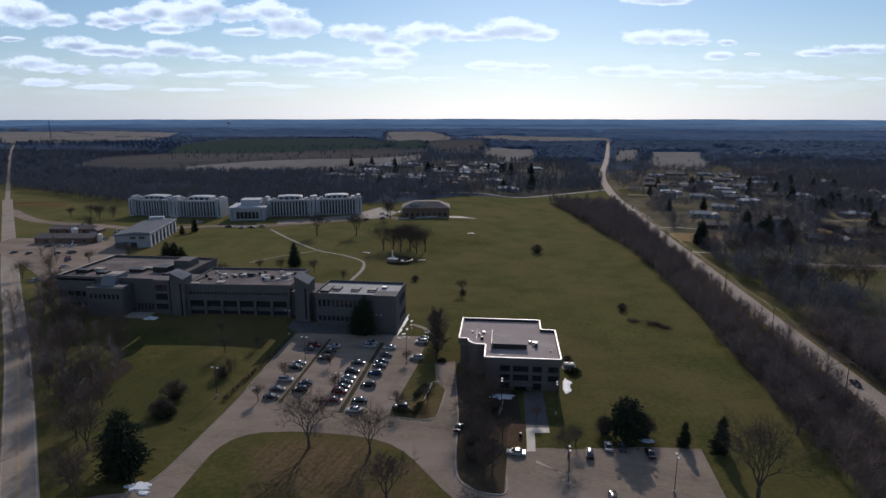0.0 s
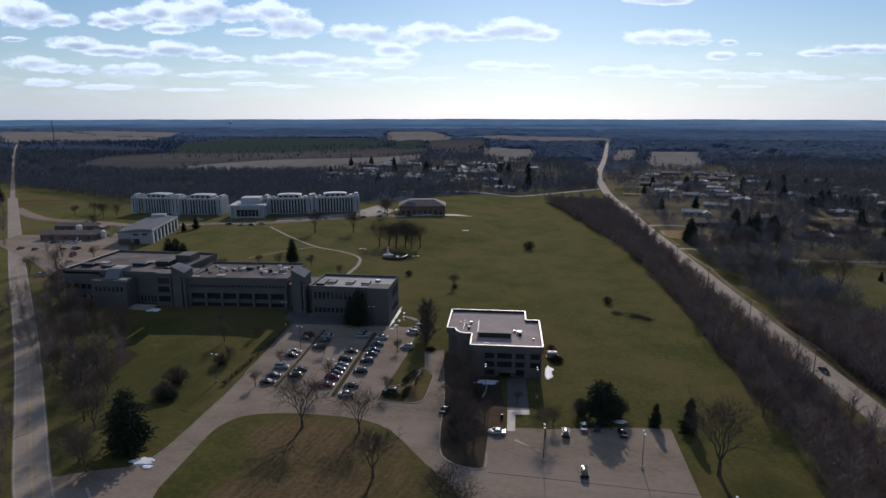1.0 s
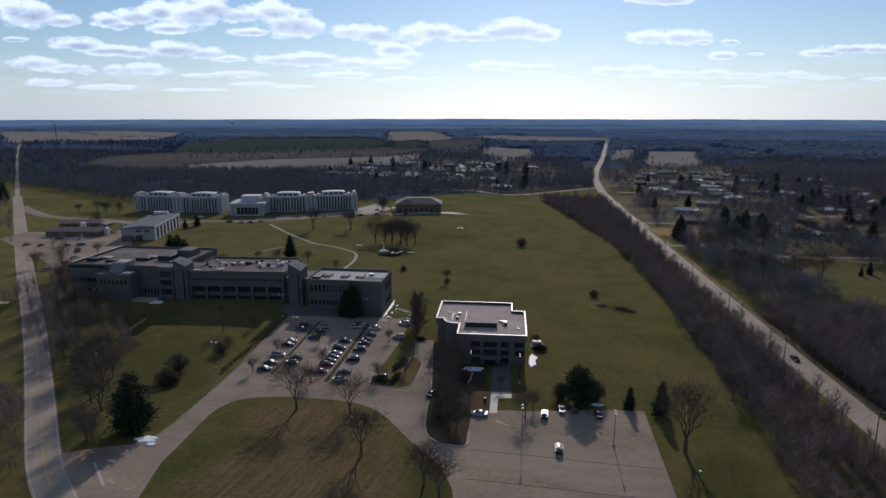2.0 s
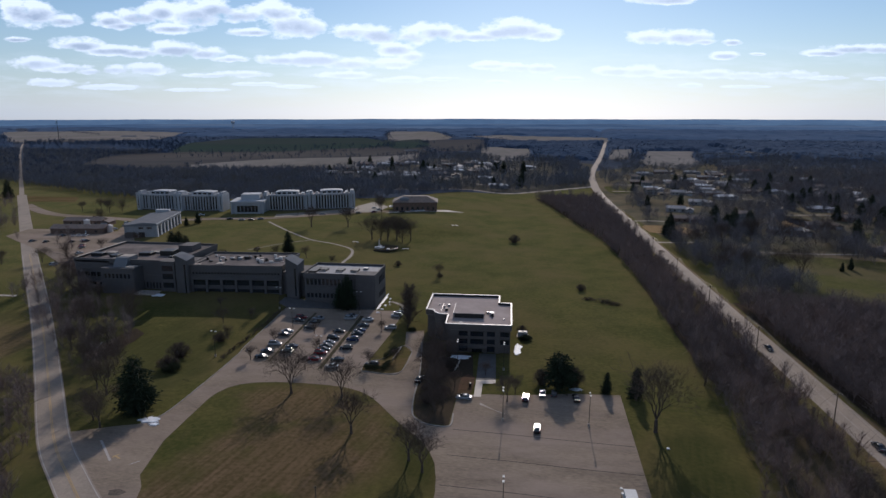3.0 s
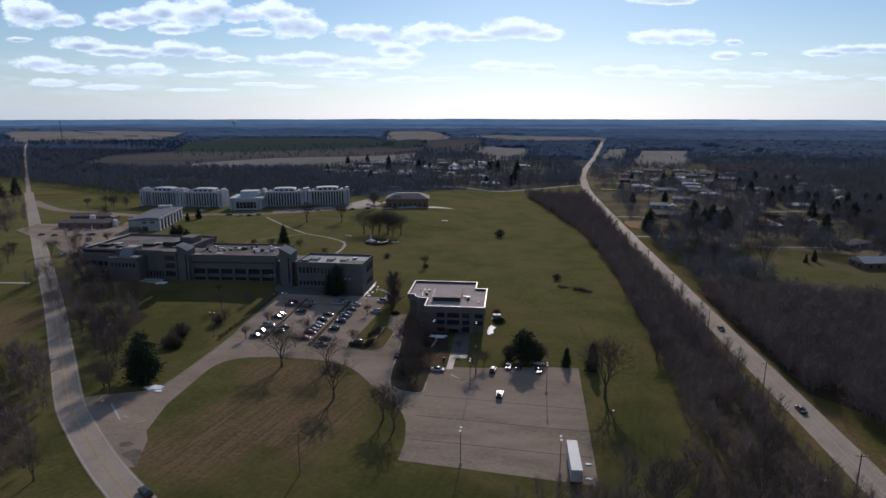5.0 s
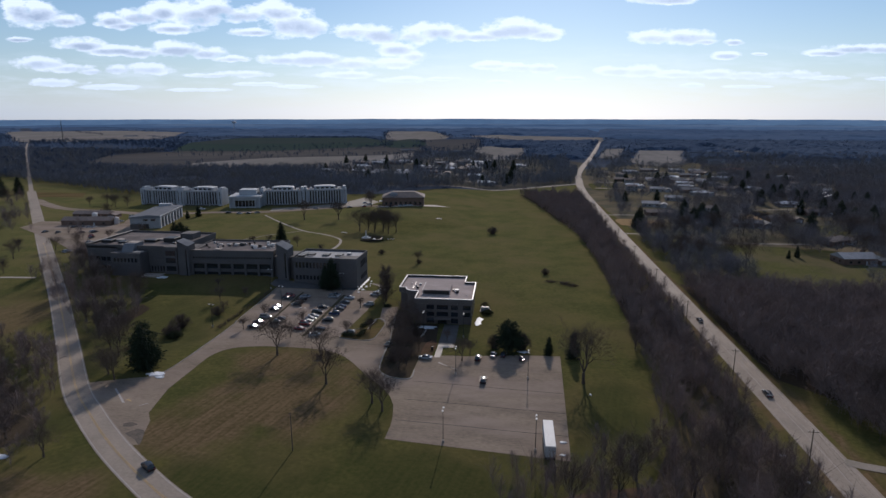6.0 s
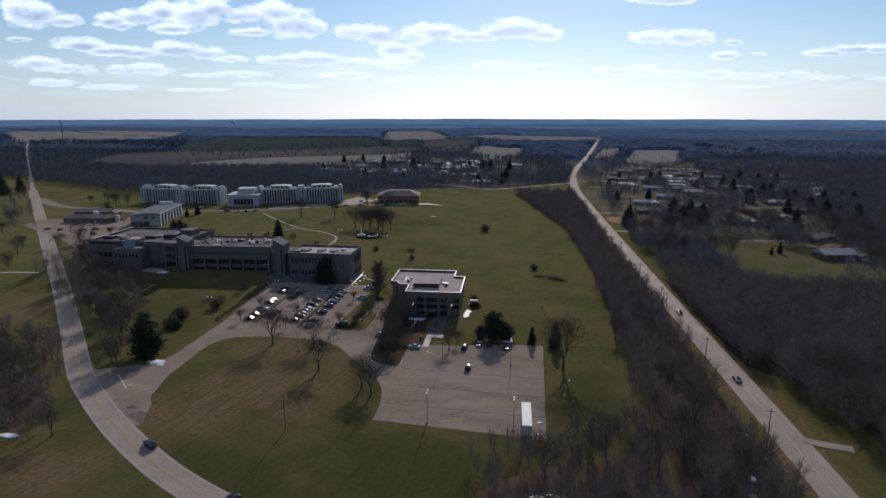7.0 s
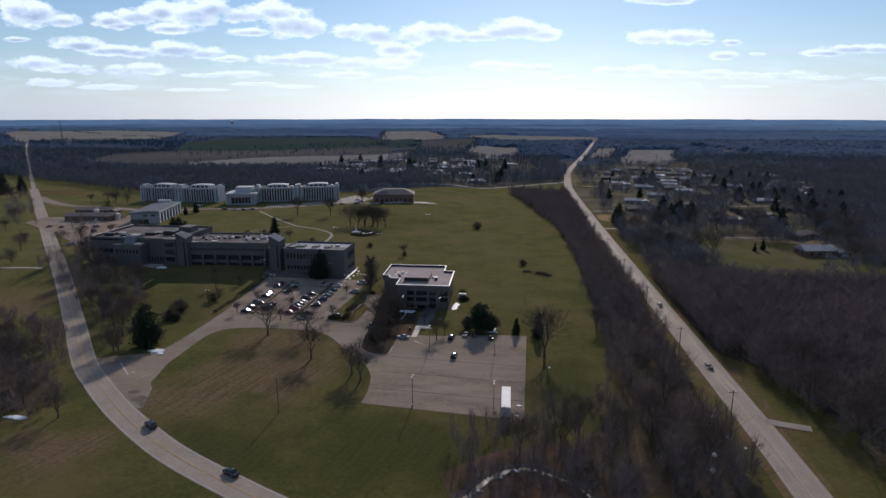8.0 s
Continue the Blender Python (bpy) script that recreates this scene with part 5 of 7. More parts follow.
SHD = shrub(35, 6.4, 10.0, "round dense bare tree beside the pine", mat("dense dark twigs", (0.098, 0.082, 0.066), (0.068, 0.057, 0.046), 0.4, 3, 0.95), "round_tree", twigs=520, thin=0.032)
SHD["category"] = "tree"
COL = bare_tree(34, 15, "narrow dense bare tree at the building's corner", 0.28, 0.9, 50, 0.05, 0.03)
put([SPR, SPS, SHD, COL, JUN], [(-100.4, -8.5, 1.0, 4), (29.7, 20.6, 0.8, 1), (37.8, 18.7, 1.15, 1), (176, 189, 0.8, 1), (170, 185, 0.6, 1), (20.5, 24.5, 0.62, 2), (11.0, 24.5, 0.5, 2), (-39.5, 74, 1.15, 3), (-41.5, 80, 0.9, 3), (-125.6, 167.5, 0.8, 0), (-68.5, 87.2, 0.95, 0), (-71.5, 86.8, 0.7, 0), (-197, 171, 0.62, 4), (-191, 168, 0.66, 4), (-185, 165, 0.55, 4), (-170, 132, 0.55, 0), (-163, 134, 0.6, 0), (-157, 131, 0.5, 0), (-225, 250, 0.55, 0), (-228, 240, 0.4, 0), (-470, 330, 1.3, 0), (-480, 345, 1.2, 0), (-465, 350, 1.1, 0)], rnd)
PINE = conifer(36, 11.5, 5.6, "loose dark pine overhanging parked cars", "pine", power=0.32, low=0.16)
PINE.matrix_basis = pose(16.2, 22.2, 0)
SHA = shrub(41, 4.2, 4.4, "round bare shrub on the lawn", M_TWIG, twigs=230, thin=0.03)
SHB = shrub(42, 3.8, 2.6, "low dark evergreen shrub", M_SHRUB, "evergreen_shrub", twigs=300, thin=0.10)
SHC = shrub(43, 6.5, 1.6, "wide low bare bush in the field", M_TWIG, "field_bush", twigs=160, thin=0.03)
put([SHA, SHB, SHC], [(-110.5, 29.5, 1.15, 0), (-109, 20.5, 1.0, 0), (-107, 19, 0.9, 1), (-103, 44, 0.8, 0), (-1.9, 237.3, 1.1, 0), (-37.5, 145.5, 0.5, 0), (40.2, 113, 0.8, 2), (34, 116, 0.6, 2), (31.3, 130.3, 0.7, 0), (44, 110, 0.6, 2), (-62.9, 164.4, 0.6, 0), (6, 62, 0.7, 1), (4.5, 70, 0.6, 0), (-37, 66, 0.5, 1), (-20.5, 26, 0.8, 0), (-18, 13, 0.7, 0), (-22, 8, 0.7, 0), (-19, 33, 0.8, 0), (-23, 15, 0.6, 0)], rnd)


# woods: joined growth that nobody could count
def wood(name, label, material, inside, area, n, size, blades, seed, thick=1.0, flare=1.0, places=None):
    """Many bare trees in one mesh: a thin stem each, and blades of twig fanning out of its upper half."""
    r = np.random.default_rng(seed)
    if places:
        px, py = (np.array(c) for c in zip(*places))
    else:
        x0, x1, y0, y1 = area
        px, py = r.uniform(x0, x1, n * 3), r.uniform(y0, y1, n * 3)
        ok = np.array([inside(a, b) for a, b in zip(px, py)])
        px, py = px[ok][:n], py[ok][:n]
    n = len(px)
    pz = np.array([ter(a, b) for a, b in zip(px, py)])
    h = r.uniform(0.6, 1.15, n) * size
    base = np.stack([px, py, pz], 1)
    lean = np.stack([r.normal(0, 0.05, n), r.normal(0, 0.05, n), np.ones(n)], 1)
    w = h * 0.007 * thick
    tip = base + lean * h[:, None]
    a = r.uniform(0, 6.28, n)
    s1, s2 = np.stack([np.cos(a), np.sin(a), 0 * a], 1) * w[:, None], np.stack([-np.sin(a), np.cos(a), 0 * a], 1) * w[:, None]
    tri = [np.stack([base + s1 - [0, 0, 0.3], base - s1 * 0.5 + s2 - [0, 0, 0.3], tip], 1), np.stack([base - s1 * 0.5 - s2 - [0, 0, 0.3], base + s1 - [0, 0, 0.3], tip], 1)]
    m = n * blades
    hb = np.repeat(h, blades)
    f = r.uniform(0.15, 0.85, m)
    p = np.repeat(base, blades, 0) + np.repeat(lean, blades, 0) * (hb * f)[:, None]
    a, up = r.uniform(0, 6.28, m), r.uniform(0.5, 2.2, m) * flare
    ln = hb * (1.02 - f) * r.uniform(0.35, 0.95, m)
    d = np.stack([np.cos(a), np.sin(a), up], 1)
    d /= np.linalg.norm(d, axis=1)[:, None]
    sd = np.cross(d, r.normal(0, 1, (m, 3)))
    sd /= np.linalg.norm(sd, axis=1)[:, None] + 1e-9
    wb = (0.0095 * hb * thick * r.uniform(0.5, 1.4, m))[:, None]
    q = p + d * ln[:, None]
    tri.append(np.stack([p + sd * wb, p - sd * wb, q], 1))
    p2 = p + d * (ln * 0.45)[:, None]
    d2 = d + r.normal(0, 0.55, (m, 3))
    tri.append(np.stack([p2 + sd * wb * 0.8, p2 - sd * wb * 0.8, p2 + d2 * (ln * 0.6)[:, None]], 1))
    v = np.concatenate(tri).reshape(-1, 3)
    me = bpy.data.meshes.new(name)
    me.from_pydata(v.tolist(), [], np.arange(len(v)).reshape(-1, 3).tolist())
    me.materials.append(material)
    return tagged(new(name, me), label, "woodland", kind="stuff")


def edge_x(y):
    """The field's ragged eastern edge."""
    return float(np.interp(y, [-75, -50, -23, 4, 47, 99, 178, 245, 391, 470], [42, 50, 57, 61, 61, 60.5, 60, 55, 27, 10])) + 2.5 * noise.noise(Vector((y * 0.06, 3.1, 0)))


def road_x(y):
    return float(np.interp(y, [-420, -72, -30, 40, 125, 272, 419, 500, 593, 742, 1075, 1838, 2700], [96, 95, 94, 91.5, 88.5, 84, 80.5, 80, 84, 97, 146, 248, 330]))


def blob01(x, y):
    return 0.5 + 0.5 * noise.noise(Vector((x * 0.9, y * 0.9, 8.0)))


def hedge(x, y):
    if y < -12 and blob01(x, y) > 0.5:
        return False
    return edge_x(y) < x < road_x(y) - (9.5 if y < 60 else 6.0) and not (y < -28 and abs(x - 61.2 - 0.04 * (y + 50)) < 1.6)


def north_edge(x):
    """Where the eastern wood ends against the gardens; it runs on northwards beyond them."""
    edge = 114 - 0.12 * (x - 120) + 4 * noise.noise(Vector((x * 0.05, 5.0, 0)))
    return edge if x < 222 else edge + 14 * (x - 222)


def east_wood(x, y):
    if y < 8 and x < 104 + 0.14 * (10 - y) + 7 * noise.noise(Vector((y * 0.07, 1.0, 0))):
        return False
    if y < 2 and blob01(x, y) > 0.5 + 0.12 * smooth01((y + 40) / 40):
        return False
    return x > road_x(y) + 6.5 + 2 * noise.noise(Vector((y * 0.1, 7.0, 0))) and y < north_edge(x)


def overlooked(x, y):
    """The stretch of the wood and the gardens next to the road."""
    return x < 52 + 0.54 * (y + 200)


structure("wood_floor_thicket", patch([(-112, -40), (-104, -52), (-112, -62), (-140, -54), (-176, -20), (-196, 6), (-176, 8), (-150, -14)], 0.02, smooth=6), M_LITTER, "leaf litter under the thicket beyond the road", "woodland floor")
structure("wood_floor_hedge", patch([(44, -76), (52, -50), (62, -23), (66, 4), (62, 47), (61.5, 99), (61, 178), (56, 245), (28, 391), (14, 450), (73, 440), (77, 272), (81.5, 125), (84, 40), (84, -30), (84, -76)], 0.035), M_LITTER, "brown leaf litter under the hedgerow", "woodland floor")
structure("wood_floor_east", patch([(95.5, 120), (160, 118), (222, 112), (262, 520), (420, 700), (640, 700), (640, -260), (135, -260), (122, -60), (112, -4), (99.5, 10), (97.5, 50)], 0.034), M_LITTER, "brown leaf litter in the wood", "woodland floor")
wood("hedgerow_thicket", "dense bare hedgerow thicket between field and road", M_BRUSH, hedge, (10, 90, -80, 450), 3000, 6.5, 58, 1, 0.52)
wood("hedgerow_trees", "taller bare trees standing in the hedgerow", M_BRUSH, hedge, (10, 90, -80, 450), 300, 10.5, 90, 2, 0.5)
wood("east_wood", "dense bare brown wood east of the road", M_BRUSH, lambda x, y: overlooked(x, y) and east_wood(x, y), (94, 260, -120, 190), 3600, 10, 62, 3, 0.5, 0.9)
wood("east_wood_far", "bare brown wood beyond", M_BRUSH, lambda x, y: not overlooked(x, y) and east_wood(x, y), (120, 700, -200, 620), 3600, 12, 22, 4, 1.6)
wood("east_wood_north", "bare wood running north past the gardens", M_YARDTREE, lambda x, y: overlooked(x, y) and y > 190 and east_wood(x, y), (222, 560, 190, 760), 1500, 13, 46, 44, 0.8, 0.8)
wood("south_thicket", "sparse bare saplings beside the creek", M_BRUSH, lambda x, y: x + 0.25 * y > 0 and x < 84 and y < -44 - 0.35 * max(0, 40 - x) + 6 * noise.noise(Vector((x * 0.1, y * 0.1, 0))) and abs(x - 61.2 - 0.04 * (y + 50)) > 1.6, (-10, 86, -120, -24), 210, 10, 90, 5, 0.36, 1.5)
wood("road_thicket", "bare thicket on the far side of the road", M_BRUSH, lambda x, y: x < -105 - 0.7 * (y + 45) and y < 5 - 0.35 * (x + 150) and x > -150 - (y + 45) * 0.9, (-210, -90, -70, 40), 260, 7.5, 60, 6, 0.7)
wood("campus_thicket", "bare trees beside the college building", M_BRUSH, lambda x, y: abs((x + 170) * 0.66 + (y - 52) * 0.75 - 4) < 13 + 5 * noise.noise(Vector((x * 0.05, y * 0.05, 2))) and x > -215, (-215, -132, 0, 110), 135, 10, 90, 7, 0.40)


def roadside(x, y):
    along = (x + 205) * -0.684 + (y - 88) * 0.729
    off = (x + 205) * 0.729 + (y - 88) * 0.684
    return 0 < along < 330 and (6.5 < off < 16 if along < 110 else -26 < off < -6.5)


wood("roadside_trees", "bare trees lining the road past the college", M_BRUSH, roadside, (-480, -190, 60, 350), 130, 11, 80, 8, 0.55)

# country beyond: woods, fields, scattered houses and the horizon
def blob(x, y, s, k):
    return noise.noise(Vector((x * s, y * s, k)))


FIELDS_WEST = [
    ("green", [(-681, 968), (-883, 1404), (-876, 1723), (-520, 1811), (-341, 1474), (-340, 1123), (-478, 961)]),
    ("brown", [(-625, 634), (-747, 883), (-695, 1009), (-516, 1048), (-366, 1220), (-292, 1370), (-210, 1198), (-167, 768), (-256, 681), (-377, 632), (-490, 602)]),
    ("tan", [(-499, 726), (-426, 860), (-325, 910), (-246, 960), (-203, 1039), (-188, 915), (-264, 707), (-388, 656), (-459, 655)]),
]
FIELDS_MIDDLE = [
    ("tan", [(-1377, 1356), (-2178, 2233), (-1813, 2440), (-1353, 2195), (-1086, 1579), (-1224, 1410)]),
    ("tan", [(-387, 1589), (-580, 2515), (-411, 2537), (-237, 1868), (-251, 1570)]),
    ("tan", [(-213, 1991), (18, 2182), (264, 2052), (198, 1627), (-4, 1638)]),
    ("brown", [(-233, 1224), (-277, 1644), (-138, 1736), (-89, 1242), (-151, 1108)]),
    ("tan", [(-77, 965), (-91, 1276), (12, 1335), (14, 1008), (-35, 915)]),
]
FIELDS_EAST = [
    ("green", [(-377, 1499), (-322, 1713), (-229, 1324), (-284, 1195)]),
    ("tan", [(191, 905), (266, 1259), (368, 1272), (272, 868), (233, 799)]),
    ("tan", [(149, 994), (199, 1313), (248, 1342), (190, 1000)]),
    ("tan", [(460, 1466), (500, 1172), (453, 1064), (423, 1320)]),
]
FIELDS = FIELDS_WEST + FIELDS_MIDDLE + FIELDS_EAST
# Field colours are greyed and blued to carry the haze of distance
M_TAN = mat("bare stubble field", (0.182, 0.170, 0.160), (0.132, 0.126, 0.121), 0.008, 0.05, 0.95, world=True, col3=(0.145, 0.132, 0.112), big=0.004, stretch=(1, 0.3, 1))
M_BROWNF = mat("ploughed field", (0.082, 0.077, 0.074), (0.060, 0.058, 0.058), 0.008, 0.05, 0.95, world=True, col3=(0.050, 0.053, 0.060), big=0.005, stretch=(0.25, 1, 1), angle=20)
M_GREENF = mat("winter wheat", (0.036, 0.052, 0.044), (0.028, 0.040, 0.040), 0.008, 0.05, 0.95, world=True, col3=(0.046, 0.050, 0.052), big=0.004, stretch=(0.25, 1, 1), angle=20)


def inside(poly, x, y):
    hit = False
    for i, (x0, y0) in enumerate(poly):
        x1, y1 = poly[i - 1]
        if (y0 > y) != (y1 > y) and x < (x1 - x0) * (y - y0) / (y1 - y0) + x0:
            hit = not hit
    return hit


M_SUBURB = mat("rough grass and leaf litter", (0.105, 0.097, 0.066), (0.066, 0.063, 0.047), 0.03, 0.4, 0.95, world=True, col3=(0.165, 0.130, 0.085), big=0.025)
# Darker copy of the ground above, with tree shade put into its colour
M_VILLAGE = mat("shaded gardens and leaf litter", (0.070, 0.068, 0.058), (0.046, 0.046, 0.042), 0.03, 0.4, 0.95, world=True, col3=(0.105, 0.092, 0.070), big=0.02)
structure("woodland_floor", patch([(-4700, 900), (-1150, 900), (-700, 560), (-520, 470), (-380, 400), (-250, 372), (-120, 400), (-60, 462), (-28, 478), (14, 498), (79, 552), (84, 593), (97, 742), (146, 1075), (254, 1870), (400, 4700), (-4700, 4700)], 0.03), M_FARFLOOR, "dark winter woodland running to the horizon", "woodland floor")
structure("woodland_floor_east", patch([(104, 175), (190, 200), (420, 215), (640, 150), (700, 500), (560, 840), (240, 930), (104, 760), (86, 600), (81, 500), (84, 420)], 0.04), M_SUBURB, "shaded leaf litter under the eastern trees", "woodland floor")
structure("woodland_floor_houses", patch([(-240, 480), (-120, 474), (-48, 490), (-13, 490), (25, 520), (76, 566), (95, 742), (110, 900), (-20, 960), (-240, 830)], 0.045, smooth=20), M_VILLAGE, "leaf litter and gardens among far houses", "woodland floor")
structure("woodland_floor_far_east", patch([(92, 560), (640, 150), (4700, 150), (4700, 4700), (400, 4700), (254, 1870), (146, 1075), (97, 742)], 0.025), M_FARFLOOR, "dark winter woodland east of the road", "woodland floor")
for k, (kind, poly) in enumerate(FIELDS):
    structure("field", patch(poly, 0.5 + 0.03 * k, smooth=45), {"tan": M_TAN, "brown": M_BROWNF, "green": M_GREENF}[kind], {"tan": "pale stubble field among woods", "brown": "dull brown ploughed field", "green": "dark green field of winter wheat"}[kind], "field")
M_DRYLAWN = mat("dry yellow lawn", (0.27, 0.19, 0.10), (0.19, 0.135, 0.075), 0.1, 0.9, 0.95, world=True, contrast=0.5)
M_GARDEN = mat("garden grass", (0.092, 0.088, 0.036), (0.058, 0.061, 0.026), 0.08, 0.6, 0.95, world=True, col3=(0.10, 0.082, 0.05), big=0.03)
# gardens and clearings among the eastern houses
for poly, m_lawn in (([(126, 128), (205, 120), (214, 200), (160, 219), (118, 214), (100, 200), (99, 140)], M_GARDEN), ([(97, 205), (124, 215), (128, 262), (96, 268)], M_GARDEN), ([(205, 300), (222, 300), (222, 362), (206, 365)], M_MEADOW), ([(91, 284), (118, 281), (123, 306), (92, 312)], M_DRYLAWN), ([(250, 364), (280, 366), (286, 392), (256, 394)], M_DRYLAWN), ([(194, 322), (216, 326), (222, 352), (200, 366)], M_DRYLAWN), ([(92, 505), (118, 508), (120, 560), (94, 566)], M_GARDEN), ([(205, 262), (262, 262), (270, 300), (210, 296)], M_GARDEN)):
    structure("garden", patch(poly, 0.1, smooth=5), m_lawn, "patchy garden lawn between the houses" if m_lawn != M_DRYLAWN else "dry yellow lawn between the houses", "garden")
for pts in ([(87, 250), (100, 250), (112, 252)], [(85, 330), (104, 333), (122, 326)], [(97.6, -37.4), (101, -38.8), (108, -40.6)], [(130, 228), (165, 226), (202, 229)], [(186, 336), (196, 354), (219, 402), (238, 440), (226, 462), (205, 490)], [(205, 372), (240, 380), (262, 378)]):
    structure("track", ribbon(pts, -1.6, 1.6, 0.13, 4), M_GRAVEL, "pale gravel drive to the houses", "drive")
for x0, y0, x1, y1 in STREETS_E + STREETS_C:
    structure("street", ribbon([(x0 - 20, y0), ((x0 + x1) / 2, (y0 + y1) / 2), (x1, y1)], -2.8, 2.8, 0.14, 10), M_ROAD, "grey asphalt street between the houses", "road")
wood("garden_trees", "bare trees and undergrowth beside the garden lawn", M_YARDTREE, lambda x, y: x > road_x(y) + 9 and x < 136 + 9 * noise.noise(Vector((y * 0.05, 2.0, 0))), (95, 150, 128, 222), 230, 11, 80, 45, 0.42, 0.6)
wood("barn_trees", "bare trees round the barn and the brick house", M_YARDTREE, lambda x, y: not (x < 214 and 142 < y < 196) and not (abs(x - 214) < 14 and 205 < y < 242), (186, 262, 122, 262), 210, 12, 84, 46, 0.42, 0.6)
for side_t in (-0.75, 0.75):
    structure("old_track", ribbon([(57.5, -100), (58.9, -76), (60.5, -55), (62.6, -31), (64, -22)], side_t - 0.2, side_t + 0.2, 0.07, 4), M_MEADOW, "pale wheel rut of a track through the thicket", "track")
structure("far_yard", patch([(-432, 333), (-389, 338), (-408, 368), (-460, 366)], 0.05), M_MEADOW, "pale gravel yard by the road", "yard")
structure("west_path", ribbon([(-300, 62), (-236, 75), (-213.5, 77)], -0.9, 0.9, 0.12, 5), M_CONC, "pale path across the grass", "path")

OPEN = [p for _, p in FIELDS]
CLEAR = [[(142, 120), (205, 118), (212, 196), (162, 222), (138, 205)], [(91, 284), (118, 281), (123, 306), (92, 312)], [(250, 364), (280, 366), (286, 392), (256, 394)], [(205, 300), (222, 300), (222, 362), (206, 365)]]
PLOTS = [(x, y) for x, y, _, _ in spots]


def off_road(x, y, d):
    if abs(x - road_x(y)) < d:
        return False
    u = np.array([(-1180, 1175), (-473, 374)], float)
    n = np.array([u[1][1] - u[0][1], u[0][0] - u[1][0]])
    n /= np.linalg.norm(n)
    return abs((np.array([x, y]) - u[0]) @ n) > d


def belt(x, y):
    """The band of bare trees behind the campus."""
    lo = float(np.interp(x, [-900, -640, -520, -380, -310, -200, -120, -90, -60, -48, -13, 25, 75], [700, 500, 440, 372, 345, 372, 395, 440, 455, 492, 490, 520, 566]))
    if -270 < x < 40 and 500 < y < 900 and blob(x, y, 0.9, 6.0) < 0.02:
        return False
    return y > lo and all(abs(x - a) + abs(y - b) > 11 for a, b in PLOTS) and blob(x, y, 0.012, 2.0) > -0.5 and off_road(x, y, 2.8) and not any(inside(p, x, y) for p in OPEN)


def suburb(x, y):
    if not (x > road_x(y) + 8 and y > 165 + 0.1 * (x - 100) and x < 330 + 0.4 * (y - 165)):
        return False
    thick = blob(x, y, 0.02, 7.0) + 0.5 * blob(x, y, 0.05, 3.0)
    return thick > (-0.02 if y > 300 and x < 330 else -0.12) - 0.2 * (x > 280) and not any(inside(p, x, y) for p in CLEAR + OPEN) and not any(abs(x - a) < 12 and -17 < y - b < 9 for a, b in PLOTS) and abs(y - 228) + (0 if x > 130 else 99) > 4


def far(x, y):
    return off_road(x, y, 12) and not any(inside(p, x, y) for p in OPEN) and blob(x, y, 0.0018, 4.0) > -0.28


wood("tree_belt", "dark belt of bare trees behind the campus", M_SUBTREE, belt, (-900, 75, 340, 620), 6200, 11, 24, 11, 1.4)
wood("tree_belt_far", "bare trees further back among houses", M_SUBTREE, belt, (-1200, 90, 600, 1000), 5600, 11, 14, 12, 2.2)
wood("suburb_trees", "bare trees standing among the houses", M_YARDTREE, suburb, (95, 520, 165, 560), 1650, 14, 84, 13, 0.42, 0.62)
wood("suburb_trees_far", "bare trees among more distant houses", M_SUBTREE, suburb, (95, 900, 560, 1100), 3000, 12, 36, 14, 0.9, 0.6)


def canopy(name, label, material, test, xs, ys, h, seed):
    """The closed, lumpy top of a far wood, with its sides down to the ground."""
    r = np.random.default_rng(seed)
    nx, ny = len(xs), len(ys)
    z = h * (0.75 + 0.5 * r.random((ny, nx)) + np.array([[0.7 * blob(x, y, 0.003, seed) + 0.3 * blob(x, y, 0.012, seed) for x in xs] for y in ys]))
    jx, jy = r.uniform(-0.4, 0.4, (ny, nx)) * (xs[1] - xs[0]), r.uniform(-0.4, 0.4, (ny, nx)) * (ys[1] - ys[0])
    on = np.array([[test(x, y) for x in xs] for y in ys])
    on[0, :] = on[-1, :] = False
    inner = on.copy()
    for sh, ax in ((1, 0), (-1, 0), (1, 1), (-1, 1)):
        inner &= np.roll(on, sh, ax)
    z[~inner] *= 0.4
    z[~on] = -0.5
    vs = np.stack([np.array(xs)[None] + jx, np.array(ys)[:, None] + jy, z], 2).reshape(-1, 3)
    fs = [(j * nx + i, j * nx + i + 1, (j + 1) * nx + i + 1, (j + 1) * nx + i) for j in range(ny - 1) for i in range(nx - 1) if on[j:j + 2, i:i + 2].any()]
    me = bpy.data.meshes.new(name)
    me.from_pydata(vs.tolist(), [], fs)
    me.materials.append(material)
    return tagged(new(name, me), label, "woodland", kind="stuff")


def far_test(x, y):
    return off_road(x, y, 10) and not any(inside(p, x, y) for p in OPEN) and y > 1000 + 250 * (x > 0) * (x < 600) * blob(x, y, 0.004, 6.0) and (x < road_x(y) or y > 850)


# Three rings of wood, each with more blue haze in its colour
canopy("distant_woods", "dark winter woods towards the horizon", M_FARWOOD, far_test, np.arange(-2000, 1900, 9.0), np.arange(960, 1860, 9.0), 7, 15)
canopy("hazy_woods", "woods further off, blue-grey with painted haze", M_HAZEWOOD, lambda x, y: off_road(x, y, 10) and not any(inside(p, x, y) for p in OPEN), np.arange(-2900, 2700, 22.0), np.arange(1740, 2990, 36.0), 9, 16)
canopy("horizon_woods", "woods at the horizon, pale blue with painted haze", M_HAZEFAR, lambda x, y: x * x + y * y < 4600 ** 2, np.arange(-4400, 4400, 50.0), np.arange(2780, 4500, 90.0), 10, 18)
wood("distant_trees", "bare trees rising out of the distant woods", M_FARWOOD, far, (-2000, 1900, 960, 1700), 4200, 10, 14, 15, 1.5)
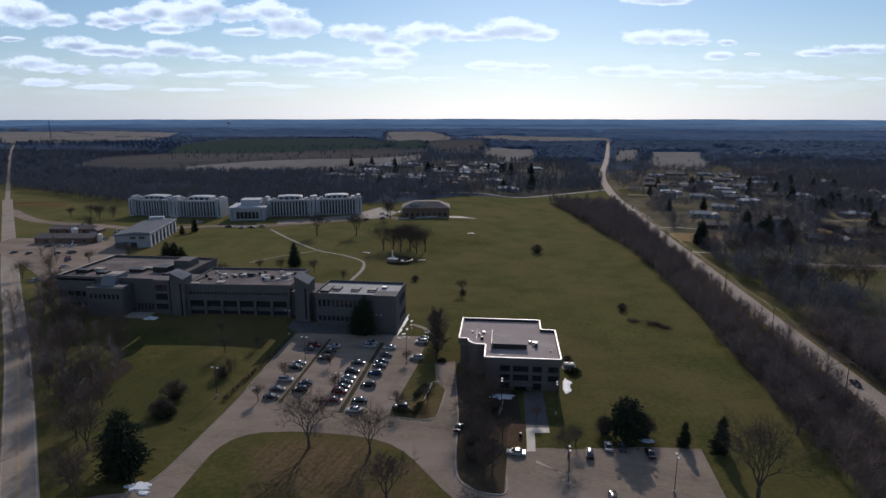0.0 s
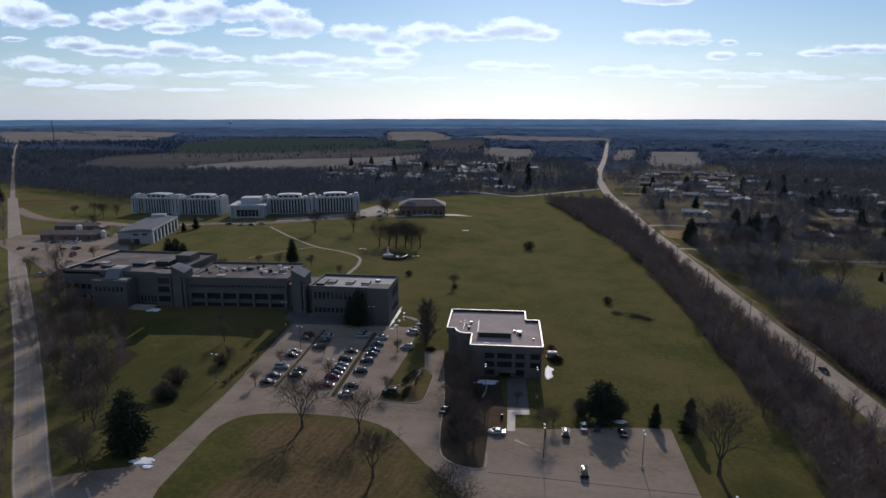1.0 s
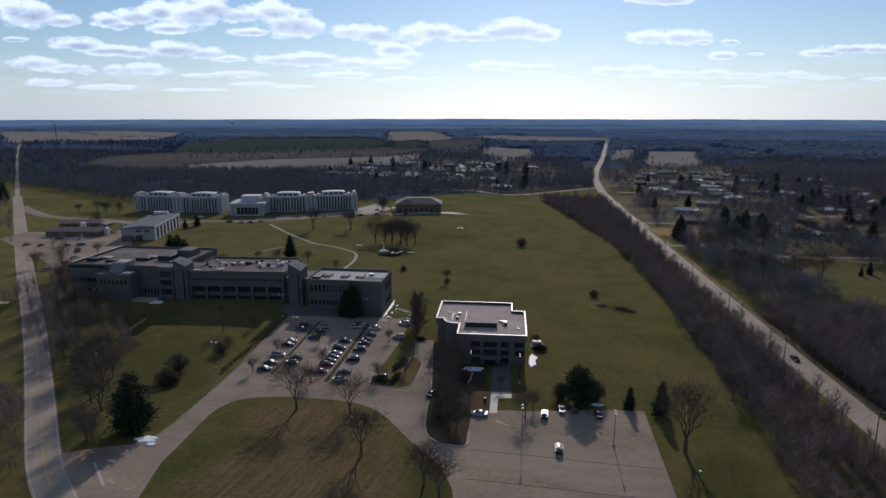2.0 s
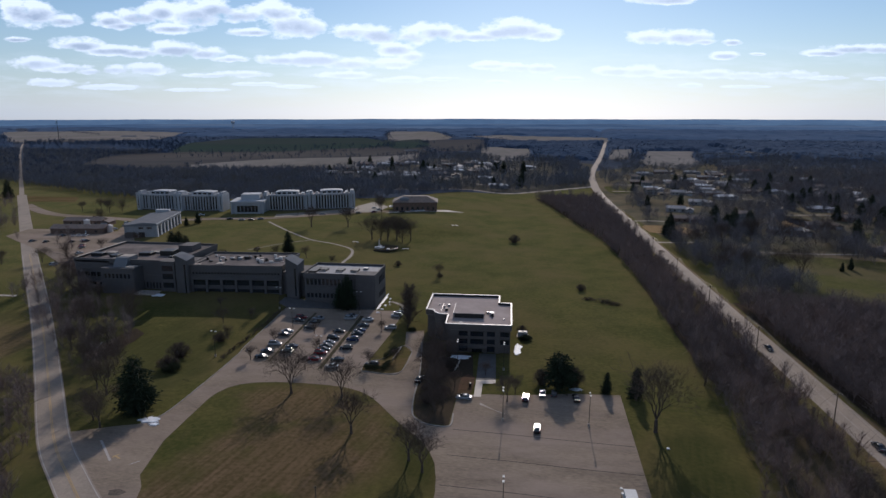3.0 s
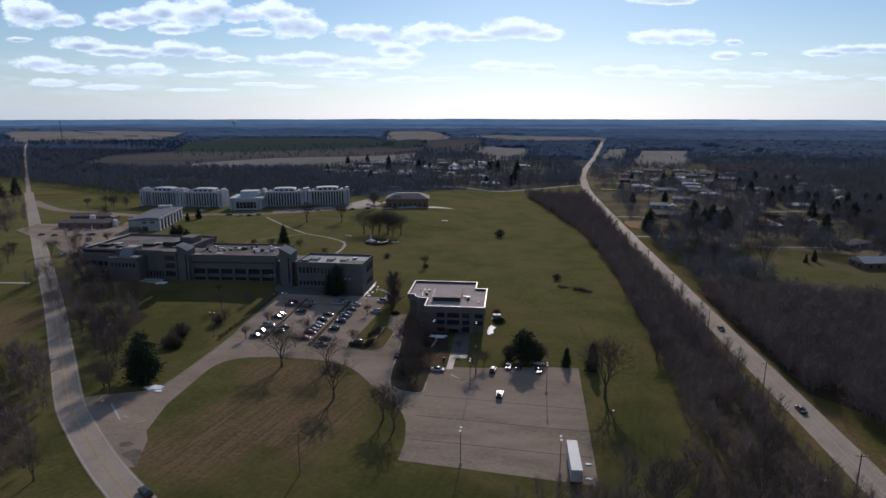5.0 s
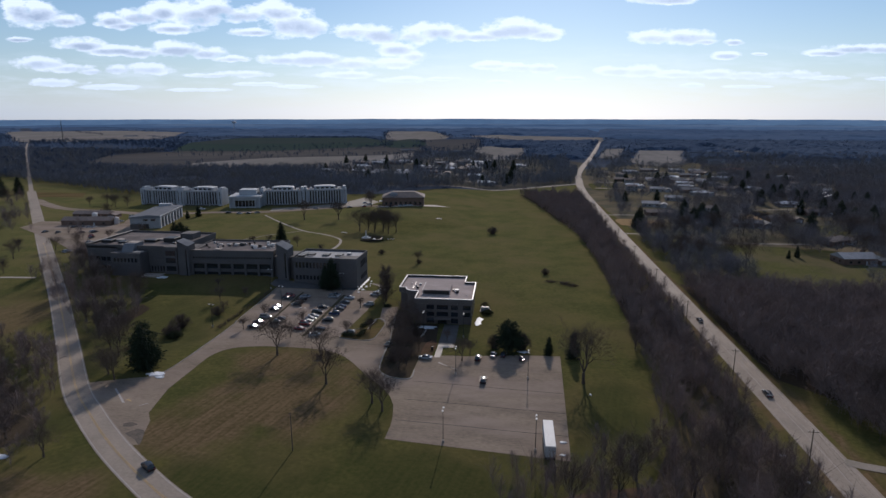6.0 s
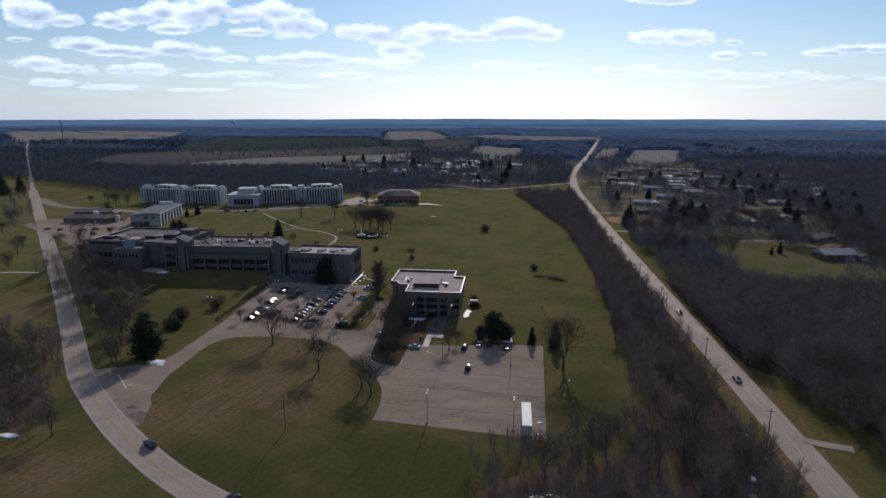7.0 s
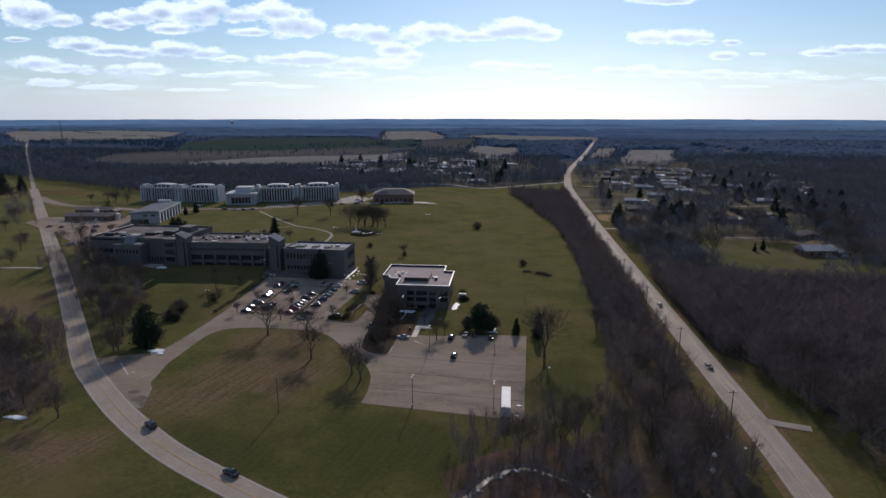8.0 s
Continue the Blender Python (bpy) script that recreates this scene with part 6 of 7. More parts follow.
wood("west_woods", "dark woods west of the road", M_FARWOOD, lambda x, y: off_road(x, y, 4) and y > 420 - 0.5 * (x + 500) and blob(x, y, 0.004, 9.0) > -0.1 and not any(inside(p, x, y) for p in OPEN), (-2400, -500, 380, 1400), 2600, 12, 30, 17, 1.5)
# ragged rows of trees along the field edges and across the fields
r_edge = random.Random(90)
edge_trees = []
for kind, poly in FIELDS:
    line = curve_points(list(poly) + [poly[0]], 45)
    for a, b in zip(line, line[1:]):
        for _ in range(int((b - a).length / 7)):
            p = a.lerp(b, r_edge.random())
            if blob(p.x, p.y, 0.006, 3.3) > -0.15:
                edge_trees.append((p.x + r_edge.gauss(0, 9), p.y + r_edge.gauss(0, 9)))
for x0, y0, x1, y1 in ((-620, 860, -250, 960), (-560, 1110, -420, 1330), (-1500, 1900, -1900, 2250), (-160, 1330, 10, 1420), (-230, 930, -120, 1300)):
    for k in range(int(math.hypot(x1 - x0, y1 - y0) / 8)):
        f = r_edge.random()
        edge_trees.append((x0 + (x1 - x0) * f + r_edge.gauss(0, 5), y0 + (y1 - y0) * f + r_edge.gauss(0, 5)))
edge_trees = [p for p in edge_trees if off_road(p[0], p[1], 14)]
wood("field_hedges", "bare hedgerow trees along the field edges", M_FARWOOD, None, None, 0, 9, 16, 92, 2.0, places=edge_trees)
# evergreens standing among the suburb and the belt
rnd = random.Random(77)
known = [(100, 274), (103, 279), (146, 300), (149, 294), (158, 286), (160, 296), (143, 318), (155, 312), (256, 448), (277, 451), (128, 330), (232, 410)]
for k in range(96):
    x, y = known[k] if k < len(known) else (rnd.uniform(100, 330), rnd.uniform(250, 600)) if k % 2 else (rnd.uniform(-270, 40), rnd.uniform(430, 780))
    if abs(x - road_x(y)) > 12 and (x > 80 or y > 505) and all(abs(x - a) + abs(y - b) > 9 for a, b in PLOTS):
        c = copy_thing(SPR, pose(x, y, ter(x, y), 0, 0, rnd.uniform(0, 360)))
        s = rnd.uniform(0.6, 1.05)
        c.scale = (s * 1.1, s * 1.1, s)
        c["label"] = "dark spruce among the houses"

# low ridge that closes the land at the horizon
bm = bmesh.new()
prev = None
for k in range(241):
    a = radians(10 + k * 160 / 240)
    x, y = 4760 * math.cos(a), 4760 * math.sin(a)
    z = 42 + 5 * noise.noise(Vector((k * 0.09, 0, 1))) + 2.0 * noise.noise(Vector((k * 0.7, 0, 4)))
    row = [bm.verts.new((x * f, y * f, zz)) for f, zz in ((0.93, -1), (0.965, z * 0.55), (1.0, z), (1.01, -1))]
    if prev:
        for i in range(3):
            bm.faces.new((prev[i], row[i], row[i + 1], prev[i + 1]))
    prev = row
bmesh.ops.recalc_face_normals(bm, faces=bm.faces[:])
# Horizon haze is put into the ridge's light blue base colour
M_RIDGE = mat("haze-blue ridge", (0.15, 0.24, 0.36), (0.115, 0.19, 0.30), 0.002, 0.01, 1.0, world=True)
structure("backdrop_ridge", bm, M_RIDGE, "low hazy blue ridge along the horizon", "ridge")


# far landmarks
mast = thing("radio_mast", "thin lattice radio mast far across the fields", "mast", pose(-1289, 1430, 0))
part("pole", tubes(((0, 0, 0), (0, 0, 66), 0.9, 0.5, 4)), M_DARK, mast)
for z in (20, 40, 60):
    for a in (0, 2.09, 4.19):
        part("guy_wire", tubes(((0, 0, z), (40 * math.cos(a), 40 * math.sin(a), 0), 0.12, 0.12, 3)), M_DARK, mast)
wtow = thing("water_tower", "pale water tower on the skyline", "water tower", pose(-1515, 2940, 0))
bm = bmesh.new()
bmesh.ops.create_uvsphere(bm, u_segments=16, v_segments=10, radius=9, matrix=Matrix.Translation((0, 0, 38)) @ Matrix.Diagonal((1.2, 1.2, 0.7, 1)))
part("tank", bm, M_WHITE, wtow)
part("stem", tubes(((0, 0, 0), (0, 0, 34), 2.5, 1.8, 10)), M_WHITE, wtow)
barn = house("farm_building", 46, 18, 6, M_WHITE, M_GREYROOF, "long white farm building far off")
barn["group"] = "farm buildings"
barn.matrix_basis = pose(-1330, 1800, 0, 0, 0, 10)
for x, y, a in ((-1280, 1840, 20), (-1230, 1790, -5), (-235, 1130, 10), (-205, 1180, 30), (-120, 1105, -10), (-95, 1060, 25), (600, 3000, 0), (20, 1700, 15), (330, 900, 5), (-1100, 2050, 0)):
    copy_thing(barn, pose(x, y, 0, 0, 0, a) @ Matrix.Diagonal((0.7, 0.7, 0.8, 1))).scale = (0.6, 0.6, 0.8)

# vehicles
def paint(name, col, rough=0.22):
    m = mat(name, col, tuple(c * 0.9 for c in col), 0.5, 4, rough, metal=0.0)
    m.node_tree.nodes["Principled BSDF"].inputs["Specular IOR Level"].default_value = 0.5
    return m


PAINTS = [("black", paint("black car paint", (0.012, 0.012, 0.014))), ("dark grey", paint("dark grey car paint", (0.05, 0.052, 0.056))), ("silver", paint("silver car paint", (0.27, 0.275, 0.285))), ("white", paint("white car paint", (0.42, 0.42, 0.42))), ("dark red", paint("dark red car paint", (0.16, 0.014, 0.016))), ("dark blue", paint("dark blue car paint", (0.018, 0.032, 0.085)))]
M_TYRE = mat("tyre rubber", (0.018, 0.018, 0.018), (0.012, 0.012, 0.012), 2, 8, 0.9)
M_RIM = mat("alloy rim", (0.5, 0.5, 0.5), (0.4, 0.4, 0.4), 2, 8, 0.55, metal=0.6)
M_LAMP = mat("clear lamp glass", (0.6, 0.6, 0.58), (0.5, 0.5, 0.5), 2, 8, 0.5)
M_TAIL = mat("red lamp glass", (0.3, 0.01, 0.01), (0.2, 0.01, 0.01), 2, 8, 0.2)


def crowned(x0, x1, w, z, rise, fall=0.0):
    """A panel that swells in its middle and is thin at its edges; fall lowers its front end."""
    bm = bmesh.new()
    n = 6
    rows = []
    for i in range(n + 1):
        u = i / n
        rows.append([bm.verts.new((x0 + (x1 - x0) * u, -w + 2 * w * j / n, z + fall * u + rise * (1 - (2 * u - 1) ** 2) ** 0.5 * (1 - (2 * j / n - 1) ** 2))) for j in range(n + 1)])
    low = [[bm.verts.new((v.co.x, v.co.y, z + fall * i / n - 0.03)) for v in row] for i, row in enumerate(rows)]
    for i in range(n):
        for j in range(n):
            bm.faces.new((rows[i][j], rows[i + 1][j], rows[i + 1][j + 1], rows[i][j + 1])).smooth = True
            bm.faces.new((low[i][j], low[i][j + 1], low[i + 1][j + 1], low[i + 1][j]))
    for a, b in ((rows[0], low[0]), (rows[-1], low[-1]), ([r[0] for r in rows], [r[0] for r in low]), ([r[-1] for r in rows], [r[-1] for r in low])):
        for k in range(n):
            bm.faces.new((a[k], a[k + 1], b[k + 1], b[k]))
    bmesh.ops.recalc_face_normals(bm, faces=bm.faces[:])
    return bm


def car(colour, material, tall):
    """A parked car pointing along +x; tall for a van or sport utility body."""
    kind = "sport utility car" if tall else "saloon car"
    t = thing("car", "%s %s parked on the asphalt" % (colour, kind), "car", None, "parked cars")
    L, W, H = (4.7, 0.93, 1.72) if tall else (4.6, 0.88, 1.42)
    belt_z = 0.98 if tall else 0.86
    prof = [(-L / 2, 0.45, 0.80), (-L / 2 + 0.12, 0.28, belt_z + (0.05 if tall else 0.02)), (-1.4, 0.22, belt_z + 0.02), (0.75, 0.22, belt_z), (L / 2 - 0.35, 0.25, belt_z - 0.16), (L / 2, 0.42, 0.62)]
    secs = []
    for k, (x, lo, hi) in enumerate(prof):
        w = W * (0.86 if k in (0, 5) else 1.0)
        secs.append([(x, -w, lo), (x, w, lo), (x, w, hi - 0.12), (x, w * 0.93, hi), (x, -w * 0.93, hi), (x, -w, hi - 0.12)])
    part("body", loft(bmesh.new(), secs), material, t)
    back, front = (-L / 2 + 0.25, 1.25) if tall else (-L / 2 + 0.75, 1.25)
    r0, r1 = (back + 0.25, 0.35) if tall else (back + 0.75, 0.30)
    cab = [[(back, -W * 0.90, belt_z), (back, W * 0.90, belt_z), (front, W * 0.90, belt_z - 0.02), (front, -W * 0.90, belt_z - 0.02)], [(r0, -W * 0.74, H - 0.06), (r0, W * 0.74, H - 0.06), (r1, W * 0.74, H - 0.06), (r1, -W * 0.74, H - 0.06)]]
    part("window", loft(bmesh.new(), cab), M_CARGLASS, t, "dark tinted windows")
    part("roof", crowned(r0 - 0.04, r1 + 0.04, W * 0.76, H - 0.10, 0.15), material, t)
    if not tall:
        part("boot_lid", crowned(-L / 2 + 0.10, back + 0.12, W * 0.84, belt_z - 0.06, 0.09), material, t)
    part("bonnet", crowned(1.27, L / 2 - 0.12, W * 0.84, belt_z - 0.06, 0.09, -0.10), material, t)
    for x in (-L / 2 + 0.85, L / 2 - 0.85):
        for s in (-1, 1):
            wh = part("wheel", tubes(((x, s * (W - 0.2), 0.32), (x, s * (W + 0.01), 0.32), 0.32, 0.32, 14)), M_TYRE, t)
            part("rim", tubes(((x, s * (W + 0.012), 0.32), (x, s * (W + 0.03), 0.32), 0.2, 0.18, 10)), M_RIM, wh)
    for s in (-0.6, 0.6):
        part("headlight", boxes((L / 2 - 0.1, L / 2 + 0.02, s - 0.18, s + 0.18, 0.52, 0.66)), M_LAMP, t)
        part("tail_light", boxes((-L / 2 - 0.02, -L / 2 + 0.1, s - 0.15, s + 0.15, 0.66, 0.80)), M_TAIL, t)
    for s in (-1, 1):
        part("mirror", boxes((0.85, 1.02, s * (W + 0.08) - 0.08, s * (W + 0.08) + 0.08, belt_z, belt_z + 0.14)), material, t)
    return t


CARS = {}


def park(x, y, a, colour, tall=0, z=0.055, label=""):
    key = (colour, tall)
    m = pose(x, y, ter(x, y) + z, 0, 0, a)
    if key not in CARS:
        CARS[key] = car(*PAINTS[colour], tall)
        CARS[key].matrix_basis = m
        ob = CARS[key]
    else:
        ob = copy_thing(CARS[key], m)
    if label:
        ob["label"] = label


BK, DG, SI, WH, RD, BL = range(6)
for y, c, s, a in ((32.8, BK, 0, 4), (37.6, DG, 0, 4), (44.0, SI, 1, 6), (52.8, BK, 0, 5), (56.0, SI, 0, 4), (67.6, DG, 0, 5), (70.6, RD, 1, 4)):
    park(-82.5, y, a, c, s)
for y, c, s, a in ((38.2, BK, 1, 184), (42.8, DG, 0, 185), (61.4, DG, 1, 184), (67.0, BK, 0, 186), (71.6, SI, 0, 184)):
    park(-75.8, y, a, c, s)
for y, c, s in ((33.3, RD, 0), (38.7, RD, 1), (42.0, BK, 0), (45.2, DG, 0), (48.4, SI, 0), (53.1, BK, 1), (60.1, BK, 0), (74.8, SI, 1), (78.0, SI, 0)):
    park(-63.9, y, rnd.uniform(2, 6), c, s)
for y, c, s in ((28.1, WH, 0), (33.9, BK, 0), (44.3, BK, 1), (52.9, BL, 1), (59.0, DG, 0), (62.4, BL, 0), (68.1, DG, 0), (75.1, WH, 0)):
    park(-56.5, y, 180 + rnd.uniform(2, 6), c, s)
park(-45.6, 67.1, 182, SI, 1)
park(-46.4, 82.0, 184, WH, 1)
park(-46.2, 85.6, 183, DG, 0)
park(-43.9, 31.3, 178, BK, 1)
for x, y, a, c, s in ((-11.6, 11.6, 175, SI, 0), (6.1, 13.4, 85, BK, 1), (11.0, 17.2, 88, SI, 0), (14.4, 17.6, 84, DG, 0), (20.5, 15.2, 95, BK, 0), (9.1, -4.0, 88, BK, 1), (-26.6, 22.0, 80, BK, 0)):
    park(x, y, a, c, s)
for x, y, c, s in ((-240, 283, WH, 1), (-210, 268, BK, 0), (-200, 266, WH, 0), (-193, 267, BK, 0), (-188, 272, SI, 0), (-150, 300, SI, 0), (-130, 301, DG, 0), (-124, 308, BK, 0), (-113, 314, RD, 0), (-112, 327, SI, 0), (-118, 335, WH, 0), (-91.4, 318.5, BK, 0), (-84, 324.5, SI, 0), (-80.5, 325.5, WH, 0), (-77, 327, WH, 0)):
    park(x, y, rnd.uniform(0, 40), c, s, 0.06)
for x, y, c, s in ((-278, 195, SI, 0), (-274.6, 195.8, WH, 0), (-271.2, 196.6, WH, 1), (-265.5, 177, BK, 0), (-262, 182, SI, 0), (-258.6, 180, DG, 1), (-240, 150, WH, 0), (-234, 124, SI, 1), (-281, 175, BK, 0), (-248, 163, BK, 0), (-284.5, 194, BK, 0), (-273.5, 241, WH, 1), (-267, 219, SI, 1), (-291, 176, DG, 0), (-229, 128.5, BK, 0), (-252, 168, RD, 0)):
    park(x, y, rnd.uniform(70, 100), c, s, 0.06)
for x, y, a, c in ((-65.0, -62.3, 143, BK), (-33.6, -80.4, 153, BK), (92.6, -2, 92, DG), (90.5, 64, 272, BK), (82.4, 199, 92, SI), (82, 402, 92, WH)):
    park(x, y, a, c, 1 if a == 143 else 0, 0.065, "%s car driving along the road" % PAINTS[c][0])

# cars standing by the houses
r_home = random.Random(314)
for k, (x, y, v, a) in enumerate(spots):
    if y < 720 and r_home.random() < 0.6:
        m = pose(x, y, 0, 0, 0, a) @ Vector((r_home.uniform(4, 11), -r_home.uniform(8.5, 11), 0))
        park(m.x, m.y, a + r_home.choice((90, 80, 0)), r_home.choice((WH, SI, WH, DG, SI)), r_home.choice((0, 1)), 0.15, "%s car standing by a house" % ("pale" if k % 2 else "parked"))

# semi-trailer left in the car park
M_TRAILER = mat("white trailer panel", (0.40, 0.41, 0.42), (0.33, 0.34, 0.35), 0.3, 3, 0.6)
trailer = thing("trailer", "white box trailer parked at the car park's edge", "trailer", pose(27.9, -40.0, 0.06, 0, 0, 1.5))
bm = boxes((-1.28, 1.28, -6.5, 6.5, 1.1, 3.9))
bmesh.ops.bevel(bm, geom=bm.edges[:], offset=0.05, segments=1, affect="EDGES")
part("box_body", bm, M_TRAILER, trailer)
part("chassis", boxes((-0.5, 0.5, -6.6, 6.2, 0.85, 1.1)), M_DARK, trailer)
for y in (-5.6, -4.3):
    for s in (-1, 1):
        wh = part("wheel", tubes(((s * 0.6, y, 0.5), (s * 1.22, y, 0.5), 0.5, 0.5, 16)), M_TYRE, trailer)
        part("rim", tubes(((s * 1.22, y, 0.5), (s * 1.24, y, 0.5), 0.26, 0.24, 12)), M_RIM, wh)
for s in (-0.7, 0.7):
    part("landing_leg", boxes((s - 0.08, s + 0.08, 4.2, 4.36, 0.0, 0.9)), M_DARK, trailer)
part("rear_door", boxes((-1.2, -0.02, -6.86, -6.81, 1.2, 3.9)), M_TRAILER, trailer)
part("rear_door", boxes((0.02, 1.2, -6.86, -6.81, 1.2, 3.9)), M_TRAILER, trailer)


# lamp posts
M_LENS = mat("lamp lens", (0.52, 0.52, 0.50), (0.42, 0.42, 0.41), 2, 8, 0.6)


def lamp_post(h, label, arms=2, turn=0):
    t = thing("street_lamp", label, "lamp post", None, "lamp posts")
    part("base", tubes(((0, 0, -0.1), (0, 0, 0.75), 0.32, 0.30, 10)), M_CONC, t)
    part("pole", tubes(((0, 0, 0.7), (0, 0, h), 0.10, 0.06, 8)), M_DARK, t)
    for k in range(arms):
        s = 1 if k else -1
        part("arm", tubes(((0, 0, h - 0.1), (0, s * 0.55, h), 0.04, 0.04, 6)), M_DARK, t)
        part("lamp_head", boxes((-0.22, 0.22, s * 0.85 - 0.32, s * 0.85 + 0.32, h - 0.08, h + 0.1)), M_LENS, t, "pale flat lamp head")
    return t


LP = lamp_post(9.1, "tall twin-headed lamp post in the car park")
LP.matrix_basis = pose(0, 0, 0.05)
for x, y, a in ((22.7, 0, 0), (1.6, -41.4, 0), (24.6, -42.4, 0), (-80.9, 57.2, 80), (-62.0, 32.4, 80), (-48.3, 63.3, 80), (-94.5, 78, 80), (-62.3, 83.4, 80), (-98.5, 31.5, 80), (-1.0, 33.6, 0), (-16.0, 34, 0)):
    copy_thing(LP, pose(x, y, ter(x, y) + 0.03, 0, 0, a))
lone = thing("timber_pole", "single thin timber pole standing on the grass", "pole", pose(-34.5, -50.2, 0.0))
part("shaft", tubes(((0, 0, -0.2), (-0.1, 0, 10.2), 0.14, 0.09, 8)), M_WOOD, lone)
part("bracket", boxes((-0.5, 0.3, -0.04, 0.04, 9.8, 9.9)), M_DARK, lone)


# power line along the straight road
def power_pole(label):
    t = thing("power_pole", label, "power pole", None, "power line")
    part("pole", tubes(((0, 0, -0.3), (0, 0, 11.8), 0.17, 0.11, 8)), M_WOOD, t)
    part("crossarm", boxes((-1.2, 1.2, -0.06, 0.06, 11.0, 11.14)), M_WOOD, t)
    for x in (-1.1, -0.4, 0.4, 1.1):
        part("insulator", tubes(((x, 0, 11.14), (x, 0, 11.34), 0.05, 0.04, 6)), M_COPING, t)
    return t


PP = power_pole("weathered timber power pole beside the road")
ys = [-138, -91, -44.8, 4, 54, 104, 154, 206, 258, 310, 362, 414]
for k, y in enumerate(ys):
    m = pose(road_x(y) - 8.3, y, 0)
    if k:
        copy_thing(PP, m)
    else:
        PP.matrix_basis = m
bm = bmesh.new()
for y0, y1 in zip(ys, ys[1:]):
    for x in (-1.1, 0.4, 1.1):
        a, b = Vector((road_x(y0) - 8.3 + x, y0, 11.3)), Vector((road_x(y1) - 8.3 + x, y1, 11.3))
        q = [a.lerp(b, i / 6) - Vector((0, 0, 1.0 * (1 - (i / 3 - 1) ** 2))) for i in range(7)]
        for u0, u1 in zip(q, q[1:]):
            tube(bm, u0, u1, 0.02, 0.02, 3)
tagged(part("power_cable", bm, M_DARK), "thin sagging power cables along the road", "cable")
copy_thing(PP, pose(96 + 11, 122, 0))

# kerbs, island hedge and small things round the car parks
M_KERB = mat("worn kerb concrete", (0.29, 0.27, 0.245), (0.20, 0.19, 0.175), 0.5, 3, 0.85, world=True)


def kerb(pts, label, w=0.18, h=0.15):
    bm = bmesh.new()
    line = curve_points(pts, 1.2)
    for a, b in zip(line, line[1:]):
        m, n = face_at((a.x, a.y), (b.x, b.y))
        za = ter(a.x, a.y)
        box(bm, 0, n + 0.05, -w / 2, w / 2, za, za + 0.06 + h, m)
    return structure("kerb", bm, M_KERB, label, "kerb")


kerb([(-31.2, 54), (-27.7, 30), (-26.2, 10), (-24.6, 0), (-20.6, -4.4), (-14, -5.0), (-13.7, 2)], "pale kerb round the planted bed", 0.35)
kerb([(-46.5, 27), (-38, 25.6), (-33.6, 28), (-33.2, 45), (-36.6, 50), (-39, 47), (-41.5, 38), (-46.5, 34), (-46.5, 27)], "kerb round the grass island")
kerb([(-93.3, -11.5), (-92.3, -6), (-91.9, 9), (-91.8, 36), (-92.4, 41), (-92.4, 80)], "low kerb along the drive", 0.2)
structure("island_bed", patch([(-46.3, 27.2), (-38, 25.9), (-33.8, 28.2), (-33.4, 44.8), (-36.6, 49.7), (-39, 46.8), (-41.3, 38), (-46.2, 33.8)], 0.09), M_MEADOW, "worn grass island in the drive", "island")
structure("planted_bed", patch([(-30.8, 54), (-27.4, 30), (-25.9, 10), (-24.3, 0.2), (-20.4, -4.1), (-14.2, -4.7), (-14.0, 12.8), (-10.2, 13.2), (-10.2, 26), (-12, 46), (-22, 47), (-24, 56)], 0.09), M_LITTER, "brown mulched bed with bare trees", "flower bed")
hedge_i = thing("hedge", "clipped dark hedge on the grass island", "hedge", pose(0, 0, 0.15))
for k, (p, q) in enumerate((((-41.2, 38.4), (-39.0, 46.2)), ((-45.8, 29.0), (-39.6, 28.4)), ((-39.6, 28.4), (-38.6, 34.0)))):
    segs = []
    r = random.Random(60 + k)
    for _ in range(420):
        f = r.random()
        c = Vector((p[0] + (q[0] - p[0]) * f + r.gauss(0, 0.45), p[1] + (q[1] - p[1]) * f + r.gauss(0, 0.45), r.uniform(0.05, 1.1)))
        segs.append((c, c + Vector((r.gauss(0, 0.3), r.gauss(0, 0.3), r.uniform(0.1, 0.5))), 0.09, 0.04, 0))
    part("foliage", sticks("foliage", segs, M_SHRUB), None, hedge_i)
wallp = thing("low_wall", "low pale wall on the grass island", "wall", pose(0, 0, 0.15))
part("stone_course", along((-38.0, 36.5), (-37.4, 48.0), 0.3, 0.0, 0.5), M_CONC, wallp)
wall2 = thing("low_wall", "short pale wall in the planted bed", "wall", pose(0, 0, 0.14))
part("stone_course", along((-16.4, 31.0), (-15.6, 38.5), 0.3, 0.0, 0.6), M_CONC, wall2)
bin_t = thing("litter_bin", "dark litter bin beside the entrance walk", "bin", pose(-10.6, 19.8, 0.14))
part("body", tubes(((0, 0, 0), (0, 0, 1.0), 0.4, 0.45, 10)), M_DARK, bin_t)
part("lid", tubes(((0, 0, 1.0), (0, 0, 1.15), 0.47, 0.3, 10)), M_DARK, bin_t)

# plant and snow beside the office
gen = thing("plant_unit", "grey cooling unit beside the office block", "machine", pose(4.8, 66, 0.1, 0, 0, 1.6))
part("pad", boxes((-2.2, 2.2, -1.6, 1.6, -0.1, 0.15)), M_CONC, gen)
part("casing", boxes((-1.7, 1.7, -1.2, 1.2, 0.15, 1.6)), M_GYMWALL, gen)
for x in (-0.85, 0.85):
    part("fan", tubes(((x, 0, 1.6), (x, 0, 1.75), 0.62, 0.62, 14)), M_DARK, gen)


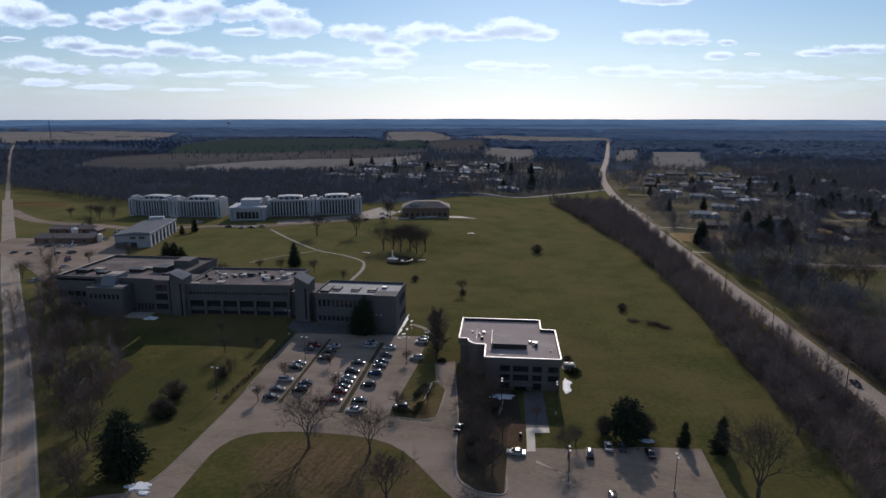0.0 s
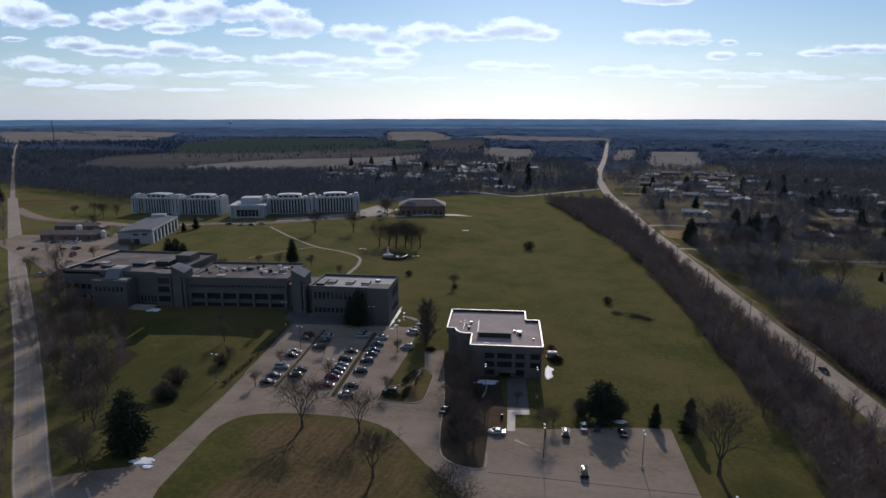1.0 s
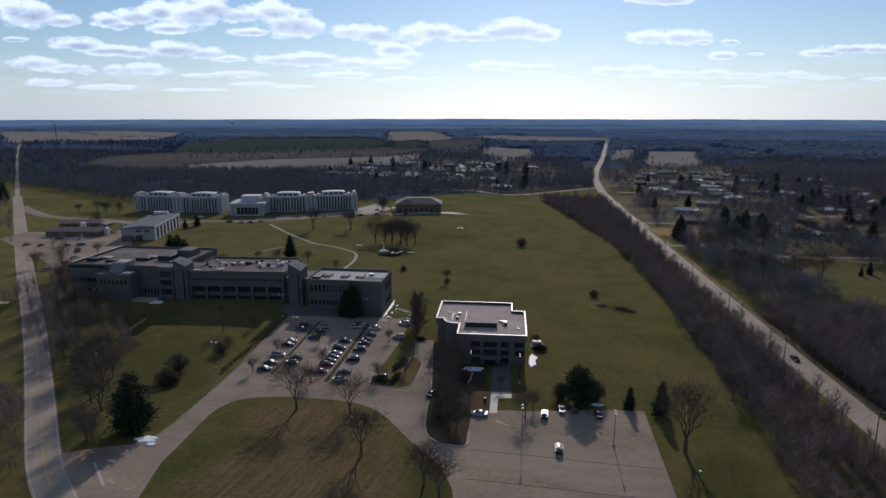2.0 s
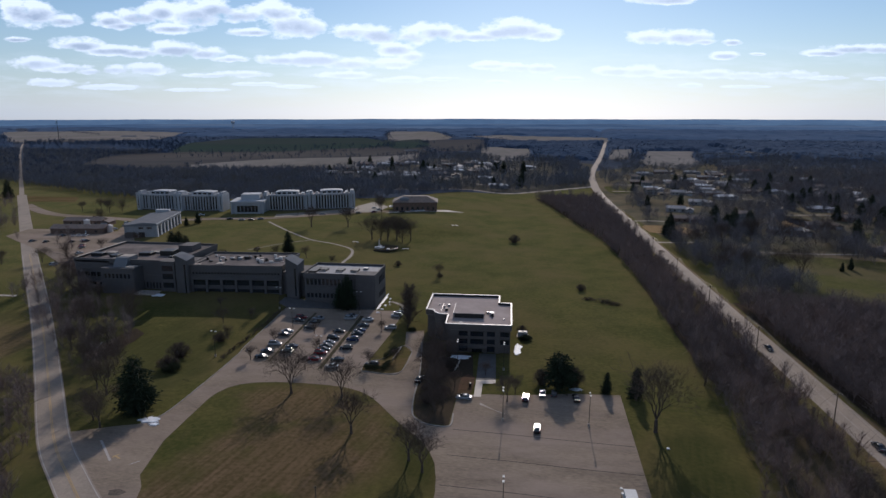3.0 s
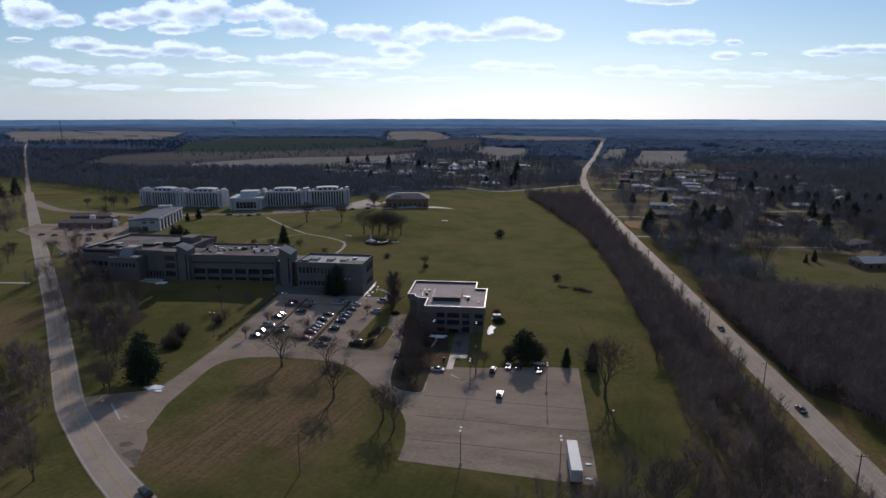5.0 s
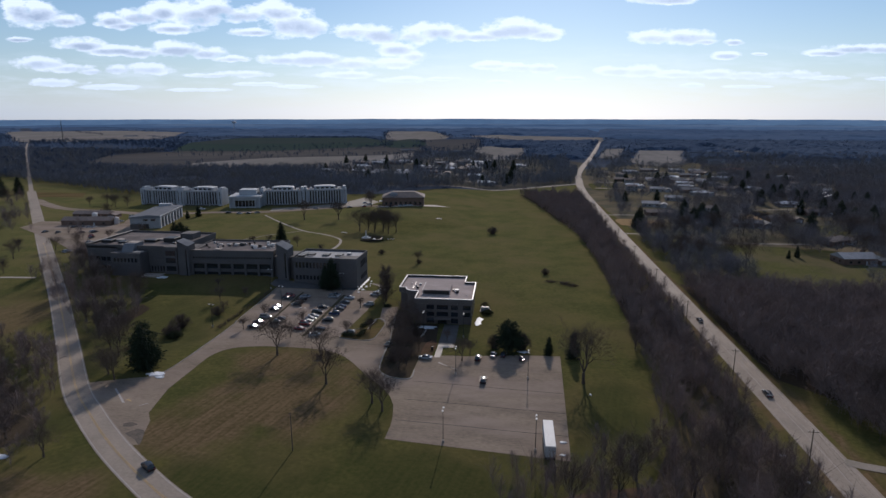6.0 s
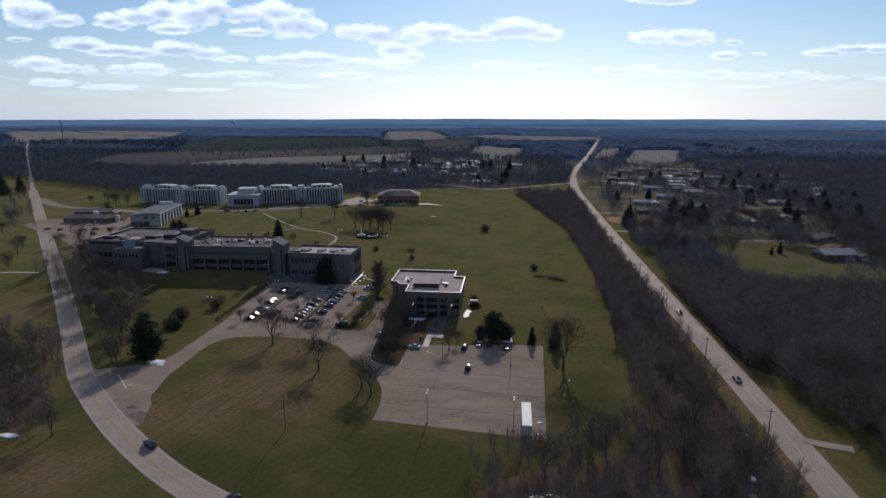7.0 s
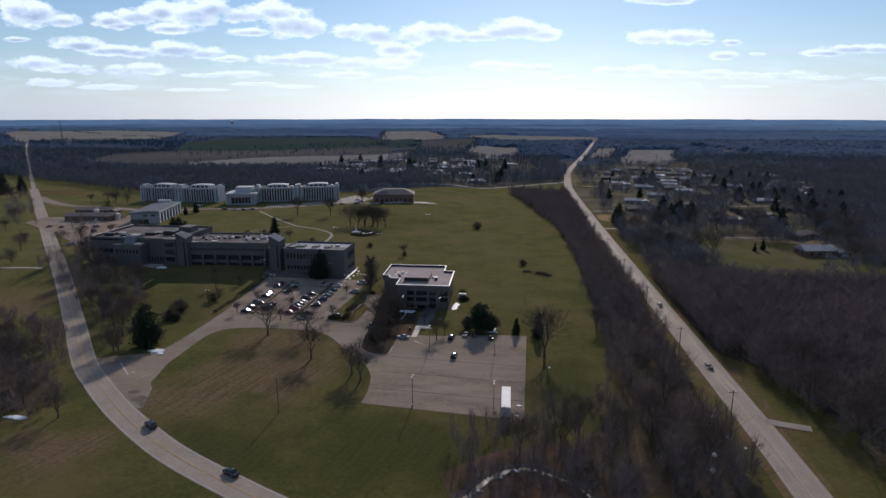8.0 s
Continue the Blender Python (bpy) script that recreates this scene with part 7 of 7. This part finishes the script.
def snow(x, y, w, d, seed, label="melting snow patch on the grass"):
    """A thin ragged patch of snow."""
    r = random.Random(seed)
    bm = bmesh.new()
    n = 22
    c = bm.verts.new((x, y, ter(x, y) + 0.30))
    ring, low = [], []
    for k in range(n):
        a = k * math.tau / n
        f = r.uniform(0.6, 1.1)
        px, py = x + w * f * math.cos(a), y + d * f * math.sin(a)
        ring.append(bm.verts.new((x + (px - x) * 0.9, y + (py - y) * 0.9, ter(px, py) + 0.24)))
        low.append(bm.verts.new((px, py, ter(px, py) + 0.02)))
    for k in range(n):
        j = (k + 1) % n
        bm.faces.new((c, ring[k], ring[j]))
        bm.faces.new((ring[k], low[k], low[j], ring[j]))
    return tagged(part("snow_patch", bm, M_SNOW), label, "snow", "snow patches")


for k, (x, y, w, d) in enumerate(((-94.5, -12.5, 3.2, 2.0), (-92.0, -14.6, 1.6, 0.9), (-104.5, -62.5, 4.0, 1.2), (84.0, -36.5, 0.9, 1.4), (85.0, -47.5, 0.5, 0.5), (20.8, 22.0, 2.2, 1.0), (31.6, -37.5, 1.0, 0.5), (31.2, -43.5, 0.9, 0.4), (-16, 42.5, 4.0, 2.2), (87.5, -53.0, 0.5, 0.5), (79, -57, 0.6, 1.4), (76.5, -64, 0.8, 1.0), (68, 8, 0.9, 0.5), (41, -9, 0.4, 0.4), (-152, 84.5, 3.6, 1.8), (-46, 92.5, 1.3, 0.4), (-90, 38, 0.5, 0.5))):
    snow(x, y, w, d, 100 + k)
# creek at the wood's edge
M_WATER = mat("shallow creek water", (0.085, 0.080, 0.074), (0.04, 0.039, 0.037), 0.5, 3, 0.4, bump=0.02, world=True)
M_WATER.node_tree.nodes["Principled BSDF"].inputs["Specular IOR Level"].default_value = 0.12
M_BANK = mat("dark wet bank", (0.030, 0.024, 0.019), (0.020, 0.017, 0.014), 0.3, 2, 0.9, bump=0.1, world=True)
M_REDLITTER = mat("russet leaf litter", (0.105, 0.066, 0.046), (0.060, 0.042, 0.031), 0.15, 1.5, 0.95, bump=0.1, world=True, col3=(0.05, 0.046, 0.022), big=0.06)
CREEK = [(15.5, -92), (18, -86.5), (21.4, -80.9), (25.4, -74.2), (29.9, -70.2), (33.9, -69.0), (38.5, -70.6), (46, -76), (52, -88)]
structure("creek_floor", patch([(14, -74), (24, -64), (36, -58), (52, -54), (60, -60), (58, -78), (44, -84), (30, -82), (22, -92)], 0.03, smooth=5), M_REDLITTER, "russet leaf litter beside the creek", "woodland floor")
structure("creek_bank", ribbon(CREEK, -2.8, 1.5, 0.045, 2), M_BANK, "dark wet bank of the creek", "bank")
structure("creek", ribbon(CREEK[:5], -0.5, 0.7, 0.06, 2), M_WATER, "narrow creek with wet banks", "water")
structure("creek_upper", ribbon(CREEK[4:], -0.2, 0.2, 0.06, 2), M_WATER, "upper reach of the narrow creek", "water")
for k, (x, y, a, b) in enumerate(((23.5, -79.0, 0.9, 0.5), (27.6, -73.4, 0.8, 0.4), (31.5, -70.6, 0.7, 0.3), (34.6, -69.9, 0.8, 0.3), (37.6, -70.9, 0.5, 0.3))):
    snow(x, y, a, b, 300 + k, "thin snow along the creek")
# painted stop line and arrows where the drive meets the road, worn bays in the car park
def strip(p, q, half):
    d = Vector((q[0] - p[0], q[1] - p[1])).normalized()
    n = Vector((-d.y, d.x)) * half
    return [(p[0] + n.x, p[1] + n.y), (p[0] - n.x, p[1] - n.y), (q[0] - n.x, q[1] - n.y), (q[0] + n.x, q[1] + n.y)]


for p, q, half in (((-100.4, -23.9), (-92.0, -32.2), 0.28), ((-86.5, -33.2), (-84.9, -31.4), 0.15)):
    structure("stop_line", patch(strip(p, q, half), 0.065), M_LINE, "worn white stop line", "road marking")
structure("turn_arrow", patch([(-92.6, -30.2), (-91.5, -29.0), (-91.8, -30.0), (-90.2, -30.9), (-90.4, -31.3), (-92.1, -30.4), (-92.4, -31.2)], 0.065), M_YELLOW, "worn orange painted arrow", "road marking")
M_MUD = mat("churned mud", (0.105, 0.085, 0.066), (0.045, 0.037, 0.030), 0.5, 3, 0.85, bump=0.06, world=True)
for poly in ([(-84.4, -43.2), (-82.6, -42.3), (-80.2, -43.3), (-81.2, -44.6), (-83.4, -44.9)], [(-80.6, -48.2), (-78.8, -45.4), (-76.6, -46.0), (-74.6, -49.8), (-73.6, -53.0), (-76.2, -50.6)]):
    structure("mud_patch", patch(poly, 0.07, smooth=1.5), M_MUD, "churned mud where the drive meets the lawn", "mud")
for k in range(3):
    y = -8 - k * 12.5
    structure("crack_seal", ribbon([(-12.8, y + 1.5), (4, y + 0.6), (18, y - 0.4), (33, y - 1.2)], -0.1, 0.1, 0.06, 4), mat("tar seal", (0.045, 0.042, 0.040), (0.035, 0.033, 0.031), 1, 5, 0.97, world=True), "dark tar-filled joint across the car park", "road marking")
M_MEDIAN = mat("worn median grass", (0.066, 0.058, 0.036), (0.042, 0.038, 0.026), 0.4, 2, 0.95, world=True)
structure("planting_strip", patch([(-60.9, 26.5), (-59.5, 26.5), (-59.5, 80), (-60.9, 80)], 0.07), M_MEDIAN, "narrow dull grass planting strip between the car rows", "flower bed")
structure("planting_strip_west", patch([(-79.6, 30), (-78.6, 30), (-78.6, 78), (-79.6, 78)], 0.07), M_MEDIAN, "narrow dull grass planting strip between the car rows", "flower bed")
structure("russet_bed", patch([(-14.0, 15.0), (-10.2, 14.4), (-9.8, 27.0), (-12.0, 29.0), (-13.8, 26.0)], 0.12, smooth=3), M_REDLITTER, "russet mulch beside the entrance walk", "flower bed")
structure("litter_strip", patch([(-146, 30), (-143.5, 40), (-140.5, 51), (-134.5, 47), (-134, 40), (-136, 27), (-140, 22)], 0.09, smooth=4), M_LITTER, "bare leaf litter under the lawn trees", "bare ground")
log = thing("fallen_log", "pale fallen log on the leaf litter", "log", pose(-144, 35.3, ter(-144, 35.3) + 0.28, 0, 0, 108))
part("trunk", tubes(((-2.4, 0, 0), (2.2, 0.1, 0.05), 0.26, 0.2, 9)), M_GYMWALL, log)
part("stub", tubes(((0.8, 0, 0.1), (1.3, 0.3, 0.6), 0.09, 0.05, 6)), M_GYMWALL, log)
structure("worn_patch", patch([(-7, 8.5), (2, 3.0), (-1.5, 4.8), (-6.8, 9.6)], 0.065), M_CONC, "pale worn patch on the asphalt", "pavement")

def car_park_hedge(x, y):
    f = (y - 29.5) / 50.4
    return 0 < f < 1 and abs(x - (-95.4 + 3.0 * f)) < 0.7


wood("car_park_hedge", "low clipped bare hedge along the car park", M_TWIG, car_park_hedge, (-98, -88, 26, 82), 420, 1.4, 26, 91, 2.0)
def snow_strip(p, q, left, right, seed, label):
    """A thin ragged band of snow from p to q, so wide to its left and right."""
    r = random.Random(seed)
    d = Vector((q[0] - p[0], q[1] - p[1], 0))
    n = max(8, int(d.length / 0.8))
    side = Vector((d.y, -d.x, 0)).normalized()
    bm = bmesh.new()
    rows = []
    for i in range(n + 1):
        c = Vector((p[0], p[1], 0)) + d * (i / n)
        taper = min(1.0, 4 * i / n + 0.15, 4 * (n - i) / n + 0.15)
        a, b = left * taper * (0.8 + 0.4 * noise.noise(Vector((i * 0.3, seed, 0)))), right * taper * (0.85 + 0.7 * noise.noise(Vector((i * 0.24, seed + 9, 0))) + r.uniform(-0.06, 0.06))
        row = []
        for off, lift in ((-a, 0.08), (-a * 0.5, 0.20), (b * 0.4, 0.22), (b, 0.08)):
            v = c + side * off
            row.append(bm.verts.new((v.x, v.y, ter(v.x, v.y) + lift)))
        rows.append(row)
    for i in range(n):
        for j in range(3):
            bm.faces.new((rows[i][j], rows[i][j + 1], rows[i + 1][j + 1], rows[i + 1][j]))
    bmesh.ops.recalc_face_normals(bm, faces=bm.faces[:])
    return tagged(part("snow_patch", bm, M_SNOW), label, "snow", "snow patches")


snow_strip((-56.6, 88.0), (-56.7, 113.0), 0.4, 0.9, 500, "bright old snow along the wing wall")
for k, (x, y, w, d) in enumerate(((-54.4, 90.0, 0.9, 0.8), (-54.2, 95.5, 0.6, 1.3), (-53.4, 100.5, 0.5, 0.9), (-54.0, 105.0, 0.5, 1.2), (-52.6, 97.0, 0.3, 0.5), (-55.2, 85.5, 1.0, 0.6))):
    snow(x, y, w, d, 510 + k, "melting snow on the grass beside the wing")
snow_strip((2.6, 46.5), (3.0, 57.5), 1.0, 1.9, 502, "old snow along the office wall")
